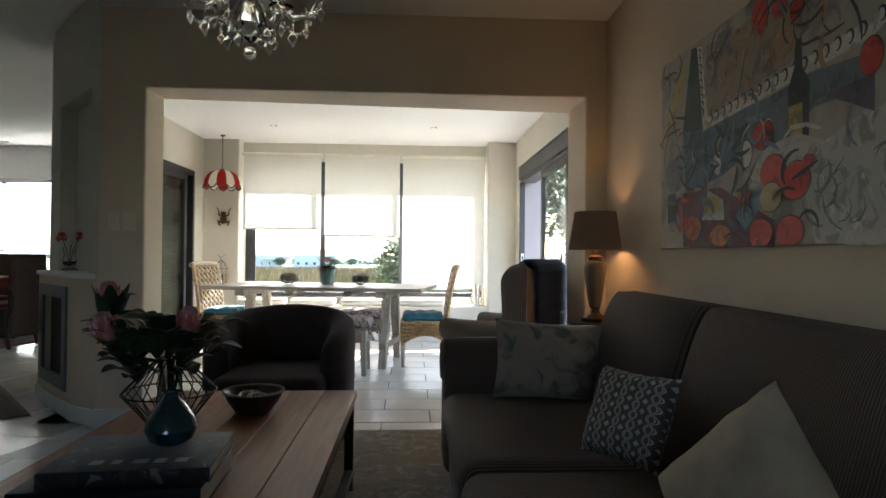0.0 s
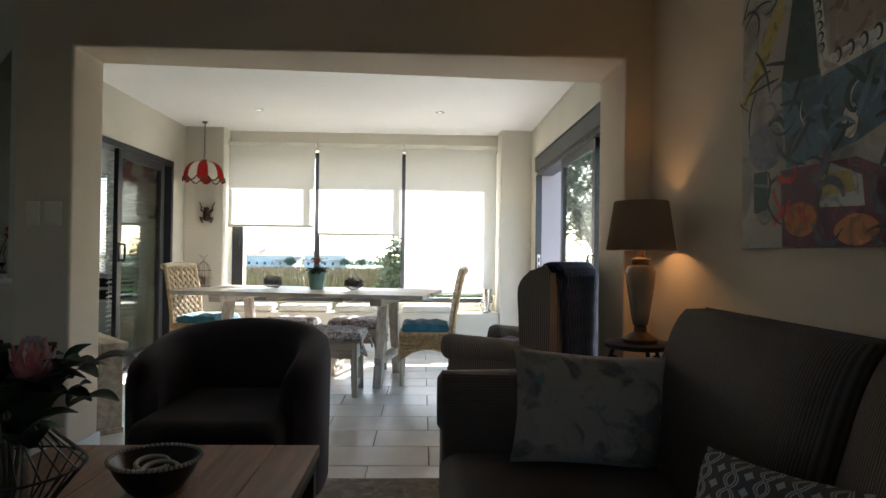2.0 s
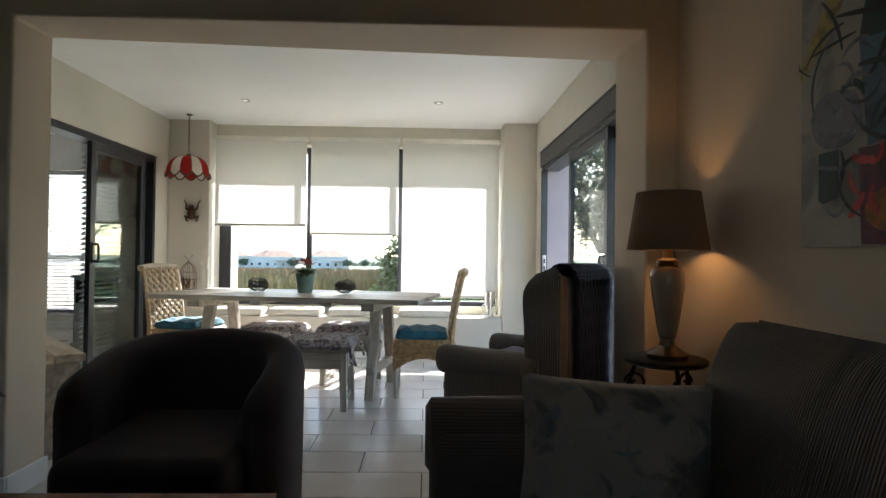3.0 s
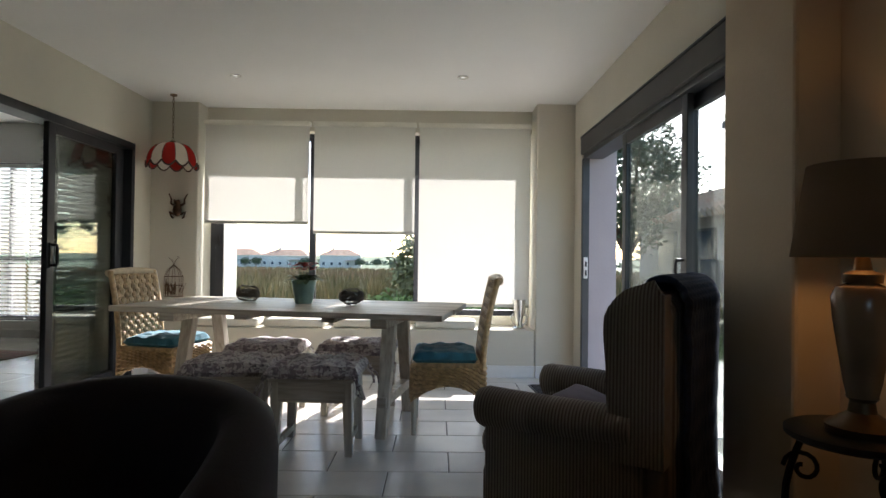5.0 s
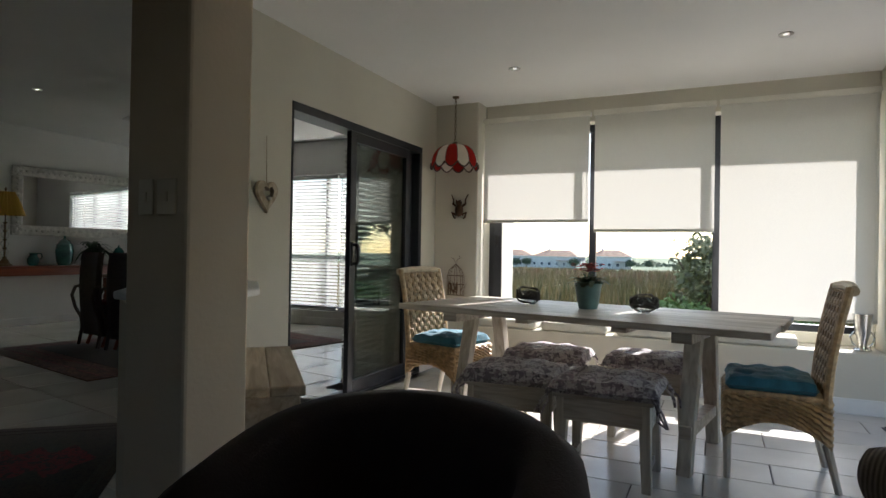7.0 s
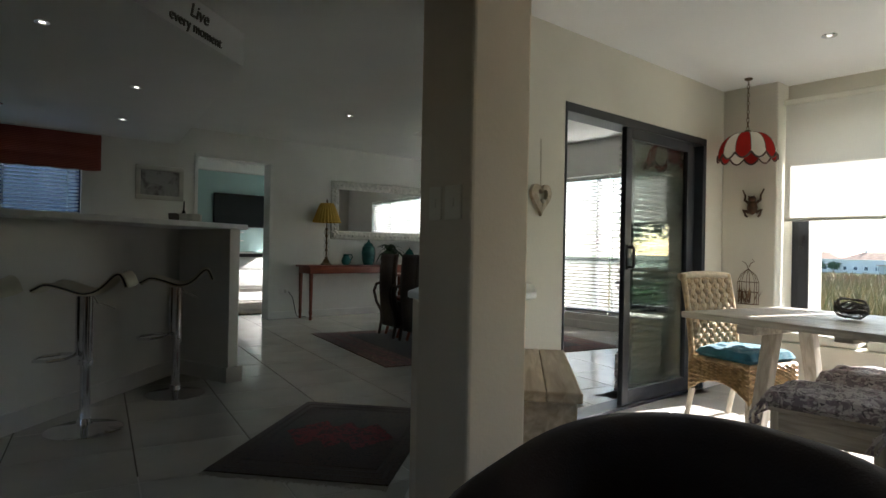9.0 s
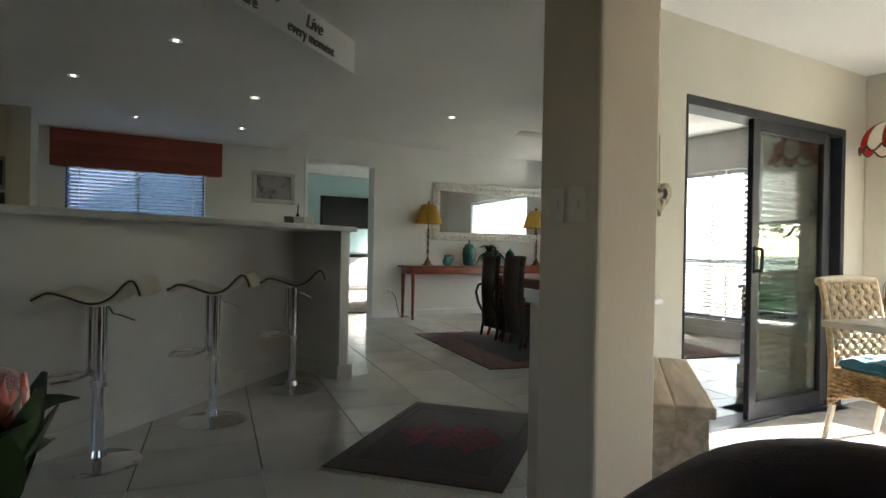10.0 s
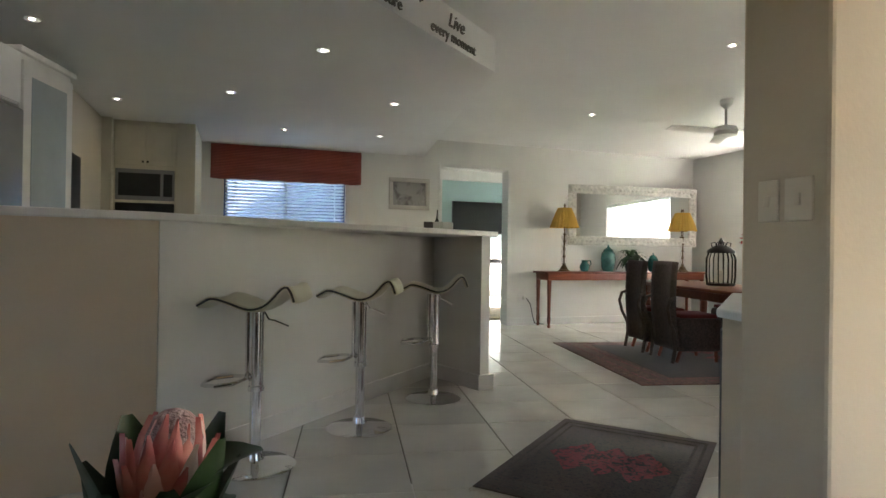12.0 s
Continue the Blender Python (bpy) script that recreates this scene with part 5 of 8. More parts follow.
M_COVER1 = mat("black_cover", (0.012, 0.013, 0.014), 0.3, vary=0.3, scale=10)
M_COVER2 = patterned("photo_cover", (0.02, 0.022, 0.022), [((0.05, 0.05, 0.048), 0.54), ((0.17, 0.16, 0.14), 0.62), ((0.04, 0.025, 0.02), 0.58)], 13, 0.55)
for q in (M_COVER1, M_COVER2):
    q.node_tree.nodes["Principled BSDF"].inputs["Specular IOR Level"].default_value = 0.15
book(pose(-0.29, 1.56, CZ, 0, 0, 3), 0.43, 0.32, 0.062, M_COVER1, "thick black hardback book lying on the coffee table")
bk = book(pose(-0.265, 1.575, CZ + 0.062, 0, 0, 5), 0.39, 0.29, 0.036, M_COVER2, "dark picture book lying on another book")
b = bmesh.new()
for k, wv in enumerate((0.030, 0.022, 0.034, 0.026, 0.028)):
    b = box(bmesh.new(), -0.10 + 0.05 * k, -0.10, 0.0362, -0.10 + 0.05 * k + wv, -0.07, 0.0366)
    part("title_bar", b, bpy.data.materials.get("pale_ink") or mat("pale_ink", (0.32, 0.31, 0.28), 0.5), bk, "pale unreadable title")
th = thing("vase", "small teal pear-shaped ceramic vase on a book", "vase", pose(-0.225, 1.635, CZ + 0.0985))
b = lathe(bmesh.new(), [(0.035, 0), (0.055, 0.012), (0.068, 0.042), (0.060, 0.075), (0.036, 0.104), (0.022, 0.122), (0.020, 0.132), (0.024, 0.14), (0.018, 0.14), (0.014, 0.125), (0.0, 0.115)], 28)
part("body", b, mat("teal_glaze", (0.012, 0.050, 0.056), 0.15, vary=0.3, scale=14, coat=0.5), th)
# bowl with rings
th = thing("bowl", "dark oval bowl with a beaded silver rim", "bowl", pose(-0.185, 2.33, CZ, 0, 0, -12))
b = lathe(bmesh.new(), [(0.07, 0), (0.08, 0.006), (0.115, 0.045), (0.132, 0.075), (0.126, 0.077), (0.105, 0.045), (0.07, 0.016), (0.0, 0.012)], 32)
b.transform(Matrix.Diagonal((0.86, 0.80, 1.08, 1)))
part("dish", b, mat("dark_pewter", (0.10, 0.085, 0.07), 0.35, metal=0.7, vary=0.3, scale=12), th)
b = bmesh.new()
for i in range(56):
    a = i * 2 * math.pi / 56
    bmesh.ops.create_icosphere(b, subdivisions=1, radius=0.0068, matrix=Matrix.Translation((0.132 * 0.86 * math.cos(a), 0.132 * 0.80 * math.sin(a), 0.084)))
part("beading", b, mat("bead_silver", (0.45, 0.42, 0.36), 0.3, metal=0.9, vary=0.2), th)
for x, y, r_ in ((-0.018, 0.024, 0.040), (0.022, -0.020, 0.042)):
    th = thing("bangle", "silver bangle lying in the bowl", "bangle", pose(-0.185 + x, 2.33 + y, CZ + 0.06, 8, 5, 0), group="bangles in the bowl")
    b = tube(bmesh.new(), [(r_ * math.cos(i * 0.2618), r_ * math.sin(i * 0.2618), 0) for i in range(24)], 0.006, 8, True)
    part("ring", b, bpy.data.materials["bead_silver"], th)

# wire vase with proteas
th = thing("wire_vase", "black geometric wire vase on the coffee table", "vase", pose(-0.42, 2.12, CZ))
rings_ = [(0.055, 0.004), (0.155, 0.13), (0.045, 0.245)]
N = 22
for k in range(N):
    a, a2 = 2 * math.pi * k / N, 2 * math.pi * (k + 0.9) / N
    p = [(rings_[0][0] * math.cos(a), rings_[0][0] * math.sin(a), rings_[0][1]), (rings_[1][0] * math.cos(a2), rings_[1][0] * math.sin(a2), rings_[1][1]), (rings_[2][0] * math.cos(a), rings_[2][0] * math.sin(a), rings_[2][1])]
    part("wire", tube(bmesh.new(), p, 0.0026, 5), M_STEEL, th)
for r_, z in rings_:
    part("hoop", tube(bmesh.new(), [(r_ * math.cos(i * 0.2618), r_ * math.sin(i * 0.2618), z) for i in range(24)], 0.003, 6, True), M_STEEL, th)
b = lathe(bmesh.new(), [(0.04, 0.004), (0.042, 0.24), (0.039, 0.24), (0.037, 0.012), (0, 0.012)], 20)
part("glass_tube", b, M_GLASS, th, "clear glass liner")
th = thing("protea_bouquet", "pink proteas with dark green leathery leaves", "flowers", pose(-0.42, 2.12, CZ + 0.02))
M_STEM = mat("protea_stem", (0.07, 0.05, 0.03), 0.7)
M_PLEAF = mat("protea_leaf", (0.022, 0.055, 0.02), 0.42, vary=0.35, scale=12)
M_BRACT = mat("protea_bract", (0.46, 0.09, 0.10), 0.5, vary=0.8, scale=45, dark=(0.66, 0.36, 0.30))
nt = M_BRACT.node_tree
geo, ramp, mixc = nt.nodes.new("ShaderNodeNewGeometry"), nt.nodes.new("ShaderNodeValToRGB"), nt.nodes.new("ShaderNodeMix")
mixc.data_type = "RGBA"
mixc.inputs[0].default_value = 0.6
for el, c in zip((ramp.color_ramp.elements[0], ramp.color_ramp.elements[1], ramp.color_ramp.elements.new(0.5)), ((0.40, 0.05, 0.07), (0.72, 0.46, 0.38), (0.58, 0.17, 0.16))):
    el.color = (*c, 1)
base_ = nt.nodes["Principled BSDF"].inputs["Base Color"]
nt.links.new(geo.outputs["Random Per Island"], ramp.inputs[0])
nt.links.new(base_.links[0].from_socket, mixc.inputs[6])
nt.links.new(ramp.outputs[0], mixc.inputs[7])
nt.links.new(mixc.outputs[2], base_)
M_BRACTIN = mat("protea_core", (0.20, 0.11, 0.12), 0.9, vary=0.5, scale=70, bump=1.0, bscale=300, dark=(0.46, 0.36, 0.36))
rnd = random.Random(11)
HEADS = [((-0.283, 0.160, 0.388), 0.98), ((0.07, -0.04, 0.31), 1.0), ((-0.17, -0.08, 0.29), 1.05)]
for (hx, hy, hz), s in HEADS:
    tip = Vector((hx, hy, hz))
    root = Vector((hx * 0.06, hy * 0.06, 0.0))
    mid_ = Vector((hx * 0.16, hy * 0.16, 0.22))
    part("stem", tube(bmesh.new(), [root, mid_, root.lerp(tip, 0.75) + Vector((0, 0, 0.02)), tip], 0.0065, 6), M_STEM, th)
    ax = ((tip - mid_).normalized() * 0.35 + Vector((0, 0, 1))).normalized()
    rot_ = ax.to_track_quat("Z", "Y").to_matrix().to_4x4()
    hd = Matrix.Translation(tip) @ rot_
    b = bmesh.new()
    for lay, (nn, rr, hh, op_) in enumerate(((10, 0.036, 0.058, 0.26), (13, 0.039, 0.080, 0.12), (14, 0.036, 0.097, 0.0))):
        for k in range(nn):
            a = 2 * math.pi * (k + lay * 0.5) / nn
            c_, s_ = math.cos(a), math.sin(a)
            rows = []
            for i in range(6):
                t = i / 5
                r0 = s * (0.012 + (rr - 0.012) * math.sin(min(1, t * 1.15) * 1.57) - (0.017 if lay == 2 else 0.006 - op_ * 0.03) * t * t)
                z0 = s * hh * t
                w = s * 0.0118 * (0.55 + 0.45 * math.sin(math.pi * min(1, t * 1.1))) * (1 - t ** 3) ** 0.7 + 0.0006
                r0 += s * (0.0016 * ((k * 7 + lay * 3) % 5) / 5 + (0.0035 if t > 0.9 and lay < 2 else 0.0))
                cen = Vector((r0 * c_, r0 * s_, z0 * (0.95 + 0.02 * ((k * 3) % 5))))
                sd_ = Vector((-s_, c_, 0))
                rows.append([b.verts.new(cen - sd_ * w), b.verts.new(cen + Vector((c_, s_, 0)) * 0.0045 * s), b.verts.new(cen + sd_ * w)])
            for r0_, r1_ in zip(rows, rows[1:]):
                for q in range(2):
                    b.faces.new((r0_[q], r0_[q + 1], r1_[q + 1], r1_[q]))
    b.transform(hd)
    fl = part("flower_head", b, M_BRACT, th, "pink protea head", 60)
    b = lathe(bmesh.new(), [(0.012 * s, 0.01 * s), (0.027 * s, 0.04 * s), (0.027 * s, 0.08 * s), (0.021 * s, 0.095 * s), (0.010 * s, 0.103 * s), (0.0, 0.105 * s)], 14)
    b.transform(hd)
    part("core", b, M_BRACTIN, fl)
    for k in range(17):
        a = rnd.uniform(0, 6.28)
        f = rnd.uniform(0.5, 0.99)
        p0 = root.lerp(tip, f)
        d = Vector((math.cos(a), math.sin(a), rnd.uniform(0.1, 0.9))).normalized()
        b = leafblade(bmesh.new(), p0, p0 + d * rnd.uniform(0.08, 0.13), rnd.uniform(0.030, 0.046), 0.02, 7, 0.3)
        part("leaf", b, M_PLEAF, th, "", 60)

for k in range(92):
    a = rnd.uniform(0, 6.28)
    r_ = rnd.uniform(0.02, 0.20)
    p0 = Vector((r_ * math.cos(a) * 0.9 - 0.03, r_ * math.sin(a) * 0.8, rnd.uniform(0.24, 0.33)))
    d = Vector((math.cos(a) * 0.7, math.sin(a) * 0.7, rnd.uniform(0.15, 1.2))).normalized()
    part("leaf", leafblade(bmesh.new(), p0, p0 + d * rnd.uniform(0.075, 0.12), rnd.uniform(0.030, 0.046), 0.02, 7, 0.3), M_PLEAF, th, "", 60)
for k in range(9):
    a = 2 * math.pi * k / 9 + 0.2
    hx, hy, hz = HEADS[0][0]
    p0 = Vector((hx + 0.012 * math.cos(a), hy + 0.012 * math.sin(a), hz - 0.075 + 0.015 * (k % 3)))
    p1 = Vector((hx + 0.068 * math.cos(a), hy + 0.068 * math.sin(a), hz + 0.045 + 0.03 * (k % 2)))
    part("leaf", leafblade(bmesh.new(), p0, p1, 0.033, -0.012, 8, 0.3), M_PLEAF, th, "", 60)
for a in (0.4, 2.2, 3.6, 5.0):
    part("stem", tube(bmesh.new(), [(0, 0, 0), (0.03 * math.cos(a), 0.03 * math.sin(a), 0.22), (0.10 * math.cos(a), 0.09 * math.sin(a), 0.34)], 0.005, 6), M_STEM, th)

# table lamp on an iron side table
th = thing("side_table", "small round iron side table with scrolled legs", "side table", pose(1.49, 3.42, 0))
b = lathe(bmesh.new(), [(0.0, 0.665), (0.145, 0.665), (0.155, 0.672), (0.155, 0.685), (0.145, 0.69), (0.0, 0.69)], 32)
part("top", b, M_STEEL, th)
for k in range(3):
    a = 2 * math.pi * k / 3 + 0.5
    pts = []
    for i in range(16):
        t = i / 15
        r_ = 0.11 + 0.04 * math.sin(t * 6.0)
        pts.append((r_ * math.cos(a), r_ * math.sin(a), 0.665 * (1 - t)))
    part("leg", tube(bmesh.new(), pts, 0.009, 6), M_STEEL, th)
    pts = [(0.11 * math.cos(a) + (0.045 - 0.0022 * i) * math.cos(i * 0.45) * math.cos(a), 0.11 * math.sin(a) + (0.045 - 0.0022 * i) * math.cos(i * 0.45) * math.sin(a), 0.58 + (0.045 - 0.0022 * i) * math.sin(i * 0.45)) for i in range(18)]
    part("scroll", tube(bmesh.new(), pts, 0.006, 5), M_STEEL, th)
th = thing("table_lamp", "cream ceramic lamp with a brown drum shade, lit", "table lamp", pose(1.488, 3.40, 0.69))
M_CER = mat("cream_ceramic", (0.30, 0.22, 0.145), 0.25, vary=0.15, scale=8, coat=0.4)
b = lathe(bmesh.new(), [(0.075, 0), (0.078, 0.018), (0.06, 0.03), (0.03, 0.05), (0.026, 0.075), (0.035, 0.085)], 28)
part("base", b, bpy.data.materials["aged_brass"], th, "bronzed foot")
b = lathe(bmesh.new(), [(0.032, 0.085), (0.04, 0.12), (0.062, 0.27), (0.066, 0.32), (0.055, 0.345), (0.03, 0.355)], 28)
part("body", b, M_CER, th)
b = lathe(bmesh.new(), [(0.04, 0.355), (0.042, 0.375), (0.02, 0.385), (0.012, 0.43), (0.0, 0.43)], 20)
part("neck", b, bpy.data.materials["aged_brass"], th)
b = lathe(bmesh.new(), [(0.152, 0.415), (0.118, 0.635)], 40)
for f in [f for f in b.faces if len(f.verts) > 4]:
    b.faces.remove(f)
o = part("shade", b, fabric_thin("lampshade_linen", (0.29, 0.21, 0.145), 0.12), th, "brown linen drum shade")
o.modifiers.new("thick", "SOLIDIFY").thickness = 0.002
b = bmesh.new()
bmesh.ops.create_icosphere(b, subdivisions=2, radius=0.028, matrix=Matrix.Translation((0, 0, 0.488)))
bulb = part("bulb", b, glow("warm_bulb", (1.0, 0.55, 0.2), 3.0), th, "warm glowing bulb")
bulb.visible_shadow = False
lamp = new("lamp_light", bpy.data.lights.new("lamp_light", "POINT"))
lamp.data.energy, lamp.data.color, lamp.data.shadow_soft_size = 0.12, (1.0, 0.46, 0.14), 0.03
lamp.location = (1.488, 3.40, 1.178)

# rug
th = thing("area_rug", "mottled grey-brown shaggy rug under the coffee table", "rug", pose(0, 0, 0))
b = bmesh.new()
sheet(b, 70, 90, lambda u, v: Vector((-1.05 + 2.0 * u, 0.9 + 2.71 * v, 0.006 + (0.010 + 0.007 * noise.noise(Vector((u * 60, v * 80, 0)))) * (1 if 0.004 < u < 0.996 and 0.004 < v < 0.996 else 0))))
o = part("woven_top", b, patterned("mottled_pile", (0.20, 0.17, 0.13), [((0.33, 0.29, 0.23), 0.5), ((0.12, 0.10, 0.08), 0.58)], 11, 0.95, 0.15), th)

# painting
th = thing("painting", "large colourful still life painting on canvas, unframed", "painting", pose(0, 0, 0))
b = bmesh.new()
box(b, 1.630, 1.02, 1.105, 1.658, 2.81, 1.985)
bevel(part("canvas", b, patterned("painted_ground", (0.50, 0.45, 0.36), [((0.30, 0.27, 0.23), 0.5), ((0.55, 0.5, 0.42), 0.58), ((0.2, 0.2, 0.19), 0.66)], 6, 0.7, 0.12), th, smooth=0), 0.003)
INK = {"blue": (0.12, 0.20, 0.26), "slate": (0.15, 0.20, 0.21), "green": (0.02, 0.06, 0.045), "white": (0.80, 0.77, 0.68), "dark": (0.02, 0.03, 0.025), "yellow": (0.55, 0.42, 0.12), "cloth": (0.62, 0.59, 0.51),
       "maroon": (0.16, 0.03, 0.05), "lattice": (0.2, 0.3, 0.42), "brown": (0.40, 0.31, 0.22), "tan": (0.46, 0.28, 0.15), "grey": (0.24, 0.24, 0.26), "plum": (0.12, 0.1, 0.13), "red": (0.68, 0.055, 0.03), "orange": (0.6, 0.2, 0.04), "beige": (0.6, 0.48, 0.26)}
INKM = {}
layer = [0]


def ink(c):
    if c not in INKM:
        q = INK[c]
        INKM[c] = patterned("paint_" + c, q, [(tuple(v * 0.55 for v in q), 0.52), (tuple(min(1, v * 1.35 + 0.03) for v in q), 0.6)], 14, 0.65, 0.1)
    return INKM[c]


def patch(c, pts):
    """A brushed patch of paint, given by its corners on the wall (y, z)."""
    layer[0] += 1
    x = 1.6288 - 0.00007 * layer[0]
    b_ = bmesh.new()
    vs = [b_.verts.new((x, max(1.03, y), min(1.98, z))) for y, z in pts]
    b_.faces.new(vs)
    part("paint_patch", b_, ink(c), th, smooth=0)


def blob(c, y, z, ry, rz):
    layer[0] += 1
    x = 1.6288 - 0.00007 * layer[0]
    b_ = bmesh.new()
    b_.faces.new([b_.verts.new((x, y + ry * math.cos(i * 0.19635) * (1 + 0.05 * math.sin(i * 0.3927 + y * 40)), max(1.108, min(1.98, z + rz * math.sin(i * 0.19635) * (1 + 0.05 * math.cos(i * 0.3927 + z * 30)))))) for i in range(32)])
    part("paint_patch", b_, ink(c), th, smooth=0)
    if c in ("red", "beige", "white"):
        stroke("dark", [(y + ry * 1.04 * math.cos(a), z + rz * 1.04 * math.sin(a)) for a in (0.3 + 0.45 * k for k in range(12))], 0.0022)


def stroke(c, pts, wid):
    """One flat brush stroke along points on the wall (y, z), tapering at its ends."""
    layer[0] += 1
    x = 1.6288 - 0.00007 * layer[0]
    b_ = bmesh.new()
    n = len(pts) - 1
    rows_ = []
    for i, (y, z) in enumerate(pts):
        (ya, za), (yb, zb) = pts[max(0, i - 1)], pts[min(n, i + 1)]
        d = Vector((yb - ya, zb - za)).normalized() * wid * (0.35 + 0.65 * math.sin(math.pi * (i + 0.3) / (n + 0.6)))
        rows_.append([b_.verts.new((x, max(1.03, min(2.80, y - d.y)), max(1.108, min(1.98, z + d.x)))), b_.verts.new((x, max(1.03, min(2.80, y + d.y)), max(1.108, min(1.98, z - d.x))))])
    for r0, r1 in zip(rows_, rows_[1:]):
        b_.faces.new((r0[0], r0[1], r1[1], r1[0]))
    part("brush_stroke", b_, ink(c), th, smooth=0)


patch("blue", [(2.58, 1.62), (2.11, 1.61), (1.84, 1.61), (1.87, 1.51), (2.03, 1.45), (2.25, 1.38), (2.55, 1.35)])
patch("slate", [(2.31, 1.58), (1.71, 1.63), (1.47, 1.61), (1.47, 1.52), (1.71, 1.52), (1.87, 1.4), (2.11, 1.49)])
patch("green", [(2.5, 1.97), (2.44, 1.96), (2.4, 1.6), (2.58, 1.62)])
patch("white", [(2.45, 1.96), (2.41, 1.95), (2.36, 1.64), (1.47, 1.7), (1.47, 1.65), (2.39, 1.59)])
patch("dark", [(1.80, 1.76), (1.765, 1.76), (1.76, 1.66), (1.725, 1.60), (1.73, 1.44), (1.835, 1.45), (1.83, 1.61), (1.80, 1.67)])
patch("yellow", [(1.83, 1.55), (1.76, 1.55), (1.76, 1.45), (1.83, 1.46)])
patch("cloth", [(2.11, 1.31), (1.95, 1.44), (1.79, 1.46), (1.66, 1.41), (1.47, 1.47), (1.47, 1.1), (1.7, 1.11), (1.76, 1.32), (1.94, 1.38), (2.02, 1.3)])
patch("maroon", [(2.58, 1.35), (2.25, 1.34), (2.04, 1.25), (1.9, 1.19), (1.9, 1.1), (2.57, 1.11)])
patch("lattice", [(2.15, 1.22), (1.98, 1.32), (1.97, 1.25), (2.08, 1.16)])
patch("yellow", [(2.59, 1.96), (2.56, 1.84), (2.69, 1.67), (2.81, 1.57), (2.81, 1.62), (2.71, 1.75), (2.62, 1.88)])
patch("brown", [(2.38, 1.94), (1.81, 1.89), (1.6, 1.8), (1.79, 1.75), (1.81, 1.69), (2.35, 1.65)])
patch("tan", [(1.9, 1.85), (1.79, 1.83), (1.81, 1.73), (1.95, 1.71)])
patch("grey", [(2.28, 1.95), (2.19, 1.95), (2.15, 1.88), (2.17, 1.83), (2.26, 1.86)])
patch("plum", [(1.66, 1.54), (1.53, 1.55), (1.47, 1.55), (1.47, 1.45), (1.57, 1.5)])
patch("green", [(2.73, 1.36), (2.65, 1.36), (2.65, 1.23), (2.73, 1.23)])
patch("cloth", [(2.4, 1.22), (2.35, 1.34), (2.23, 1.29), (2.22, 1.21)])
patch("yellow", [(2.39, 1.31), (2.27, 1.31), (2.25, 1.25), (2.38, 1.25)])
blob("red", 1.99, 1.91, 0.05, 0.07)
blob("red", 1.88, 1.9, 0.04, 0.04)
blob("red", 1.79, 1.85, 0.04, 0.03)
blob("red", 1.48, 1.6, 0.04, 0.05)
blob("red", 1.97, 1.49, 0.06, 0.05)
blob("red", 1.91, 1.35, 0.07, 0.06)
blob("red", 1.79, 1.31, 0.07, 0.06)
blob("red", 1.73, 1.36, 0.03, 0.02)
blob("orange", 2.08, 1.29, 0.04, 0.03)
blob("orange", 2.48, 1.19, 0.08, 0.05)
blob("orange", 2.25, 1.15, 0.08, 0.04)
blob("red", 1.98, 1.15, 0.07, 0.05)
blob("red", 1.82, 1.15, 0.07, 0.05)
blob("beige", 1.92, 1.27, 0.06, 0.05)
blob("white", 2.07, 1.44, 0.04, 0.05)
blob("white", 2.27, 1.44, 0.03, 0.05)
blob("grey", 2.66, 1.44, 0.1, 0.08)
patch("cloth", [(1.47, 1.45), (1.03, 1.6), (1.03, 1.11), (1.47, 1.1)])
patch("white", [(1.47, 1.7), (1.03, 1.93), (1.03, 1.87), (1.47, 1.65)])
rs = random.Random(44)


def brush(c, y0, y1, z0, z1, n, size, wid):
    """Loose curved strokes of one paint over a stretch of the canvas."""
    for _ in range(n):
        y, z, a, k = rs.uniform(y0, y1), rs.uniform(z0, z1), rs.uniform(0, 6.28), rs.uniform(-0.5, 0.5)
        pts = []
        for i in range(7):
            pts.append((y, z))
            y, z, a = y + size / 6 * math.cos(a), z + size / 6 * math.sin(a), a + k
        stroke(c, pts, wid * rs.uniform(0.6, 1.2))


brush("dark", 1.75, 2.55, 1.38, 1.58, 10, 0.13, 0.008)
brush("green", 2.0, 2.56, 1.40, 1.62, 12, 0.11, 0.013)
brush("lattice", 1.9, 2.55, 1.38, 1.58, 9, 0.12, 0.010)
brush("white", 1.9, 2.5, 1.38, 1.56, 5, 0.08, 0.004)
brush("dark", 1.10, 1.70, 1.12, 1.45, 12, 0.10, 0.0025)
brush("grey", 1.10, 1.68, 1.14, 1.50, 16, 0.14, 0.006)
brush("dark", 1.55, 2.35, 1.70, 1.96, 16, 0.17, 0.005)
brush("grey", 1.55, 2.35, 1.70, 1.96, 10, 0.13, 0.009)
brush("tan", 1.60, 2.30, 1.70, 1.94, 8, 0.12, 0.011)
brush("dark", 1.75, 2.55, 1.12, 1.34, 12, 0.13, 0.006)
brush("red", 2.40, 2.56, 1.15, 1.32, 6, 0.08, 0.010)
brush("plum", 1.95, 2.50, 1.12, 1.30, 6, 0.14, 0.016)
brush("dark", 2.58, 2.80, 1.20, 1.90, 14, 0.18, 0.006)
brush("grey", 2.58, 2.78, 1.15, 1.70, 6, 0.10, 0.007)
for i in range(18):
    f = (i + 0.5) / 18
    y, z = 2.33 - 0.86 * f, 1.622 + 0.055 * f
    stroke("dark", [(y + 0.014 * math.cos(a * 0.55), z + 0.019 * math.sin(a * 0.55)) for a in range(1, 10)], 0.0045)
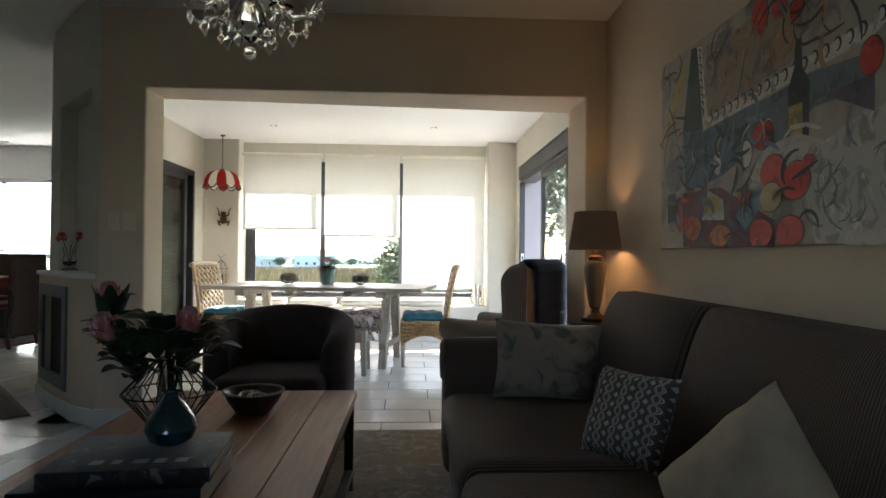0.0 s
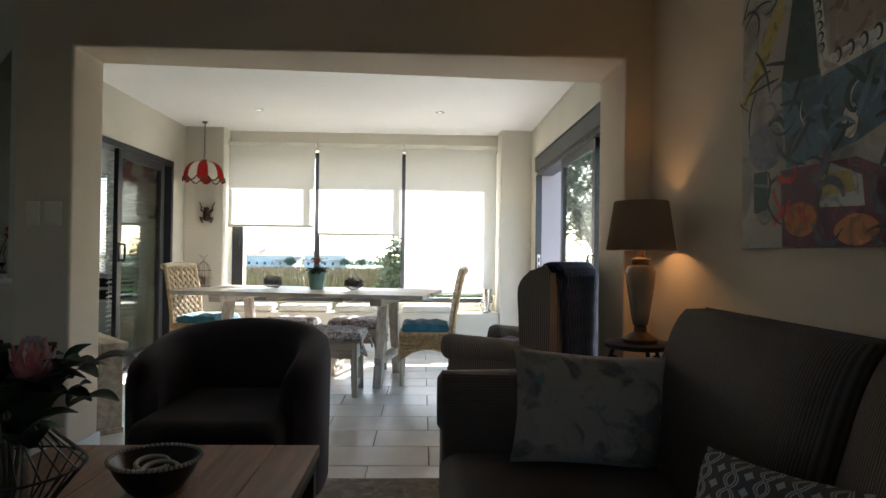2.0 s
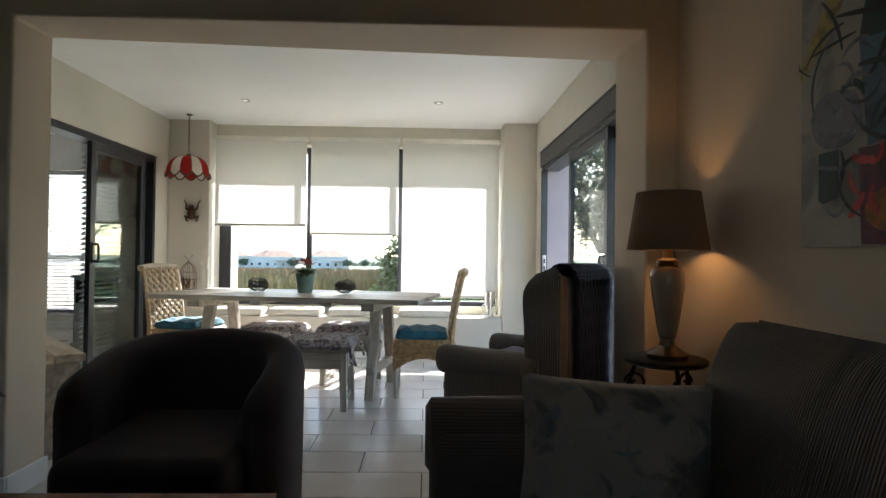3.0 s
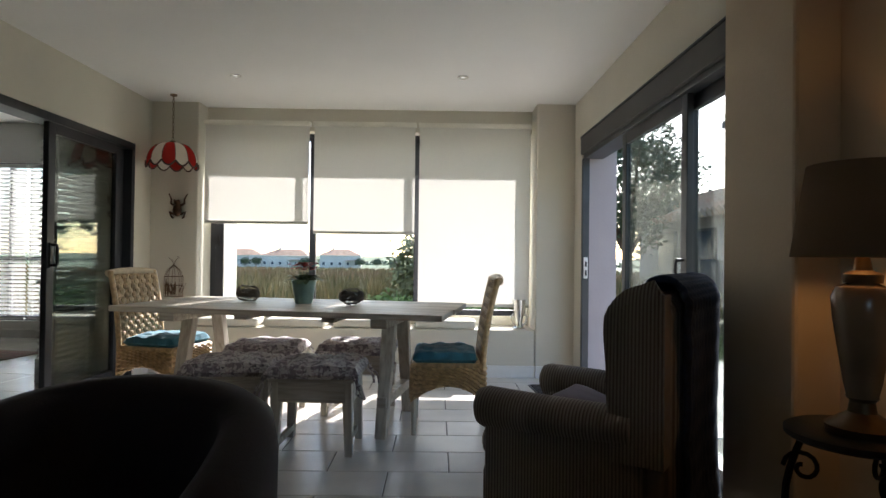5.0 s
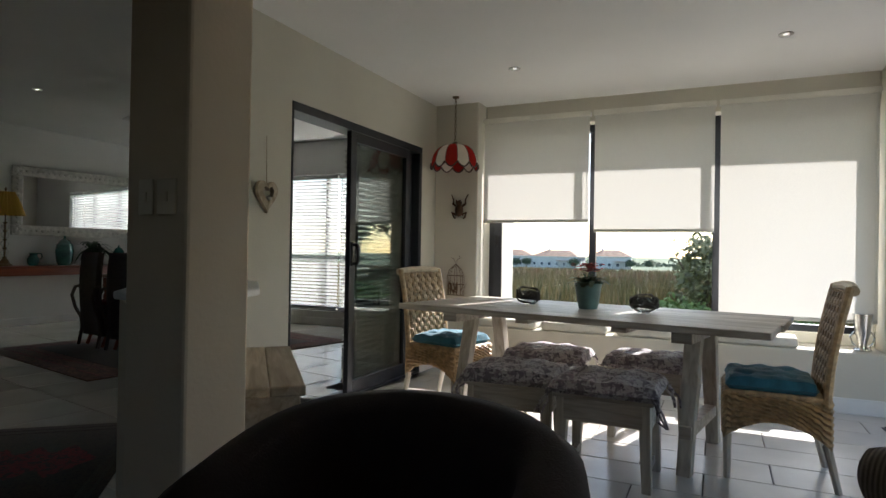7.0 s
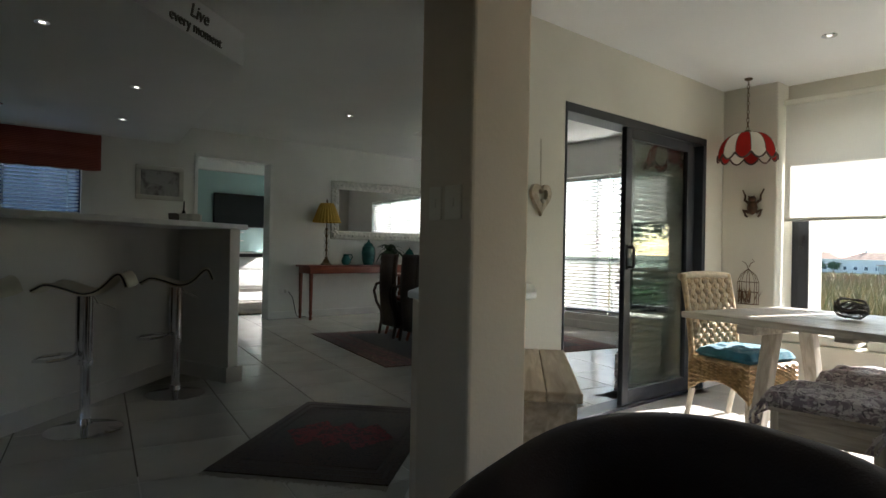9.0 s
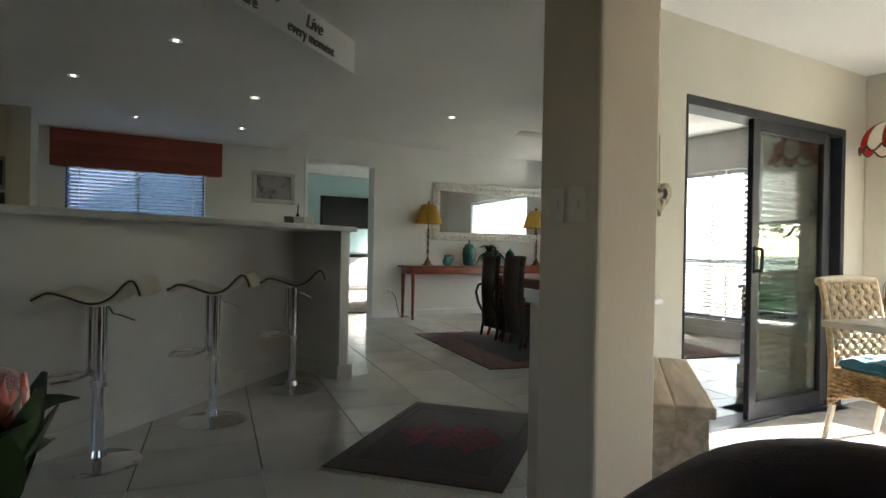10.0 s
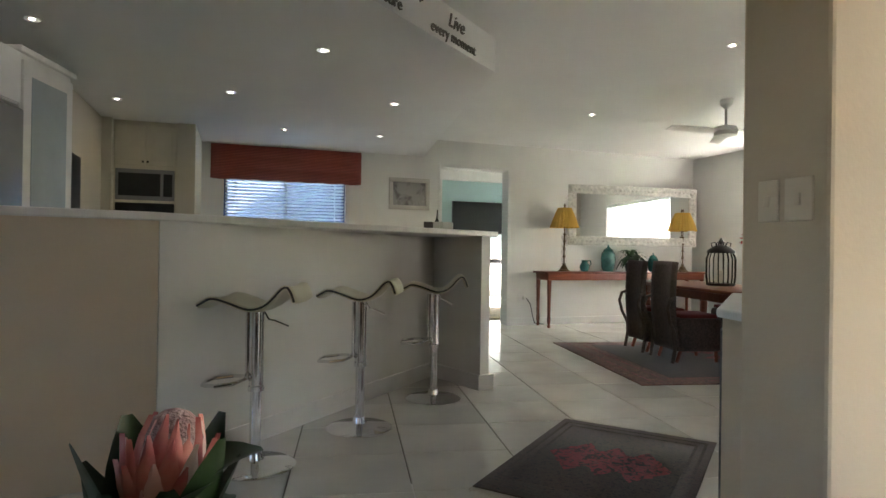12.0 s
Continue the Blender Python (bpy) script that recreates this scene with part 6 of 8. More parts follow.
for i in range(10):
    y, z = 1.45 - 0.42 * (i + 0.5) / 10, 1.68 + 0.22 * (i + 0.5) / 10
    stroke("dark", [(y + 0.014 * math.cos(a * 0.55), z + 0.019 * math.sin(a * 0.55)) for a in range(1, 10)], 0.0045)
for i in range(9):
    stroke("dark", [(2.40 + 0.012 * math.cos(a * 0.6) - 0.004 * i, 1.92 - 0.032 * i + 0.012 * math.sin(a * 0.6)) for a in range(1, 9)], 0.004)
stroke("white", [(1.83, 1.45), (1.79, 1.475), (1.72, 1.47), (1.64, 1.44)], 0.008)

# chandelier
th = thing("chandelier", "crystal chandelier with glass arms and hanging drops", "chandelier", pose(-0.05, 1.72, -0.03) @ Matrix.Diagonal((0.86, 0.86, 1, 1)))
M_CRYS = bpy.data.materials.new("crystal")
M_CRYS.use_nodes = True
q = M_CRYS.node_tree.nodes["Principled BSDF"]
q.inputs["Transmission Weight"].default_value, q.inputs["Roughness"].default_value, q.inputs["IOR"].default_value = 1.0, 0.0, 1.46
q.inputs["Base Color"].default_value = (0.97, 0.97, 0.96, 1)
b = lathe(bmesh.new(), [(0.0, 1.70), (0.03, 1.72), (0.05, 1.75), (0.03, 1.79), (0.02, 1.84), (0.06, 1.88), (0.075, 1.90), (0.03, 1.94), (0.022, 2.1), (0.03, 2.14), (0.012, 2.18), (0.01, 2.615)], 20)
part("column", b, M_CRYS, th)
b = lathe(bmesh.new(), [(0.05, LIVE_H), (0.05, LIVE_H - 0.02), (0.01, LIVE_H - 0.04)], 20)
part("ceiling_rose", b, M_CHROME, th)


def drop(b_, at, s):
    x, y, z = at
    v = [b_.verts.new((x, y, z)), b_.verts.new((x, y, z - 2.6 * s))]
    r_ = [b_.verts.new((x + s * math.cos(a), y + 0.35 * s * math.sin(a), z - 1.1 * s)) for a in [i * math.pi / 3 for i in range(6)]]
    for i in range(6):
        b_.faces.new((v[0], r_[i], r_[(i + 1) % 6]))
        b_.faces.new((v[1], r_[(i + 1) % 6], r_[i]))


rnd = random.Random(3)
for k in range(6):
    a = 2 * math.pi * k / 6 + 0.3
    c_, s_ = math.cos(a), math.sin(a)
    pts = [(r_ * c_, r_ * s_, z) for r_, z in ((0.03, 1.9), (0.08, 1.83), (0.14, 1.79), (0.20, 1.81), (0.235, 1.87))]
    arm = part("arm", tube(bmesh.new(), pts, 0.008, 8), M_CRYS, th)
    b = lathe(bmesh.new(), [(0.012, 0.0), (0.045, 0.012), (0.048, 0.02), (0.012, 0.012), (0.011, 0.09), (0.0, 0.09)], 16, (0.235 * c_, 0.235 * s_, 1.87))
    part("candle_cup", b, M_CRYS, arm)
    for r_, z, s in ((0.235, 1.865, 0.017), (0.14, 1.785, 0.02), (0.185, 1.80, 0.014)):
        b = bmesh.new()
        drop(b, (r_ * c_, r_ * s_, z - 0.03), s)
        for q in range(3):
            bmesh.ops.create_icosphere(b, subdivisions=1, radius=0.0055, matrix=Matrix.Translation((r_ * c_, r_ * s_, z - 0.004 - 0.011 * q)))
        part("drop", b, M_CRYS, arm)
    b = bmesh.new()
    a2 = 2 * math.pi * (k + 1) / 6 + 0.3
    for i in range(13):
        t = i / 12
        p = Vector((0.235 * c_, 0.235 * s_, 1.86)).lerp(Vector((0.235 * math.cos(a2), 0.235 * math.sin(a2), 1.86)), t)
        bmesh.ops.create_icosphere(b, subdivisions=1, radius=0.006, matrix=Matrix.Translation((p.x, p.y, p.z - 0.16 * t * (1 - t) * 2)))
    part("bead_swag", b, M_CRYS, th)
for k in range(10):
    a = 2 * math.pi * k / 10
    b = bmesh.new()
    drop(b, (0.06 * math.cos(a), 0.06 * math.sin(a), 1.74 + 0.02 * (k % 2)), 0.016)
    part("drop", b, M_CRYS, th)
b = bmesh.new()
bmesh.ops.create_icosphere(b, subdivisions=2, radius=0.022, matrix=Matrix.Translation((0, 0, 1.672)))
part("ball", b, M_CRYS, th, "clear crystal ball")

# light switches on the pillar
for x, lb in ((-1.405, 0), (-1.31, 1)):
    th = thing("light_switch", "cream plastic switch plate on the pillar", "light switch", pose(x, 3.732, 1.255), group="switches on the pillar")
    w = 0.033 if lb == 0 else 0.042
    part("plate", rbox(bmesh.new(), -w, -0.009, -0.058, w, 0.0, 0.058, 0.004), mat("switch_plastic", (0.80, 0.71, 0.57), 0.4, vary=0.05), th)
    part("rocker", rbox(bmesh.new(), -0.009, -0.014, -0.016, 0.009, -0.008, 0.016, 0.002), bpy.data.materials["switch_plastic"], th)

# ---- hall and kitchen things ----
# bar stools
M_SEATC = mat("ivory_vinyl", (0.66, 0.62, 0.46), 0.35, vary=0.06, scale=6)


def bar_stool(x, y, rz):
    th = thing("bar_stool", "chrome gas-lift bar stool with a curved ivory seat", "bar stool", pose(x, y, 0, 0, 0, rz), group="bar stools")
    b = lathe(bmesh.new(), [(0.20, 0), (0.205, 0.006), (0.19, 0.014), (0.08, 0.026), (0.045, 0.04), (0.036, 0.07), (0.0, 0.07)], 40)
    part("base_plate", b, M_CHROME, th, "round chrome base")
    b = lathe(bmesh.new(), [(0.028, 0.05), (0.028, 0.42), (0.0, 0.42)], 20)
    part("lower_tube", b, M_CHROME, th)
    b = lathe(bmesh.new(), [(0.034, 0.40), (0.036, 0.40), (0.036, 0.785), (0.034, 0.785)], 20)
    part("upper_tube", b, M_CHROME, th)
    b = lathe(bmesh.new(), [(0.04, 0.385), (0.04, 0.41), (0.036, 0.415)], 20)
    part("collar", b, M_CHROME, th)
    pts = [(-0.03, 0, 0.53), (-0.05, 0.0, 0.45), (-0.06, -0.0, 0.44), (-0.09, -0.10, 0.435), (-0.16, -0.125, 0.43), (-0.24, -0.08, 0.425), (-0.255, 0, 0.425), (-0.24, 0.08, 0.425), (-0.16, 0.125, 0.43), (-0.09, 0.10, 0.435), (-0.06, 0.0, 0.44)]
    part("foot_ring", tube(bmesh.new(), pts, 0.010, 8), M_CHROME, th)
    part("bracket", tube(bmesh.new(), [(-0.045, 0, 0.44), (-0.045, 0, 0.785)], 0.012, 8), M_CHROME, th)
    part("lever", tube(bmesh.new(), [(0.03, 0.02, 0.785), (0.05, 0.04, 0.74), (0.07, 0.06, 0.735), (0.13, 0.11, 0.70)], 0.005, 6), M_CHROME, th)

    def wave(u):
        # profile across the seat: high lip, dip, rise to a rolled back
        x_ = -0.235 + 0.47 * u
        z = 0.838 - 0.040 * math.exp(-((u - 0.55) / 0.20) ** 2) + 0.072 * math.exp(-((u - 0.91) / 0.13) ** 2) - 0.026 * max(0, 0.12 - u) / 0.12 + 0.010 * math.exp(-((u - 0.16) / 0.12) ** 2)
        return x_, z - 0.045 * (max(0, u - 0.92) / 0.08) ** 2
    b = bmesh.new()
    sheet(b, 30, 10, lambda u, v: Vector((wave(u)[0], -0.17 + 0.34 * v, wave(u)[1] + 0.012 * (2 * v - 1) ** 2)))
    o = part("seat", b, M_SEATC, th, "ivory moulded seat shell", 60)
    md = o.modifiers.new("thick", "SOLIDIFY")
    md.thickness, md.offset = 0.022, 0
    for s in (-0.173, 0.173):
        b = tube(bmesh.new(), [(wave(i / 30)[0], s, wave(i / 30)[1] + 0.012) for i in range(31)], 0.0055, 8)
        part("edge_trim", b, mat("chrome_trim", (0.10, 0.10, 0.10), 0.2, metal=1) if "chrome_trim" not in bpy.data.materials else bpy.data.materials["chrome_trim"], o, "chrome edge strip")


bar_stool(-3.30, 2.43, 70)
bar_stool(-3.80, 3.06, 68)
bar_stool(-4.38, 3.73, 72)

# kilim near the pillar
def kilim(name, label, m, sx, sy, field, border, med, fringe=True):
    th = thing(name, label, "rug", m)
    part("border", rbox(bmesh.new(), -sx / 2, -sy / 2, 0, sx / 2, sy / 2, 0.008, 0.003), border, th)
    b = bmesh.new()
    for k in (0.80, 0.90):
        for s in (-1, 1):
            box(b, -sx / 2 * k, s * sy / 2 * k - 0.008, 0.008, sx / 2 * k, s * sy / 2 * k + 0.008, 0.0086)
            box(b, s * sx / 2 * k - 0.008, -sy / 2 * k, 0.008, s * sx / 2 * k + 0.008, sy / 2 * k, 0.0085)
    part("stripe", b, field if fringe else med, th)
    part("field", rbox(bmesh.new(), -sx / 2 * 0.78, -sy / 2 * 0.74, 0.007, sx / 2 * 0.78, sy / 2 * 0.74, 0.0092, 0.0005), field, th)
    for n_, k in enumerate((-0.28, 0.28, 0.0)):
        b = bmesh.new()
        rr = [0.13 * (1 + 0.16 * math.cos(i * math.pi / 3) + 0.10 * math.cos(i * math.pi / 1.5)) for i in range(24)]
        b.faces.new([b.verts.new((sx * 0.62 * k + rr[i] * math.cos(i * math.pi / 12), rr[i] * 1.5 * math.sin(i * math.pi / 12), 0.0096 + 0.0007 * n_)) for i in range(24)])
        part("medallion", b, med, th)
    if fringe:
        b = bmesh.new()
        r_ = random.Random(2)
        for s in (-1, 1):
            for i in range(70):
                x = -sx / 2 + sx * i / 69
                box(b, x - 0.003, s * sy / 2, 0, x + 0.003, s * (sy / 2 + r_.uniform(0.03, 0.06)), 0.003)
        tagged(part("fringe", b, mat("fringe_cotton", (0.5, 0.46, 0.38), 0.9), th), kind="stuff")
    return th


M_KF = patterned("dark_wool", (0.085, 0.060, 0.045), [((0.075, 0.045, 0.038), 0.52), ((0.030, 0.027, 0.027), 0.56), ((0.10, 0.075, 0.055), 0.66)], 40, 0.95)
M_KB = patterned("border_wool", (0.095, 0.068, 0.052), [((0.085, 0.045, 0.038), 0.53), ((0.03, 0.028, 0.028), 0.58), ((0.13, 0.10, 0.075), 0.66)], 45, 0.95)
M_KM = patterned("red_wool", (0.27, 0.022, 0.028), [((0.07, 0.022, 0.02), 0.5), ((0.11, 0.07, 0.055), 0.64)], 30, 0.95)
ra = math.degrees(math.atan2(4.51 - 3.5, -3.66 + 2.777))
kilim("kilim_rug", "dark red and charcoal oriental rug with pale fringe", pose(-2.83, 4.20, 0, 0, 0, ra + 90), 0.92, 1.34, M_KF, M_KB, M_KM)
M_KB2 = patterned("brown_border_wool", (0.13, 0.06, 0.04), [((0.22, 0.10, 0.06), 0.5), ((0.05, 0.025, 0.02), 0.57), ((0.3, 0.2, 0.13), 0.66)], 22, 0.95)
kilim("persian_rug", "dark brown and red patterned carpet under the dining set", pose(-5.2, 7.25, 0, 0, 0, -11), 2.35, 3.0, M_KF, M_KB2, M_KM, False)

# mahogany table with dark chairs
HT = pose(-5.40, 7.35, 0.009, 0, 0, -13)
th = thing("mahogany_table", "polished mahogany dining table with turned legs", "dining table", HT)
b = rbox(bmesh.new(), -1.05, -0.48, 0.725, 1.05, 0.48, 0.76, 0.012)
part("tabletop", b, M_MAHOG, th)
bars("apron", [(-0.94, -0.40, 0.63, 0.94, -0.37, 0.725), (-0.94, 0.37, 0.63, 0.94, 0.40, 0.725), (-0.97, -0.37, 0.63, -0.94, 0.37, 0.725), (0.94, -0.37, 0.63, 0.97, 0.37, 0.725)], th, M_MAHOG)
for x in (-0.93, 0.93):
    for y in (-0.37, 0.37):
        b = lathe(bmesh.new(), [(0.022, 0), (0.03, 0.03), (0.022, 0.06), (0.034, 0.3), (0.045, 0.5), (0.03, 0.54), (0.048, 0.58), (0.05, 0.725)], 14, (x, y, 0))
        part("leg", b, M_MAHOG, th)
M_CHAIRD = mat("dark_woven", (0.075, 0.048, 0.037), 0.7, vary=0.4, scale=50, bump=0.6, bscale=150)


def dark_chair(x, y, rz, label="dark brown woven high-backed dining chair with curved legs"):
    """Faces +y in its own axes."""
    th_ = thing("dining_chair", label, "chair", pose(x, y, 0.009, 0, 0, rz), group="chairs round the mahogany table")
    b_ = bmesh.new()
    def bk(u, v):
        z = 0.12 + 0.905 * v
        return Vector((-0.225 + 0.45 * u * (1 if v > 0.2 else 1), -0.24 - 0.05 * math.sin(v * 2.6) + 0.03 * math.sin(math.pi * u), z))
    sheet(b_, 8, 18, bk)
    o = part("backrest", b_, M_CHAIRD, th_, "", 60)
    md = o.modifiers.new("thick", "SOLIDIFY")
    md.thickness, md.offset = 0.05, 0
    part("seat", rbox(bmesh.new(), -0.235, -0.24, 0.11, 0.235, 0.24, 0.45, 0.04), M_CHAIRD, th_)
    part("seat_pad", rbox(bmesh.new(), -0.21, -0.20, 0.45, 0.21, 0.21, 0.49, 0.018), mat("red_pad", (0.16, 0.03, 0.025), 0.8) if "red_pad" not in bpy.data.materials else bpy.data.materials["red_pad"], th_, "dark red seat pad")
    for sx in (-1, 1):
        for sy, d in ((-1, -0.05), (1, 0.02)):
            part("leg", tube(bmesh.new(), [(sx * 0.19, sy * 0.18 + d, 0.0), (sx * 0.195, sy * 0.19, 0.12), (sx * 0.19, sy * 0.17, 0.26)], [0.018, 0.02, 0.026], 8), M_MAHOG, th_)
        part("scroll_arm", tube(bmesh.new(), [(sx * 0.235, -0.28, 0.66), (sx * 0.255, -0.34, 0.64), (sx * 0.26, -0.37, 0.55), (sx * 0.25, -0.34, 0.42), (sx * 0.24, -0.28, 0.3), (sx * 0.24, -0.27, 0.18), (sx * 0.24, -0.30, 0.0)], 0.018, 8), M_CHAIRD, th_)


dark_chair(-5.87, 6.95, -13)
dark_chair(-5.25, 6.83, -12)
dark_chair(-5.82, 8.08, 167, "dark slatted dining chair at the far side of the table")
dark_chair(-5.07, 7.91, 166, "dark slatted dining chair at the far side of the table")
dark_chair(-4.14, 6.95, 77, "dark woven dining chair with a red pad at the table end")
# lantern
th = thing("lantern", "black birdcage lantern with a white candle on the table", "lantern", HT @ pose(-0.006, 0.038, 0.76))
b = lathe(bmesh.new(), [(0.13, 0), (0.15, 0.01), (0.15, 0.025), (0.11, 0.035), (0.0, 0.035)], 24)
part("base", b, M_STEEL, th)
for k in range(18):
    a = 2 * math.pi * k / 18
    b = tube(bmesh.new(), [(0.14 * math.cos(a), 0.14 * math.sin(a), 0.02), (0.15 * math.cos(a), 0.15 * math.sin(a), 0.1), (0.15 * math.cos(a), 0.15 * math.sin(a), 0.30), (0.12 * math.cos(a), 0.12 * math.sin(a), 0.38)], 0.006, 5)
    part("bar", b, M_STEEL, th)
b = lathe(bmesh.new(), [(0.15, 0.36), (0.14, 0.39), (0.09, 0.43), (0.05, 0.45), (0.02, 0.46), (0.03, 0.49), (0.012, 0.52), (0.0, 0.54)], 24)
part("dome", b, M_STEEL, th)
for k in range(6):
    a = 2 * math.pi * k / 6
    part("crest", tube(bmesh.new(), [(0.09 * math.cos(a), 0.09 * math.sin(a), 0.43), (0.1 * math.cos(a), 0.1 * math.sin(a), 0.47), (0.06 * math.cos(a), 0.06 * math.sin(a), 0.48), (0.05 * math.cos(a), 0.05 * math.sin(a), 0.45)], 0.006, 5), M_STEEL, th)
part("candle", lathe(bmesh.new(), [(0.035, 0.035), (0.035, 0.17), (0.0, 0.17)], 16), mat("wax", (0.75, 0.72, 0.62), 0.5), th, "white pillar candle")

# console table against the west wall
th = thing("console_table", "long mahogany console table with slender legs", "console table", pose(XB + 0.02, 8.05, 0))
part("tabletop", rbox(bmesh.new(), 0, -1.46, 0.80, 0.44, 1.46, 0.83, 0.008), M_MAHOG, th)
part("apron", rbox(bmesh.new(), 0.03, -1.42, 0.70, 0.41, 1.42, 0.80, 0.006), M_MAHOG, th)
for x in (0.05, 0.39):
    for y in (-1.39, 1.39):
        part("leg", lathe(bmesh.new(), [(0.018, 0), (0.026, 0.02), (0.018, 0.05), (0.028, 0.12), (0.022, 0.16), (0.032, 0.68), (0.034, 0.70)], 12, (x, y, 0)), M_MAHOG, th)
M_PLEAT = fabric_thin("mustard_silk", (0.66, 0.42, 0.10), 0.35)


def buffet_lamp(y, label):
    th_ = thing("table_lamp", label, "table lamp", pose(XB + 0.24, y, 0.83), group="console lamps")
    part("foot", lathe(bmesh.new(), [(0.085, 0), (0.085, 0.02), (0.06, 0.03), (0.045, 0.07), (0.02, 0.10), (0.03, 0.12)], 16), bpy.data.materials["aged_brass"], th_)
    z = 0.13
    for k in range(4):
        part("glass_ball", lathe(bmesh.new(), [(0.014, z), (0.038, z + 0.018), (0.045, z + 0.045), (0.038, z + 0.072), (0.014, z + 0.09)], 16), M_CRYS, th_)
        part("ring", lathe(bmesh.new(), [(0.022, z + 0.09), (0.026, z + 0.1), (0.022, z + 0.11)], 12), bpy.data.materials["aged_brass"], th_)
        z += 0.11
    part("stem", tube(bmesh.new(), [(0, 0, 0.1), (0, 0, 0.98)], 0.008, 8), bpy.data.materials["aged_brass"], th_)
    b_ = bmesh.new()
    lathe(b_, [(0.215, 0.66), (0.18, 0.76), (0.14, 0.87), (0.10, 0.96)], 72, wave=lambda a, z_: 1 + 0.05 * math.sin(a * 24))
    for f in [f for f in b_.faces if len(f.verts) > 4]:
        b_.faces.remove(f)
    part("shade", b_, M_PLEAT, th_, "pleated mustard silk shade", 60)
    part("finial", lathe(bmesh.new(), [(0.0, 0.97), (0.012, 0.985), (0.015, 1.0), (0.0, 1.03)], 10), bpy.data.materials["aged_brass"], th_)


buffet_lamp(7.00, "glass-ball lamp with a mustard pleated shade")
buffet_lamp(9.20, "glass-ball lamp with a mustard pleated shade beside the mirror")
M_TURQ = mat("turquoise_glaze", (0.055, 0.19, 0.18), 0.2, vary=0.35, scale=10, coat=0.4)
th = thing("jug", "small turquoise glazed jug on the console", "jug", pose(XB + 0.24, 7.36, 0.83))
part("body", lathe(bmesh.new(), [(0.05, 0), (0.075, 0.04), (0.075, 0.09), (0.045, 0.14), (0.05, 0.17), (0.044, 0.17), (0.0, 0.1)], 20), M_TURQ, th)
part("handle", tube(bmesh.new(), [(0, 0.05, 0.16), (0, 0.10, 0.16), (0, 0.115, 0.12), (0, 0.07, 0.06)], 0.009, 8), M_TURQ, th)


def jar(y, s, label):
    th_ = thing("ginger_jar", label, "jar", pose(XB + 0.24, y, 0.83), group="turquoise jars")
    part("body", lathe(bmesh.new(), [(0.075 * s, 0), (0.10 * s, 0.05 * s), (0.115 * s, 0.2 * s), (0.10 * s, 0.29 * s), (0.07 * s, 0.32 * s), (0.0, 0.32 * s)], 24), M_TURQ, th_)
    part("lid", lathe(bmesh.new(), [(0.078 * s, 0.32 * s), (0.07 * s, 0.34 * s), (0.03 * s, 0.365 * s), (0.012 * s, 0.38 * s), (0.018 * s, 0.40 * s), (0.0, 0.42 * s)], 24), M_TURQ, th_)


jar(7.78, 1.0, "tall turquoise lidded jar on the console")
jar(8.62, 0.72, "small turquoise lidded jar on the console")
th = thing("potted_plant", "leafy dark green houseplant on the console", "plant", pose(XB + 0.26, 8.18, 0.83))
part("pot", lathe(bmesh.new(), [(0.07, 0), (0.10, 0.14), (0.092, 0.14), (0.0, 0.12)], 20), mat("dark_pot", (0.05, 0.05, 0.05), 0.4), th)
rnd = random.Random(8)
b = bmesh.new()
for i in range(46):
    a, r_ = rnd.uniform(0, 6.28), rnd.uniform(0.12, 0.34)
    leafblade(b, (0, 0, 0.13), (min(0.5, r_ * math.cos(a) * 0.7), r_ * math.sin(a), rnd.uniform(0.16, 0.44)), rnd.uniform(0.022, 0.036), 0.14, 7)
part("leaves", b, M_LEAF, th)
# mirror
th = thing("mirror", "large mirror in an ornate white carved frame", "mirror", pose(XB + 0.115, 8.32, 1.71, 0, 0, -5.6))
HW, HH = 1.14, 0.475
part("glass", box(bmesh.new(), 0.012, -HW + 0.13, -HH + 0.13, 0.018, HW - 0.13, HH - 0.13), mat("silvered_glass", (0.82, 0.84, 0.84), 0.015, metal=1.0, vary=0), th, "clear mirror glass", 0)
M_CARVE = mat("carved_white", (0.68, 0.66, 0.60), 0.55, vary=0.2, scale=18, bump=0.8, bscale=45)
for r in ((-HW, -HH, HW, -HH + 0.14), (-HW, HH - 0.14, HW, HH), (-HW, -HH + 0.14, -HW + 0.14, HH - 0.14), (HW - 0.14, -HH + 0.14, HW, HH - 0.14)):
    part("frame_rail", rbox(bmesh.new(), 0.003, r[0], r[1], 0.045, r[2], r[3], 0.018), M_CARVE, th)
    b = bmesh.new()
    lx, lz = r[2] - r[0], r[3] - r[1]
    nn = int(max(lx, lz) / 0.07)
    for k in range(nn):
        t = (k + 0.5) / nn
        y = r[0] + lx * (t if lx > lz else 0.5)
        z = r[1] + lz * (0.5 if lx > lz else t)
        bmesh.ops.create_icosphere(b, subdivisions=1, radius=0.022 + 0.006 * math.sin(k * 1.7), matrix=Matrix.Translation((0.045, y, z)))
    tagged(part("carving", b, M_CARVE, th), kind="stuff")
for sy in (-1, 1):
    for sz in (-1, 1):
        b = bmesh.new()
        for k in range(5):
            bmesh.ops.create_icosphere(b, subdivisions=1, radius=0.035, matrix=Matrix.Translation((0.045, sy * (HW - 0.05 - 0.03 * (k % 3)), sz * (HH - 0.05 - 0.035 * (k // 2)))))
        part("corner_rosette", b, M_CARVE, th)
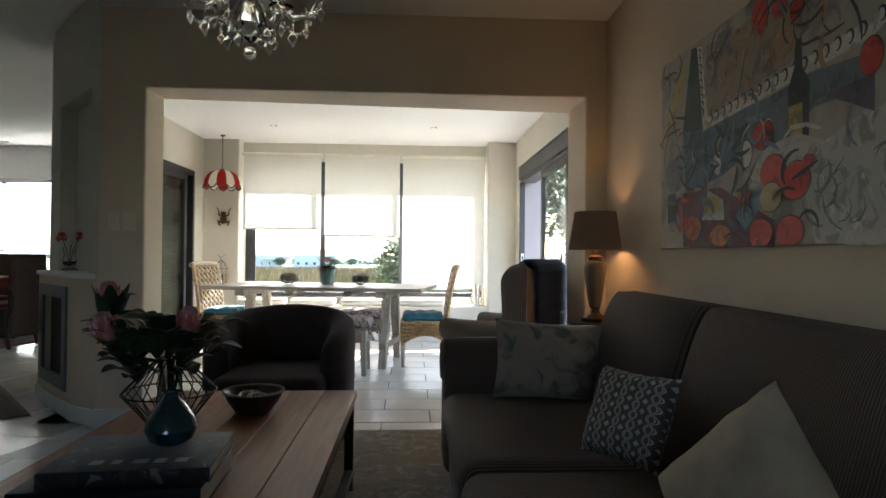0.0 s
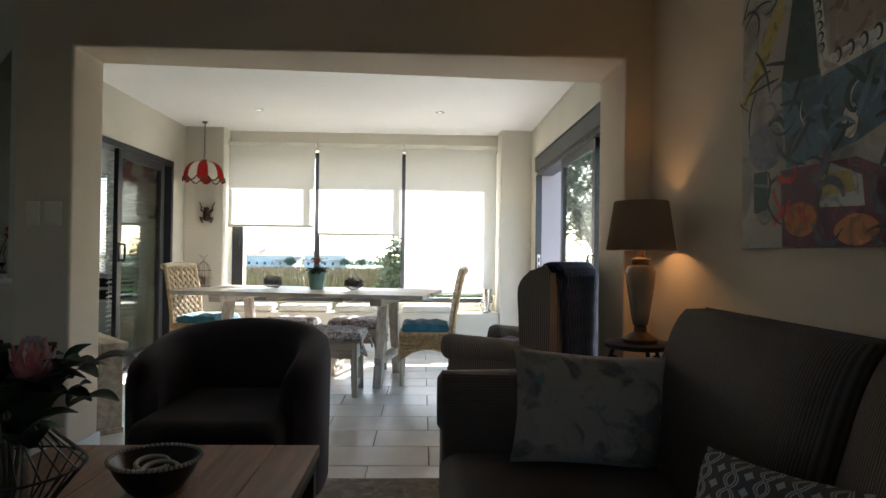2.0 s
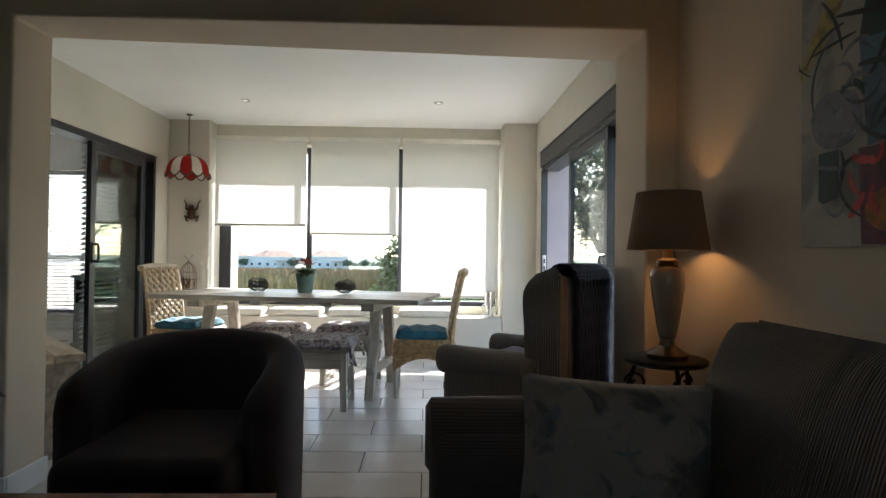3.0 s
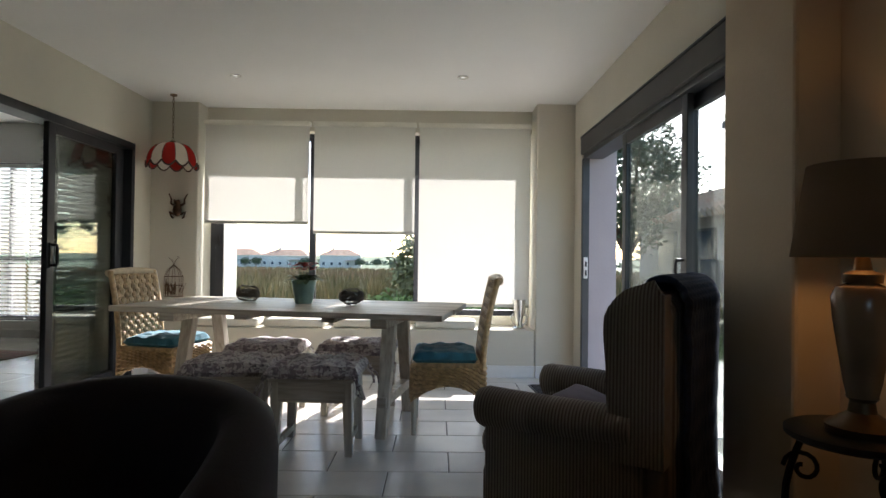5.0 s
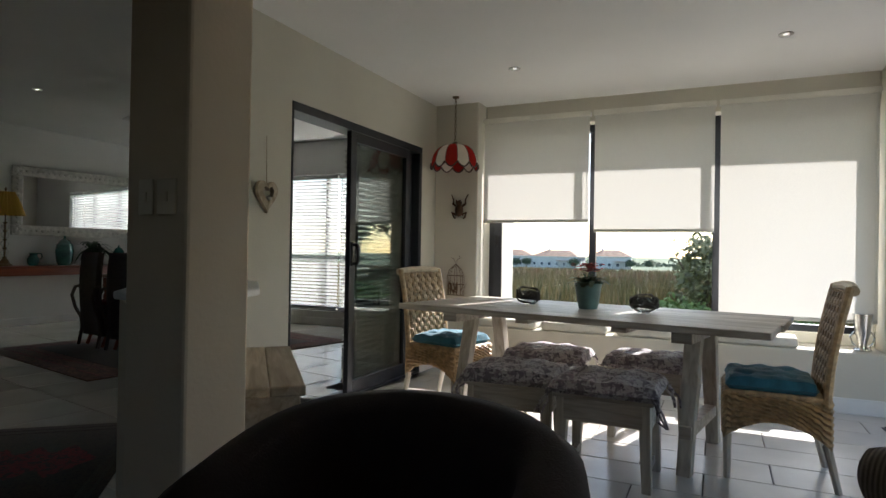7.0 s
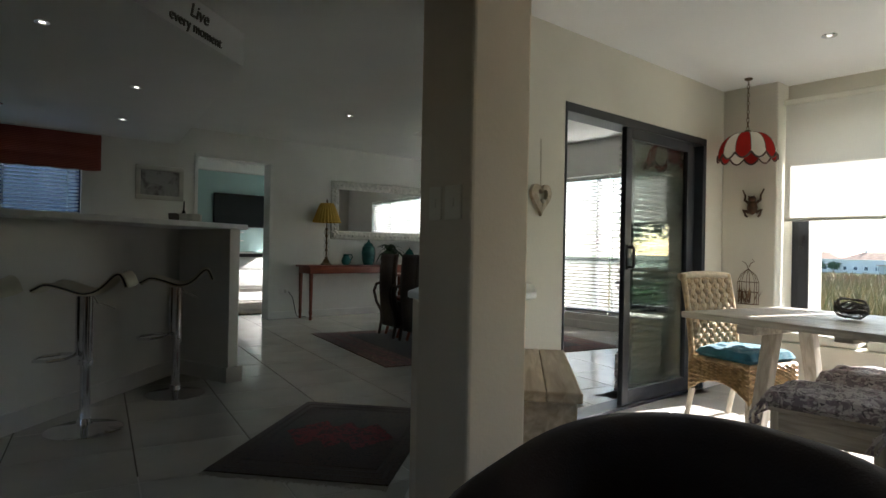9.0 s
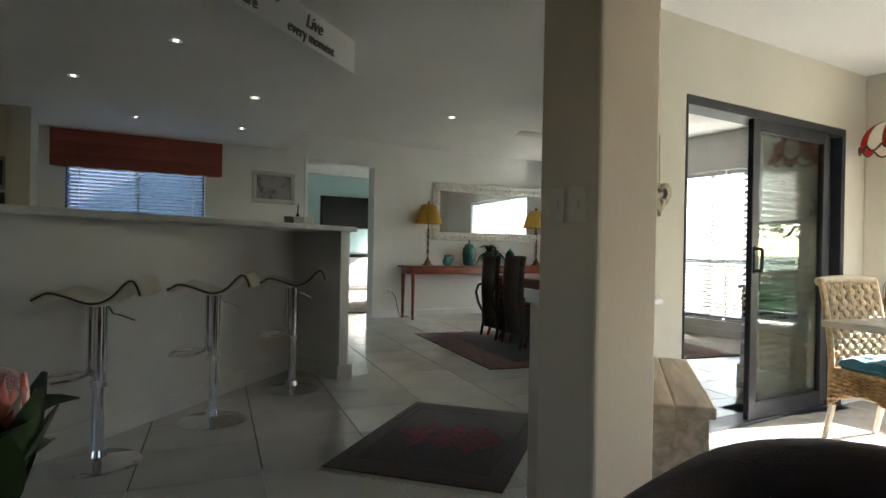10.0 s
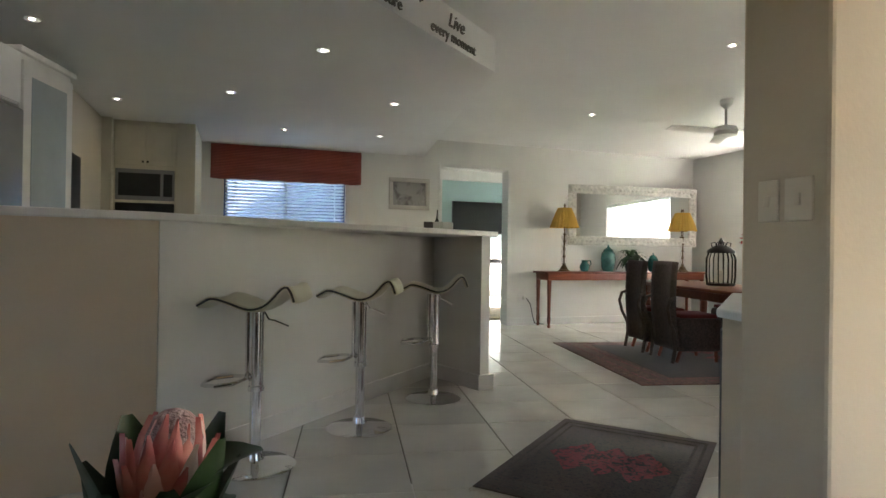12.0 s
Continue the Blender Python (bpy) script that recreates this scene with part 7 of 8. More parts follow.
# framed picture
th = thing("framed_picture", "small grey landscape picture in a silver frame", "picture", pose(XB, 4.615, 1.915))
for r in ((-0.30, -0.225, 0.30, -0.165), (-0.30, 0.165, 0.30, 0.225), (-0.30, -0.165, -0.24, 0.165), (0.24, -0.165, 0.30, 0.165)):
    part("frame", rbox(bmesh.new(), 0.003, r[0], r[1], 0.03, r[2], r[3], 0.006), mat("silver_leaf", (0.55, 0.53, 0.48), 0.4, metal=0.5) if "silver_leaf" not in bpy.data.materials else bpy.data.materials["silver_leaf"], th)
part("print", box(bmesh.new(), 0.004, -0.24, -0.165, 0.010, 0.24, 0.165), patterned("grey_landscape", (0.34, 0.33, 0.32), [((0.12, 0.11, 0.11), 0.5), ((0.5, 0.48, 0.46), 0.62)], 5, 0.6, 0.2), th, "grey sketched landscape", 0)
# roman blind
th = thing("roman_blind", "rust red woven blind gathered above the kitchen window", "blind", pose(XB, 2.94, 0))
M_RUSTB = striped("rust_weave", (0.22, 0.05, 0.035), (0.38, 0.10, 0.07), 0.02, "Z", depth=0.004)
b = bmesh.new()
def rb(u, v):
    z = 2.455 - 0.45 * v - 0.012 * abs(math.sin(u * 22)) * (v ** 6)
    return Vector((0.045 + 0.02 * abs(math.sin(v * 9.42)), -0.97 + 1.94 * u, z))
sheet(b, 40, 24, rb)
o = part("cloth", b, M_RUSTB, th, "", 60)
o.modifiers.new("thick", "SOLIDIFY").thickness = 0.012
part("rail", rbox(bmesh.new(), 0.003, -1.02, 2.45, 0.06, 1.02, 2.485, 0.006), M_WHITE, th)
# tall oven unit
th = thing("oven_unit", "cream tall kitchen unit with a built-in microwave", "kitchen unit", pose(-7.3, 1.36, 0))
M_CREAMD = mat("cream_door", (0.62, 0.57, 0.44), 0.45, vary=0.06, scale=4)
part("carcass", box(bmesh.new(), -0.6, -0.31, 0, 0.0, 0.31, KIT_H), M_CREAMD, th, smooth=0)
for y0, y1 in ((-0.30, -0.004), (0.004, 0.30)):
    dr = part("door", rbox(bmesh.new(), 0.001, y0, 1.985, 0.022, y1, 2.41, 0.004), M_CREAMD, th)
    part("panel", rbox(bmesh.new(), 0.019, y0 + 0.055, 2.04, 0.027, y1 - 0.055, 2.355, 0.004), M_CREAMD, dr)
    part("knob", rbox(bmesh.new(), 0.022, (y1 - 0.03 if y0 < 0 else y0 + 0.01), 2.015, 0.045, (y1 - 0.01 if y0 < 0 else y0 + 0.03), 2.035, 0.006), M_STEEL, dr)
mw = part("microwave", rbox(bmesh.new(), 0.002, -0.29, 1.61, 0.02, 0.29, 1.945, 0.006), mat("steel_front", (0.25, 0.25, 0.25), 0.3, metal=0.8, vary=0.1), th, "steel fronted microwave")
part("window", rbox(bmesh.new(), 0.02, -0.26, 1.655, 0.024, 0.15, 1.90, 0.004), M_BLACK, mw, "black glass window")
part("control_panel", rbox(bmesh.new(), 0.02, 0.18, 1.655, 0.024, 0.27, 1.90, 0.002), M_BLACK, mw)
part("oven_front", rbox(bmesh.new(), 0.002, -0.29, 1.0, 0.02, 0.29, 1.58, 0.006), M_BLACK, th, "black oven front")
bm = bmesh.new()
box(bm, XB, 0.7, 0, -7.2, 1.045, KIT_H)
box(bm, XB, 1.675, 0, -7.25, 1.86, KIT_H)
M_KIT = mat("kitchen_paint", (0.62, 0.57, 0.46), 0.85, vary=0.05, scale=1.2, bump=0.2, bscale=60)
setting("wall_kitchen_nib", bm, M_KIT, "off-white nib walls beside the oven unit", "wall")
# pantry unit and fridge
th = thing("pantry_unit", "white pantry cupboard with a frosted glass door", "kitchen unit", pose(-4.755, 1.105, 0, 0, 0, -14.3))
part("carcass", box(bmesh.new(), -0.285, -0.6, 0, 0.285, 0.0, 2.30), M_WHITE, th, smooth=0)
dr = part("door", rbox(bmesh.new(), -0.28, 0.001, 0.1, 0.28, 0.022, 2.26, 0.004), M_WHITE, th)
part("frosted_pane", rbox(bmesh.new(), -0.20, 0.019, 0.3, 0.20, 0.026, 2.17, 0.003), mat("frosted_glass", (0.36, 0.42, 0.44), 0.45, vary=0.1, scale=3), dr, "grey frosted glass pane")
part("cornice", rbox(bmesh.new(), -0.32, -0.6, 2.30, 0.32, 0.03, 2.34, 0.01), M_WHITE, th)
th = thing("refrigerator", "tall stainless steel refrigerator in the kitchen", "refrigerator", pose(-4.085, 0.935, 0, 0, 0, -14.3))
part("body", rbox(bmesh.new(), -0.38, -0.65, 0.02, 0.38, 0.0, 1.95, 0.02), bpy.data.materials["steel_front"], th)
part("door", rbox(bmesh.new(), -0.375, 0.002, 0.7, 0.375, 0.05, 1.94, 0.015), bpy.data.materials["steel_front"], th)
part("drawer", rbox(bmesh.new(), -0.375, 0.002, 0.05, 0.375, 0.05, 0.69, 0.015), bpy.data.materials["steel_front"], th)
th = thing("wall_cupboard", "white cupboard above the refrigerator", "kitchen unit", pose(-4.085, 0.935, 1.97, 0, 0, -14.3))
part("carcass", box(bmesh.new(), -0.385, -0.6, 0, 0.385, 0.0, 0.33), M_WHITE, th, smooth=0)
for s in (-1, 1):
    part("door", rbox(bmesh.new(), min(s * 0.38, s * 0.003), 0.001, 0.01, max(s * 0.38, s * 0.003), 0.02, 0.32, 0.004), M_WHITE, th)
th = thing("calendar", "dark framed notice board on the kitchen wall", "notice board", pose(-6.05, 0.98, 1.60))
part("board", rbox(bmesh.new(), -0.20, -0.02, -0.35, 0.20, 0.0, 0.30, 0.006), M_BLACK, th)
bm = bmesh.new()
box(bm, XB, 0.55, 0, -4.98, 0.95, KIT_H)
setting("wall_kitchen_south", bm, M_KIT, "off-white kitchen side wall", "wall")

# bits on the counter
th = thing("violin_figurine", "small dark metal violin figurine on the bar", "figurine", pose(-5.12, 3.98, BH))
b = bmesh.new()
bmesh.ops.create_icosphere(b, subdivisions=2, radius=1, matrix=Matrix.Translation((0, 0, 0.04)) @ Matrix.Diagonal((0.035, 0.02, 0.04, 1)))
bmesh.ops.create_icosphere(b, subdivisions=2, radius=1, matrix=Matrix.Translation((0, 0, 0.095)) @ Matrix.Diagonal((0.026, 0.016, 0.03, 1)))
tube(b, [(0, 0, 0.11), (0.01, 0, 0.2)], [0.008, 0.005], 6)
part("figure", b, M_STEEL, th)
for k, (dx, dy, c) in enumerate(((0.10, -0.03, (0.7, 0.68, 0.62)), (0.06, -0.10, (0.12, 0.10, 0.09)), (-0.02, 0.12, (0.75, 0.74, 0.7)), (0.12, 0.06, (0.6, 0.58, 0.52)))):
    th = thing("note_card", "folded card standing on the bar top", "card", pose(-5.12 + dx, 3.98 + dy, BH, 0, 0, 30 + 25 * k), group="cards on the bar")
    b = bmesh.new()
    box(b, -0.035, -0.002, 0, 0.035, 0.0, 0.09, Matrix.Rotation(radians(9), 4, "X"))
    box(b, -0.035, 0.0, 0, 0.035, 0.002, 0.09, Matrix.Translation((0, 0.028, 0)) @ Matrix.Rotation(radians(-9), 4, "X"))
    part("leaf", b, mat("card_%d" % k, c, 0.7), th, smooth=0)
th = thing("remote_control", "black remote control lying on the bar", "remote control", pose(-4.95, 4.06, BH, 0, 0, 20))
part("case", rbox(bmesh.new(), -0.07, -0.022, 0, 0.07, 0.022, 0.018, 0.006), M_BLACK, th)

# raised lettering on the bulkhead
def lettering(word, at, size, rz, material, tilt=0):
    cu = bpy.data.curves.new("lettering", "FONT")
    cu.body, cu.size, cu.extrude, cu.align_x, cu.shear = word, size, 0.006, "LEFT", 0.25 if word == "Live" else 0.0
    tmp = bpy.data.objects.new("tmp", cu)
    scene.collection.objects.link(tmp)
    bpy.context.view_layer.update()
    me = bpy.data.meshes.new_from_object(tmp)
    bpy.data.objects.remove(tmp)
    me.materials.append(material)
    ob = new("wall_lettering", me)
    ob.matrix_world = Matrix.Translation(at) @ Matrix.Rotation(rz, 4, "Z") @ Matrix.Rotation(radians(90), 4, "X") @ Matrix.Rotation(radians(tilt), 4, "Z")
    return tagged(ob, "grey raised lettering reading '%s' on the bulkhead" % word, "lettering", "bulkhead words")


M_LETTER = mat("grey_letter", (0.16, 0.15, 0.13), 0.5, vary=0.1)
K0, K1 = Vector((KT[-1][0], KT[-1][1])), Vector((KT[0][0], KT[0][1]))
kd = (K1 - K0).normalized()
kang = math.atan2(kd.y, kd.x)
kn = Vector((kd.y, -kd.x))
if kn.x + kn.y < 0:
    kn = -kn
kang_text = math.atan2(kd.y, kd.x)


def on_bulk(back, z):
    """A point on the bulkhead's face, so far back from its corner."""
    q = K1 - kd * back + kn * 0.004
    return (q.x, q.y, z)


lettering("Live", on_bulk(0.70, KIT_H + 0.125), 0.13, kang_text, M_LETTER)
lettering("every moment", on_bulk(0.91, KIT_H + 0.03), 0.099, kang_text, M_LETTER)
lettering("measure", on_bulk(1.56, KIT_H + 0.035), 0.099, kang_text, M_LETTER)
lettering("*", on_bulk(1.06, KIT_H + 0.12), 0.13, kang_text, M_LETTER)

# ceiling fan
th = thing("ceiling_fan", "white three-blade ceiling fan on a short rod", "ceiling fan", pose(-5.05, 7.1, 0))
part("canopy", lathe(bmesh.new(), [(0.065, HALL_H), (0.06, HALL_H - 0.05), (0.02, HALL_H - 0.09)], 20), M_WHITE, th)
part("rod", tube(bmesh.new(), [(0, 0, HALL_H - 0.08), (0, 0, HALL_H - 0.28)], 0.014, 10), M_WHITE, th)
part("motor", lathe(bmesh.new(), [(0.02, HALL_H - 0.26), (0.10, HALL_H - 0.28), (0.125, HALL_H - 0.33), (0.11, HALL_H - 0.37), (0.0, HALL_H - 0.39)], 28), M_WHITE, th)
for k in range(3):
    a = 2 * math.pi * k / 3 + 2.55
    b = bmesh.new()
    mtx = Matrix.Rotation(a, 4, "Z") @ Matrix.Translation((0.38, 0, HALL_H - 0.33)) @ Matrix.Rotation(radians(12), 4, "X")
    rbox(b, -0.28, -0.06, -0.004, 0.30, 0.06, 0.004, 0.003, mtx)
    part("blade", b, M_WHITE, th)

# mantel vase with red flowers
x, y = diag(0.80, -0.035)
th = thing("flower_vase", "small clear glass vase with red and white flowers on the mantel", "vase", pose(x, y, 0.93))
part("glass", lathe(bmesh.new(), [(0.05, 0), (0.052, 0.012), (0.03, 0.03), (0.048, 0.07), (0.034, 0.12), (0.046, 0.17), (0.042, 0.17), (0.030, 0.12), (0.044, 0.07), (0.0, 0.035)], 20), M_CRYS, th, "clear glass")
r_ = random.Random(29)
for k, (p, rad) in enumerate((((-0.045, -0.02, 0.24), 0.042), ((0.05, 0.03, 0.25), 0.038), ((0.005, 0.01, 0.225), 0.030), ((0.03, -0.03, 0.215), 0.024))):
    p = Vector(p)
    part("stem", tube(bmesh.new(), [(0, 0, 0.05), (p.x * 0.4, p.y * 0.4, 0.15), p], 0.003, 5), M_LEAF, th)
    b = bmesh.new()
    for q in range(34):
        d = Vector((r_.gauss(0, 1), r_.gauss(0, 1), r_.gauss(0.3, 1))).normalized()
        leafblade(b, p + d * rad * 0.2, p + d * rad, rad * 0.42, 0.0, 3)
    part("bloom", b, M_WHITE if k >= 2 else bpy.data.materials["red_petal"], th)
# white chest of drawers behind the sliding door
th = thing("chest_of_drawers", "white painted chest with open top compartments and small knobs", "drawers", pose(-2.86, 7.02, 0))
part("carcass", rbox(bmesh.new(), 0.01, 0.0, 0.0, 0.41, 0.48, 0.82, 0.008), M_WHITE, th)
part("top", rbox(bmesh.new(), -0.015, -0.02, 0.82, 0.42, 0.49, 0.85, 0.008), M_WHITE, th)
part("plinth", rbox(bmesh.new(), -0.008, -0.018, 0.0, 0.415, -0.001, 0.20, 0.006), M_WHITE, th)
# black panels on the solid front stand for shade inside the open spaces
for z0, z1 in ((0.71, 0.80), (0.58, 0.68)):
    part("compartment", rbox(bmesh.new(), 0.035, -0.006, z0, 0.385, -0.001, z1, 0.002), M_BLACK, th, "black panel standing for the shade in an open shelf space")
for z0, z1 in ((0.41, 0.56), (0.22, 0.39)):
    d_ = part("drawer", rbox(bmesh.new(), 0.03, -0.016, z0, 0.39, -0.001, z1, 0.005), M_WHITE, th)
    part("knob", lathe(bmesh.new(), [(0.006, 0), (0.014, 0.01), (0.0, 0.02)], 10), M_STEEL, d_).matrix_world = th.matrix_world @ pose(0.09, -0.016, (z0 + z1) / 2, 90)
# lounge beyond the doorway
th = thing("television", "flat black wall-mounted television", "television", pose(-11.995, 7.16, 1.83))
part("casing", rbox(bmesh.new(), 0.0, -0.60, -0.34, 0.06, 0.60, 0.34, 0.01), M_BLACK, th)
part("screen", box(bmesh.new(), 0.0595, -0.58, -0.32, 0.062, 0.58, 0.32), mat("screen", (0.008, 0.009, 0.01), 0.15, vary=0.1), th, smooth=0)
th = thing("media_cabinet", "white lounge cabinet with drawers", "cabinet", pose(-11.7, 7.3, 0))
part("carcass", rbox(bmesh.new(), -0.29, -0.65, 0.25, 0.22, 0.65, 0.98, 0.008), M_WHITE, th)
part("plinth", rbox(bmesh.new(), -0.27, -0.6, 0, 0.18, 0.6, 0.25, 0.008), M_WHITE, th)
for z0, z1 in ((0.30, 0.62), (0.64, 0.86)):
    part("drawer", rbox(bmesh.new(), 0.221, -0.62, z0, 0.24, 0.62, z1, 0.005), M_WHITE, th)
# black strip on the front in place of a shaded hollow
part("recess", rbox(bmesh.new(), 0.222, -0.6, 0.88, 0.236, 0.6, 0.95, 0.004), M_BLACK, th)
for k in (0, 1):
    th = thing("storage_box", "flat teal box on the wall shelf", "box", pose(-11.9, 6.7, 1.22 + 0.17 * k), group="teal boxes")
    part("box", rbox(bmesh.new(), -0.1, -0.22, 0, 0.16, 0.22, 0.10, 0.008), mat("teal_card", (0.03, 0.14, 0.15), 0.6) if k == 0 else bpy.data.materials["teal_card"], th)
    th = thing("wall_shelf", "thin white wall shelf", "shelf", pose(-11.9, 6.7, 1.195 + 0.17 * k), group="lounge shelves")
    part("board", rbox(bmesh.new(), -0.1, -0.4, 0, 0.18, 0.4, 0.024, 0.004), M_WHITE, th)
th = thing("lounge_rug", "tan and brown lounge rug", "rug", pose(-10.0, 6.55, 0))
part("pile", rbox(bmesh.new(), -0.9, -0.9, 0, 0.9, 0.9, 0.02, 0.008), patterned("tan_pile", (0.36, 0.25, 0.13), [((0.2, 0.13, 0.07), 0.5)], 6, 0.95, 0.1), th)
th = thing("armchair", "pale grey lounge armchair", "armchair", pose(-10.4, 5.15, 0))
part("seat", rbox(bmesh.new(), -0.4, -0.4, 0.08, 0.4, 0.4, 0.42, 0.06), mat("grey_linen", (0.4, 0.38, 0.34), 0.9, vary=0.1), th)
part("backrest", rbox(bmesh.new(), -0.4, -0.42, 0.3, 0.4, -0.2, 0.85, 0.06), bpy.data.materials["grey_linen"], th)
for s in (-1, 1):
    part("armrest", rbox(bmesh.new(), s * 0.4 - 0.1, -0.4, 0.1, s * 0.4 + 0.1, 0.4, 0.6, 0.06), bpy.data.materials["grey_linen"], th)
# socket and cable by the console
th = thing("wall_socket", "white wall socket with a plugged-in cable", "socket", pose(XB, 6.42, 0.42))
part("plate", rbox(bmesh.new(), 0, -0.07, -0.05, 0.01, 0.07, 0.05, 0.004), M_WHITE, th)
part("plug", rbox(bmesh.new(), 0.01, 0.0, -0.025, 0.05, 0.05, 0.025, 0.006), M_WHITE, th)
part("cable", tube(bmesh.new(), [(0.03, 0.05, 0.0), (0.05, 0.12, -0.1), (0.04, 0.17, -0.3), (0.04, 0.2, -0.39), (0.05, 0.35, -0.41)], 0.006, 6), M_BLACK, th)

# ---- outside ----
M_REED = mat("reeds", (0.21, 0.155, 0.075), 0.9, vary=0.5, scale=2.0, dark=(0.085, 0.09, 0.03))
M_REEDT = mat("reed_plumes", (0.26, 0.15, 0.085), 0.9, vary=0.4, scale=2)
M_REEDM = mat("golden_reeds", (0.27, 0.17, 0.085), 0.9, vary=0.5, scale=0.4, dark=(0.11, 0.11, 0.04))
rnd = random.Random(21)


def blades(n, x0, x1, y0, y1, z, h0, h1, w, seed):
    r_ = random.Random(seed)
    vs, fs = [], []
    for i in range(n):
        x, y, h = r_.uniform(x0, x1), r_.uniform(y0, y1), r_.uniform(h0, h1)
        a = r_.uniform(0, 3.14)
        dx, dy = w * math.cos(a), w * math.sin(a)
        lx, ly = r_.uniform(-0.25, 0.25) * h, r_.uniform(-0.25, 0.25) * h
        k = len(vs)
        vs += [(x - dx, y - dy, z), (x + dx, y + dy, z), (x + dx * 0.7 + lx * 0.4, y + dy * 0.7 + ly * 0.4, z + h * 0.6), (x - dx * 0.7 + lx * 0.4, y - dy * 0.7 + ly * 0.4, z + h * 0.6), (x + lx, y + ly, z + h)]
        fs += [(k, k + 1, k + 2, k + 3), (k + 3, k + 2, k + 4)]
    me = bpy.data.meshes.new("blades")
    me.from_pydata(vs, [], fs)
    return me


me = blades(16000, -16, 9, 12.5, 19, -0.26, 0.65, 1.02, 0.022, 1)
me.materials.append(M_REED)
tagged(new("reed_bed", me), "tall green and golden reeds beyond the garden", "reeds", kind="stuff")
me = blades(16000, -40, 22, 19, 30, -0.3, 0.5, 0.80, 0.04, 8)
me.materials.append(M_REEDM)
tagged(new("reed_field", me), "wide field of golden reeds", "reeds", kind="stuff")
me = blades(14000, -70, 40, 30, 95, -1.85, 0.95, 1.3, 0.16, 12)
me.materials.append(M_REEDM)
tagged(new("far_reeds", me), "far golden reeds sloping down to the water", "reeds", kind="stuff")
me = blades(8000, -45, 25, 17, 30, 0.1, 0.25, 0.48, 0.035, 2)
me.materials.append(M_REEDT)
tagged(new("reed_plumes", me), "russet reed plumes on top of the reed bed", "reeds", kind="stuff")
me = blades(9000, -9, 9, 8.6, 18, -0.26, 0.03, 0.10, 0.012, 3)
me.materials.append(mat("grass_blade", (0.09, 0.15, 0.03), 0.8, vary=0.4, scale=2))
tagged(new("lawn_grass", me), "short green lawn grass", "grass", kind="stuff")

M_HWALL = mat("house_wall", (0.58, 0.56, 0.53), 0.85, vary=0.08, scale=0.3)
M_HROOF = mat("clay_roof", (0.42, 0.24, 0.15), 0.85, vary=0.3, scale=0.6)
M_HGLASS = mat("dark_pane", (0.06, 0.08, 0.11), 0.2, vary=0.2, scale=1)


def far_house(x, y, w, d, h, rz, label, storeys=2):
    th = thing("house", label, "house", pose(x, y, -3.76, 0, 0, rz), group="far houses")
    part("wall", box(bmesh.new(), -w / 2, -d / 2, 0, w / 2, d / 2, h), M_HWALL, th, smooth=0)
    b_ = bmesh.new()
    e, rh = 0.5, h + 0.22 * d
    v = [b_.verts.new(p) for p in ((-w / 2 - e, -d / 2 - e, h), (w / 2 + e, -d / 2 - e, h), (w / 2 + e, d / 2 + e, h), (-w / 2 - e, d / 2 + e, h), (-w / 2 + d * 0.4, 0, rh), (w / 2 - d * 0.4, 0, rh))]
    for f in ((0, 1, 5, 4), (1, 2, 5), (2, 3, 4, 5), (3, 0, 4), (3, 2, 1, 0)):
        b_.faces.new([v[i] for i in f])
    rf = part("roof", b_, M_HROOF, th, smooth=0)
    part("chimney", box(bmesh.new(), -w * 0.22, -0.4, h + 0.3, -w * 0.22 + 0.8, 0.4, rh + 0.7), M_HWALL, rf, smooth=0)
    part("eaves", box(bmesh.new(), -w / 2 - e, -d / 2 - e, h - 0.12, w / 2 + e, d / 2 + e, h), M_WHITE, th, smooth=0)
    n_ = max(3, int(w / 2.6))
    for s in range(storeys):
        for k in range(n_):
            xx = -w / 2 + w * (k + 0.5) / n_
            z = 0.9 + s * 2.8
            if z + 1.3 > h - 0.1:
                continue
            wd = part("window", box(bmesh.new(), xx - 0.6, -d / 2 - 0.06, z, xx + 0.6, -d / 2 + 0.02, z + 1.3), M_WHITE, th, smooth=0)
            part("pane", box(bmesh.new(), xx - 0.5, -d / 2 - 0.08, z + 0.1, xx + 0.5, -d / 2 - 0.05, z + 1.2), M_HGLASS, wd, smooth=0)
    part("porch_roof", box(bmesh.new(), w * 0.1, -d / 2 - 2.2, 2.7, w / 2, -d / 2 - 0.02, 2.85), M_HROOF, th, smooth=0)
    for k in range(3):
        part("porch_post", box(bmesh.new(), w * 0.12 + k * w * 0.17, -d / 2 - 2.1, 0, w * 0.12 + k * w * 0.17 + 0.25, -d / 2 - 1.85, 2.7), M_HWALL, th, smooth=0)


far_house(-74.5, 230, 17, 11, 4.4, 8, "far white house with a clay tile roof", 1)
far_house(-56, 230, 18, 11, 4.3, -6, "far pale two-storey house with a clay tile roof")
far_house(-93, 236, 16, 10, 4.2, 4, "far pale house with a brown tile roof", 1)
far_house(-36.5, 231, 15, 11, 4.6, 5, "far grey-white two-storey house with a hipped roof")
far_house(-112, 240, 16, 10, 4.2, -4, "far white house among trees", 1)
far_house(-150, 250, 18, 11, 4.4, 3, "far cream house with a clay tile roof", 1)


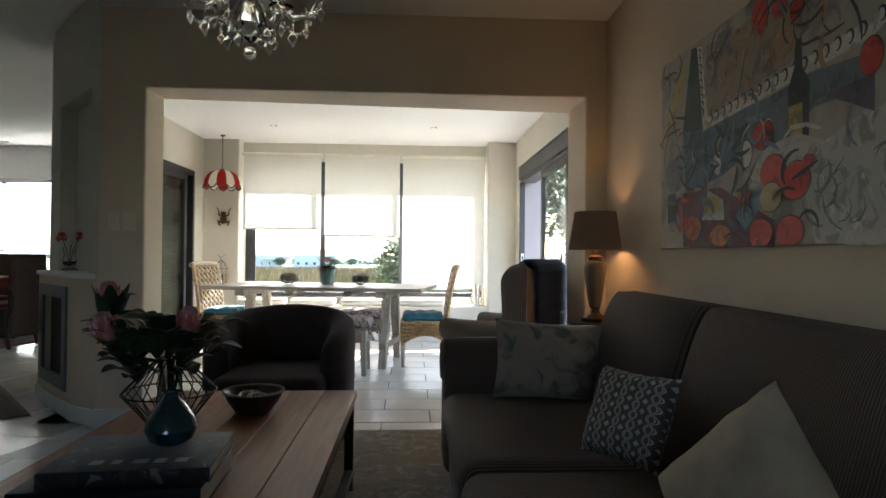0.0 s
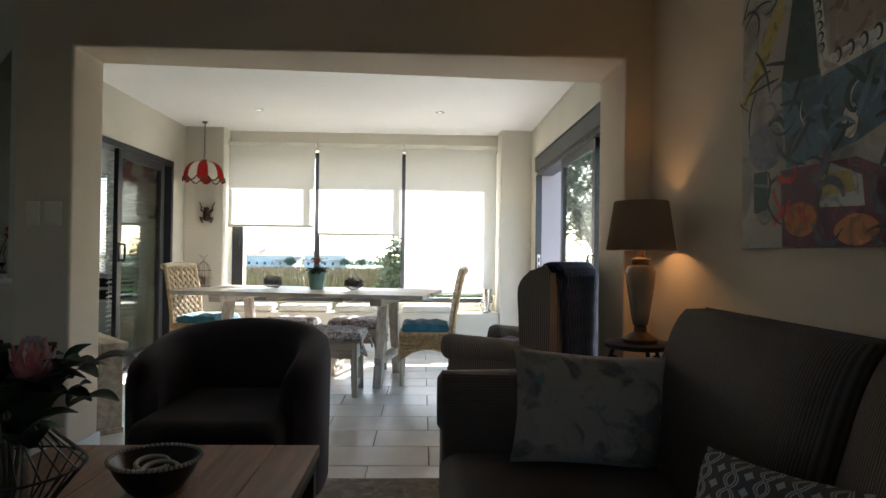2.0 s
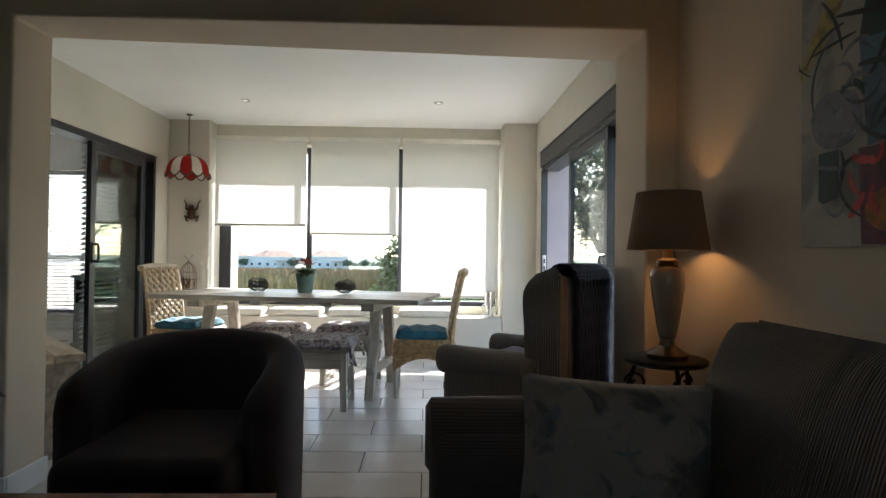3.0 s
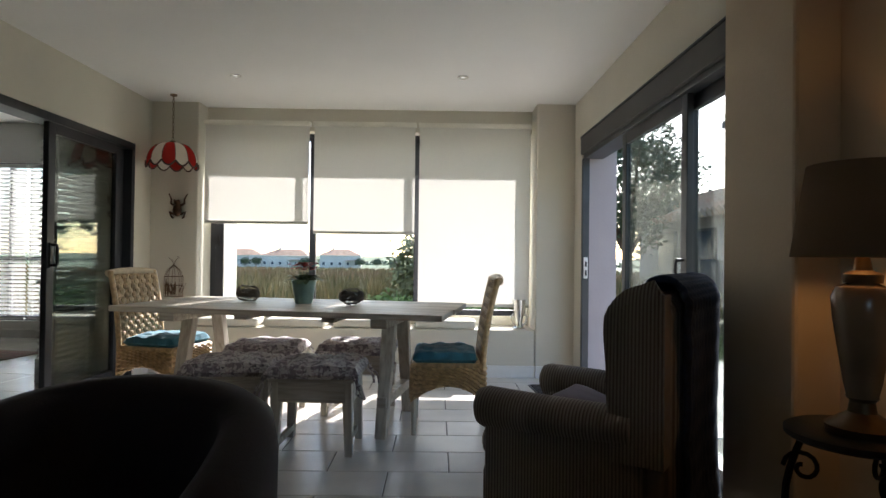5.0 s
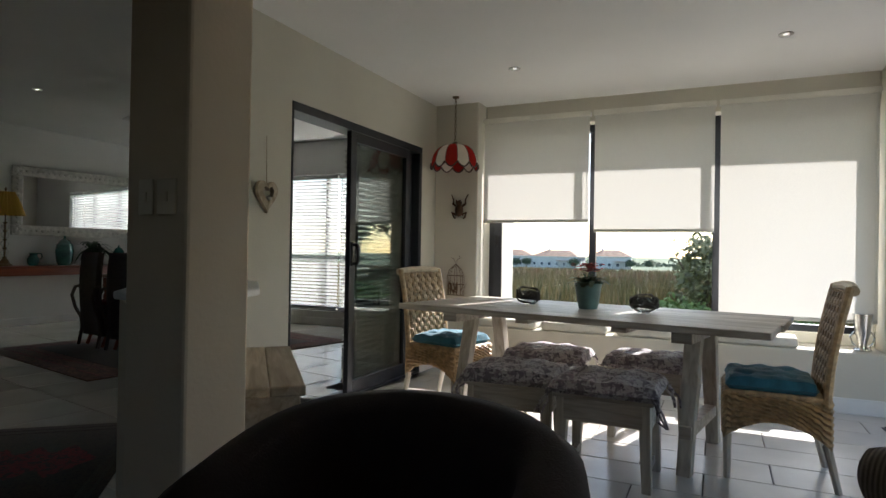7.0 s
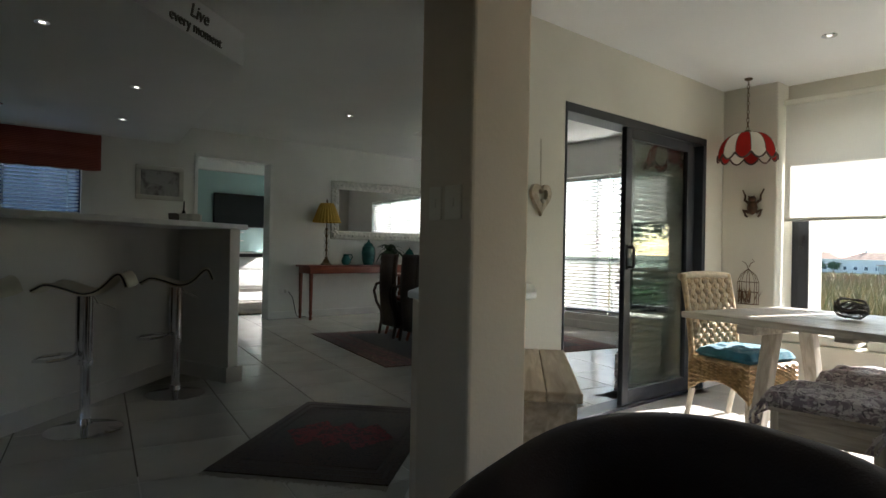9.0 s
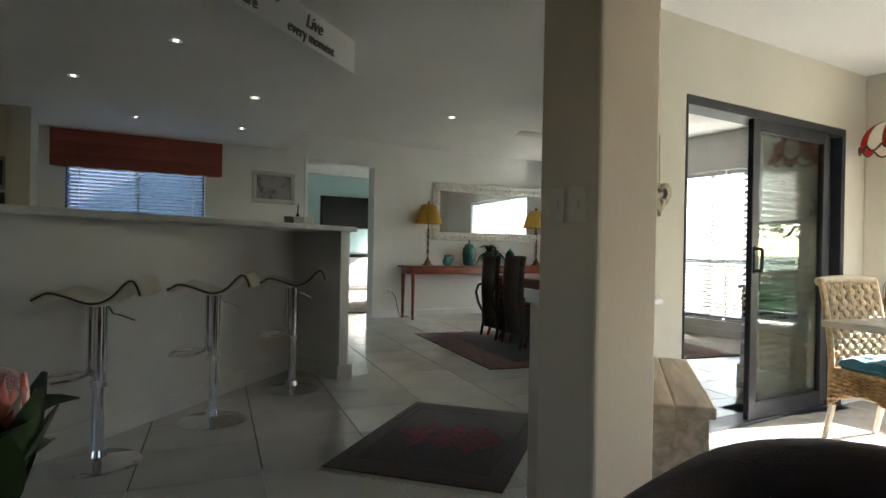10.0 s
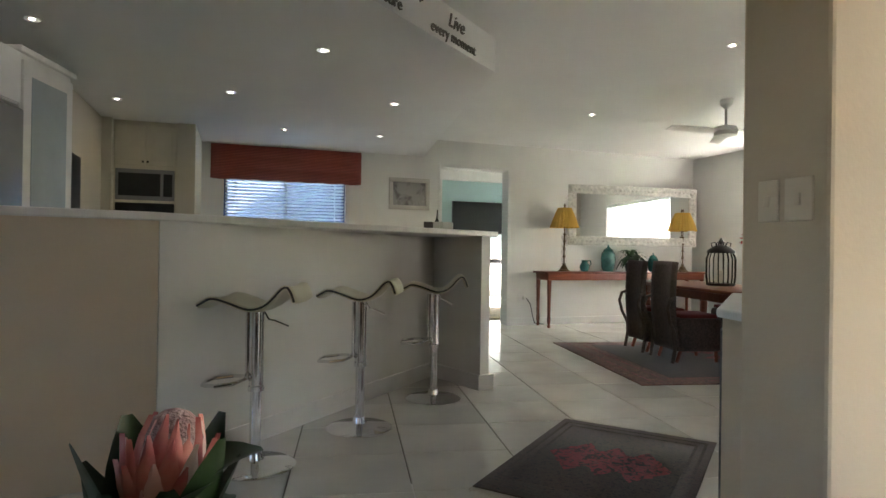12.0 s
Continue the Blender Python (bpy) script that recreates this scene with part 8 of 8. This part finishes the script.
def crown(b_, n, c, r, size, seed, flat=1.0):
    r_ = random.Random(seed)
    for i in range(n):
        d = Vector((r_.gauss(0, 1), r_.gauss(0, 1), r_.gauss(0, 1))).normalized()
        k = r_.uniform(0.35, 1.0) ** 0.6 * (0.75 + 0.45 * noise.noise(d * 2.2 + Vector((seed, 0, 0))))
        p = Vector(c) + Vector((d.x * r[0], d.y * r[1], d.z * r[2])) * k
        q = Vector((r_.gauss(0, 1), r_.gauss(0, 1), r_.gauss(0, 0.6))).normalized()
        o = q.orthogonal().normalized()
        s = size * r_.uniform(0.6, 1.3)
        v = [b_.verts.new(p), b_.verts.new(p + q * s * 0.5 + o * s * 0.28), b_.verts.new(p + q * s), b_.verts.new(p + q * s * 0.5 - o * s * 0.28)]
        b_.faces.new(v)
    return b_


def shrub(name, label, x, y, z, h, r, n, size, seed, leafm, stems=5):
    th = thing(name, label, "tree" if h > 2 else "shrub", pose(x, y, z))
    r_ = random.Random(seed)
    trunk = part("trunk", tube(bmesh.new(), [(0, 0, 0), (0.03, 0.02, h * 0.35), (0.0, 0.05, h * 0.55)], [0.05 * h / 2, 0.035 * h / 2, 0.02 * h / 2], 8), mat("bark_" + str(seed), (0.10, 0.075, 0.055), 0.9, vary=0.3, scale=8), th)
    for k in range(stems):
        a = r_.uniform(0, 6.28)
        part("limb", tube(bmesh.new(), [(0, 0, h * 0.25), (r * 0.4 * math.cos(a), r * 0.4 * math.sin(a), h * 0.55), (r * 0.75 * math.cos(a), r * 0.75 * math.sin(a), h * r_.uniform(0.7, 0.95))], [0.02 * h / 2, 0.014 * h / 2, 0.006 * h / 2], 6), trunk.data.materials[0], trunk)
    part("crown", crown(bmesh.new(), n, (0, 0, h * 0.62), (r, r, h * 0.42), size, seed), leafm, th, "", 0)


M_BUSH = mat("bush_leaf", (0.13, 0.145, 0.065), 0.7, vary=0.45, scale=3)
M_TREE = mat("tree_leaf", (0.045, 0.075, 0.03), 0.7, vary=0.45, scale=3)
shrub("garden_bush", "bushy grey-green shrub beyond the window", 0.14, 12.2, -0.26, 1.82, 0.62, 1700, 0.10, 4, M_BUSH, 9)
shrub("garden_bush", "low leafy garden shrub", -0.2, 10.9, -0.26, 0.85, 0.7, 900, 0.09, 6, mat("bright_leaf", (0.12, 0.2, 0.05), 0.7, vary=0.4, scale=4), 5)
shrub("garden_bush", "low leafy garden shrub by the reeds", 0.9, 11.2, -0.26, 0.95, 0.8, 900, 0.09, 7, bpy.data.materials["bright_leaf"], 5)
shrub("garden_tree", "dark leafy tree in the side garden", 5.6, 18.0, -0.26, 5.5, 2.3, 9500, 0.16, 9, M_TREE, 12)
for k, (x, y) in enumerate(((-82, 214), (-67, 212), (-64, 215), (-90, 216), (-46, 214), (-47, 216), (-28, 222), (-22, 224), (-100, 220))):
    shrub("far_tree", "rounded far garden tree", x, y, -3.76, 3.9, 2.4, 420, 0.55, 30 + k, M_TREE, 4)
# treeline on the horizon
b = bmesh.new()
r_ = random.Random(14)
for i in range(110):
    x = -200 + i * 4.0
    crown(b, 50, (x, 300 + r_.uniform(-8, 8), -3.2), (5, 4, r_.uniform(1.6, 2.8)), 1.5, 100 + i)
tagged(part("distant_trees", b, M_TREE, None), "dark distant treeline", "trees", kind="stuff")

# neighbour's house and garden to the east
th = thing("house", "neighbouring grey plastered house with a clay tile roof", "house", pose(0, 0, -0.3))
M_NB = mat("neighbour_wall", (0.34, 0.31, 0.29), 0.85, vary=0.1, scale=0.5)
part("wall", box(bmesh.new(), 6.6, 11.0, 0, 14.0, 20.0, 2.45), M_NB, th, smooth=0)
part("upper_wall", box(bmesh.new(), 7.1, 8.5, 2.45, 14.0, 13.3, 4.25), M_NB, th, smooth=0)
M_BTILE = mat("barrel_tile", (0.42, 0.26, 0.18), 0.8, vary=0.4, scale=3, dark=(0.5, 0.42, 0.34))
b = bmesh.new()
for i in range(6):
    for j in range(34):
        x, y, z = 6.1 + 0.19 * i, 11.2 + 0.26 * j, 2.38 + 0.105 * i
        tube(b, [(x, y, z), (x + 0.23, y, z + 0.12)], [0.12, 0.10], 6)
tagged(part("roof_tiles", b, M_BTILE, th, "rounded clay roof tiles"), kind="stuff")
b = bmesh.new()
for i in range(9):
    for j in range(22):
        x, y, z = 6.4 + 0.2 * i, 8.7 + 0.26 * j, 4.3 + 0.09 * i
        tube(b, [(x, y, z), (x + 0.24, y, z + 0.11)], [0.12, 0.10], 6)
tagged(part("upper_roof_tiles", b, M_BTILE, th, "rounded clay roof tiles"), kind="stuff")
part("fascia", box(bmesh.new(), 6.45, 8.6, 4.16, 6.6, 14.5, 4.3), mat("brown_fascia", (0.12, 0.09, 0.08), 0.6), th, smooth=0)
part("soffit", box(bmesh.new(), 6.6, 8.6, 4.2, 8.3, 14.5, 4.26), M_NB, th, smooth=0)
part("downpipe", tube(bmesh.new(), [(6.52, 13.5, 0), (6.52, 13.5, 2.5)], 0.06, 10), mat("blue_pipe", (0.3, 0.36, 0.46), 0.5), th)
for y in (15.0, 17.2):
    wd = part("window", box(bmesh.new(), 6.53, y, 1.0, 6.62, y + 1.1, 2.1), M_ALU, th, smooth=0)
    part("pane", box(bmesh.new(), 6.515, y + 0.06, 1.06, 6.535, y + 1.04, 2.04), M_HGLASS, wd, smooth=0)
bm = bmesh.new()
box(bm, 2.05, 3.0, -0.28, 4.2, 8.6, -0.03)
setting("pavement", bm, mat("patio_stone", (0.42, 0.39, 0.35), 0.8, vary=0.15, scale=3), "stone patio outside the garden door", "pavement")
th = thing("garden_fence", "slatted dark timber garden fence", "fence", pose(5.7, 10.2, -0.26))
me = mesh_of("board", box(bmesh.new(), -0.012, -0.055, 0, 0.012, 0.055, 1.35), mat("grey_timber", (0.13, 0.12, 0.11), 0.8, vary=0.3, scale=3, stretch=(8, 8, 1)), 0)
for i in range(36):
    o = new("board", me)
    o.parent, o.location = th, (0, 0.125 * i, 0)
for z in (0.3, 1.1):
    part("rail", box(bmesh.new(), 0.012, -0.1, z, 0.05, 4.5, z + 0.08), bpy.data.materials["grey_timber"], th, smooth=0)
M_PINK = mat("pink_petal", (0.6, 0.2, 0.25), 0.7, vary=0.4, scale=10)
for k, (x, y) in enumerate(((3.4, 11.3), (4.1, 12.2), (4.8, 13.0))):
    th = thing("flower_bush", "low pink flowering garden bush", "shrub", pose(x, y, -0.26), group="flower bushes")
    part("leaves", crown(bmesh.new(), 400, (0, 0, 0.35), (0.4, 0.4, 0.35), 0.08, 50 + k), bpy.data.materials["bright_leaf"], th, "", 0)
    part("blooms", crown(bmesh.new(), 110, (0, 0, 0.5), (0.38, 0.38, 0.28), 0.07, 60 + k), M_PINK, th, "", 0)
me = blades(7000, 3.0, 9, 7, 15, -0.26, 0.03, 0.09, 0.012, 5)
me.materials.append(bpy.data.materials["grass_blade"])
tagged(new("lawn_grass", me), "short green lawn grass of the side garden", "grass", kind="stuff")


# boundary wall and shrubs past the kitchen window
bm = bmesh.new()
box(bm, -12.2, -3.0, -0.3, -12.0, 6.2, 2.6)
setting("wall_boundary", bm, mat("slate_plaster", (0.10, 0.11, 0.17), 0.9, vary=0.4, scale=1.2), "dark blue-grey boundary wall outside the kitchen", "wall")
# ---- floor tiles ----
def tile_mesh(name, sx, sy, material):
    t = bmesh.new()
    x, y, e = sx / 2 - 0.003, sy / 2 - 0.003, 0.003
    lo = [t.verts.new(v) for v in ((-x, -y, -0.008), (x, -y, -0.008), (x, y, -0.008), (-x, y, -0.008))]
    up = [t.verts.new(v) for v in ((-x, -y, -0.003), (x, -y, -0.003), (x, y, -0.003), (-x, y, -0.003))]
    to = [t.verts.new(v) for v in ((-x + e, -y + e, 0), (x - e, -y + e, 0), (x - e, y - e, 0), (-x + e, y - e, 0))]
    for a, b in ((lo, up), (up, to)):
        for i in range(4):
            t.faces.new((a[i], a[(i + 1) % 4], b[(i + 1) % 4], b[i]))
    t.faces.new(to)
    return mesh_of(name, t, material, 0)


floor_a = thing("floor_tiles", "pale cream rectangular floor tiles laid in offset rows", "floor", kind="structure")
me = tile_mesh("tile", 0.62, 0.31, M_TILE)
n_rows = 0
for j in range(0, 13):
    y = 3.95 + 0.31 * j - 0.155 * 0
    off = (0.31 if j % 2 else 0.0)
    for i in range(-4, 4):
        x = 0.24 + off + 0.62 * i
        if -2.62 < x < 2.3 and 3.4 < y < 7.7 and not (x < -1.75 and y < 4.7):
            ob = new("tile", me)
            ob.parent, ob.location = floor_a, (x, y, 0)
far = bmesh.new()
for j in range(-24, 5):
    y = 3.95 + 0.31 * j
    off = (0.31 if j % 2 else 0.0)
    for i in range(-5, 3):
        x = 0.24 + off + 0.62 * i
        if x > -2.6 and y > -3.1 and x < (1.9 if j < 0 else -1.25):
            box(far, x - 0.307, y - 0.152, -0.008, x + 0.307, y + 0.152, -0.0015)
tagged(part("tiles_sitting", far, M_TILE, floor_a), kind="stuff")
floor_b = thing("hall_floor_tiles", "large glossy off-white hall floor tiles", "floor", kind="structure")
TX, TY = 0.52, 0.585
rot = Matrix.Rotation(radians(-10), 4, "Z")
me = tile_mesh("tile", TX, TY, M_TILE2)
far = bmesh.new()
for i in range(-14, 16):
    for j in range(-12, 14):
        q = Matrix.Translation((-3.89, 2.72, 0)) @ rot @ Matrix.Translation((TX * (i + 0.5), TY * (j + 0.5), 0))
        p = q.translation
        inside = XB - 5 < p.x < -1.72 and -3.2 < p.y < 9.9
        if p.x > -2.3 and p.y > 4.9 or p.x > -1.75 and p.y > 3.5:
            inside = False
        if p.y > 9.8 or p.x < -12.0:
            inside = False
        if p.x > XB - 0.3 and p.x < -2.35 and p.y > 4.6 and p.y < 9.9:
            inside = True
        if not inside:
            continue
        if -6.2 < p.x and 1.6 < p.y < 7.5:
            ob = new("tile", me)
            ob.parent, ob.matrix_world = floor_b, q
        else:
            box(far, -TX / 2 + 0.003, -TY / 2 + 0.003, -0.008, TX / 2 - 0.003, TY / 2 - 0.003, 0, q)
tagged(part("tiles_far", far, M_TILE2, floor_b), kind="stuff")
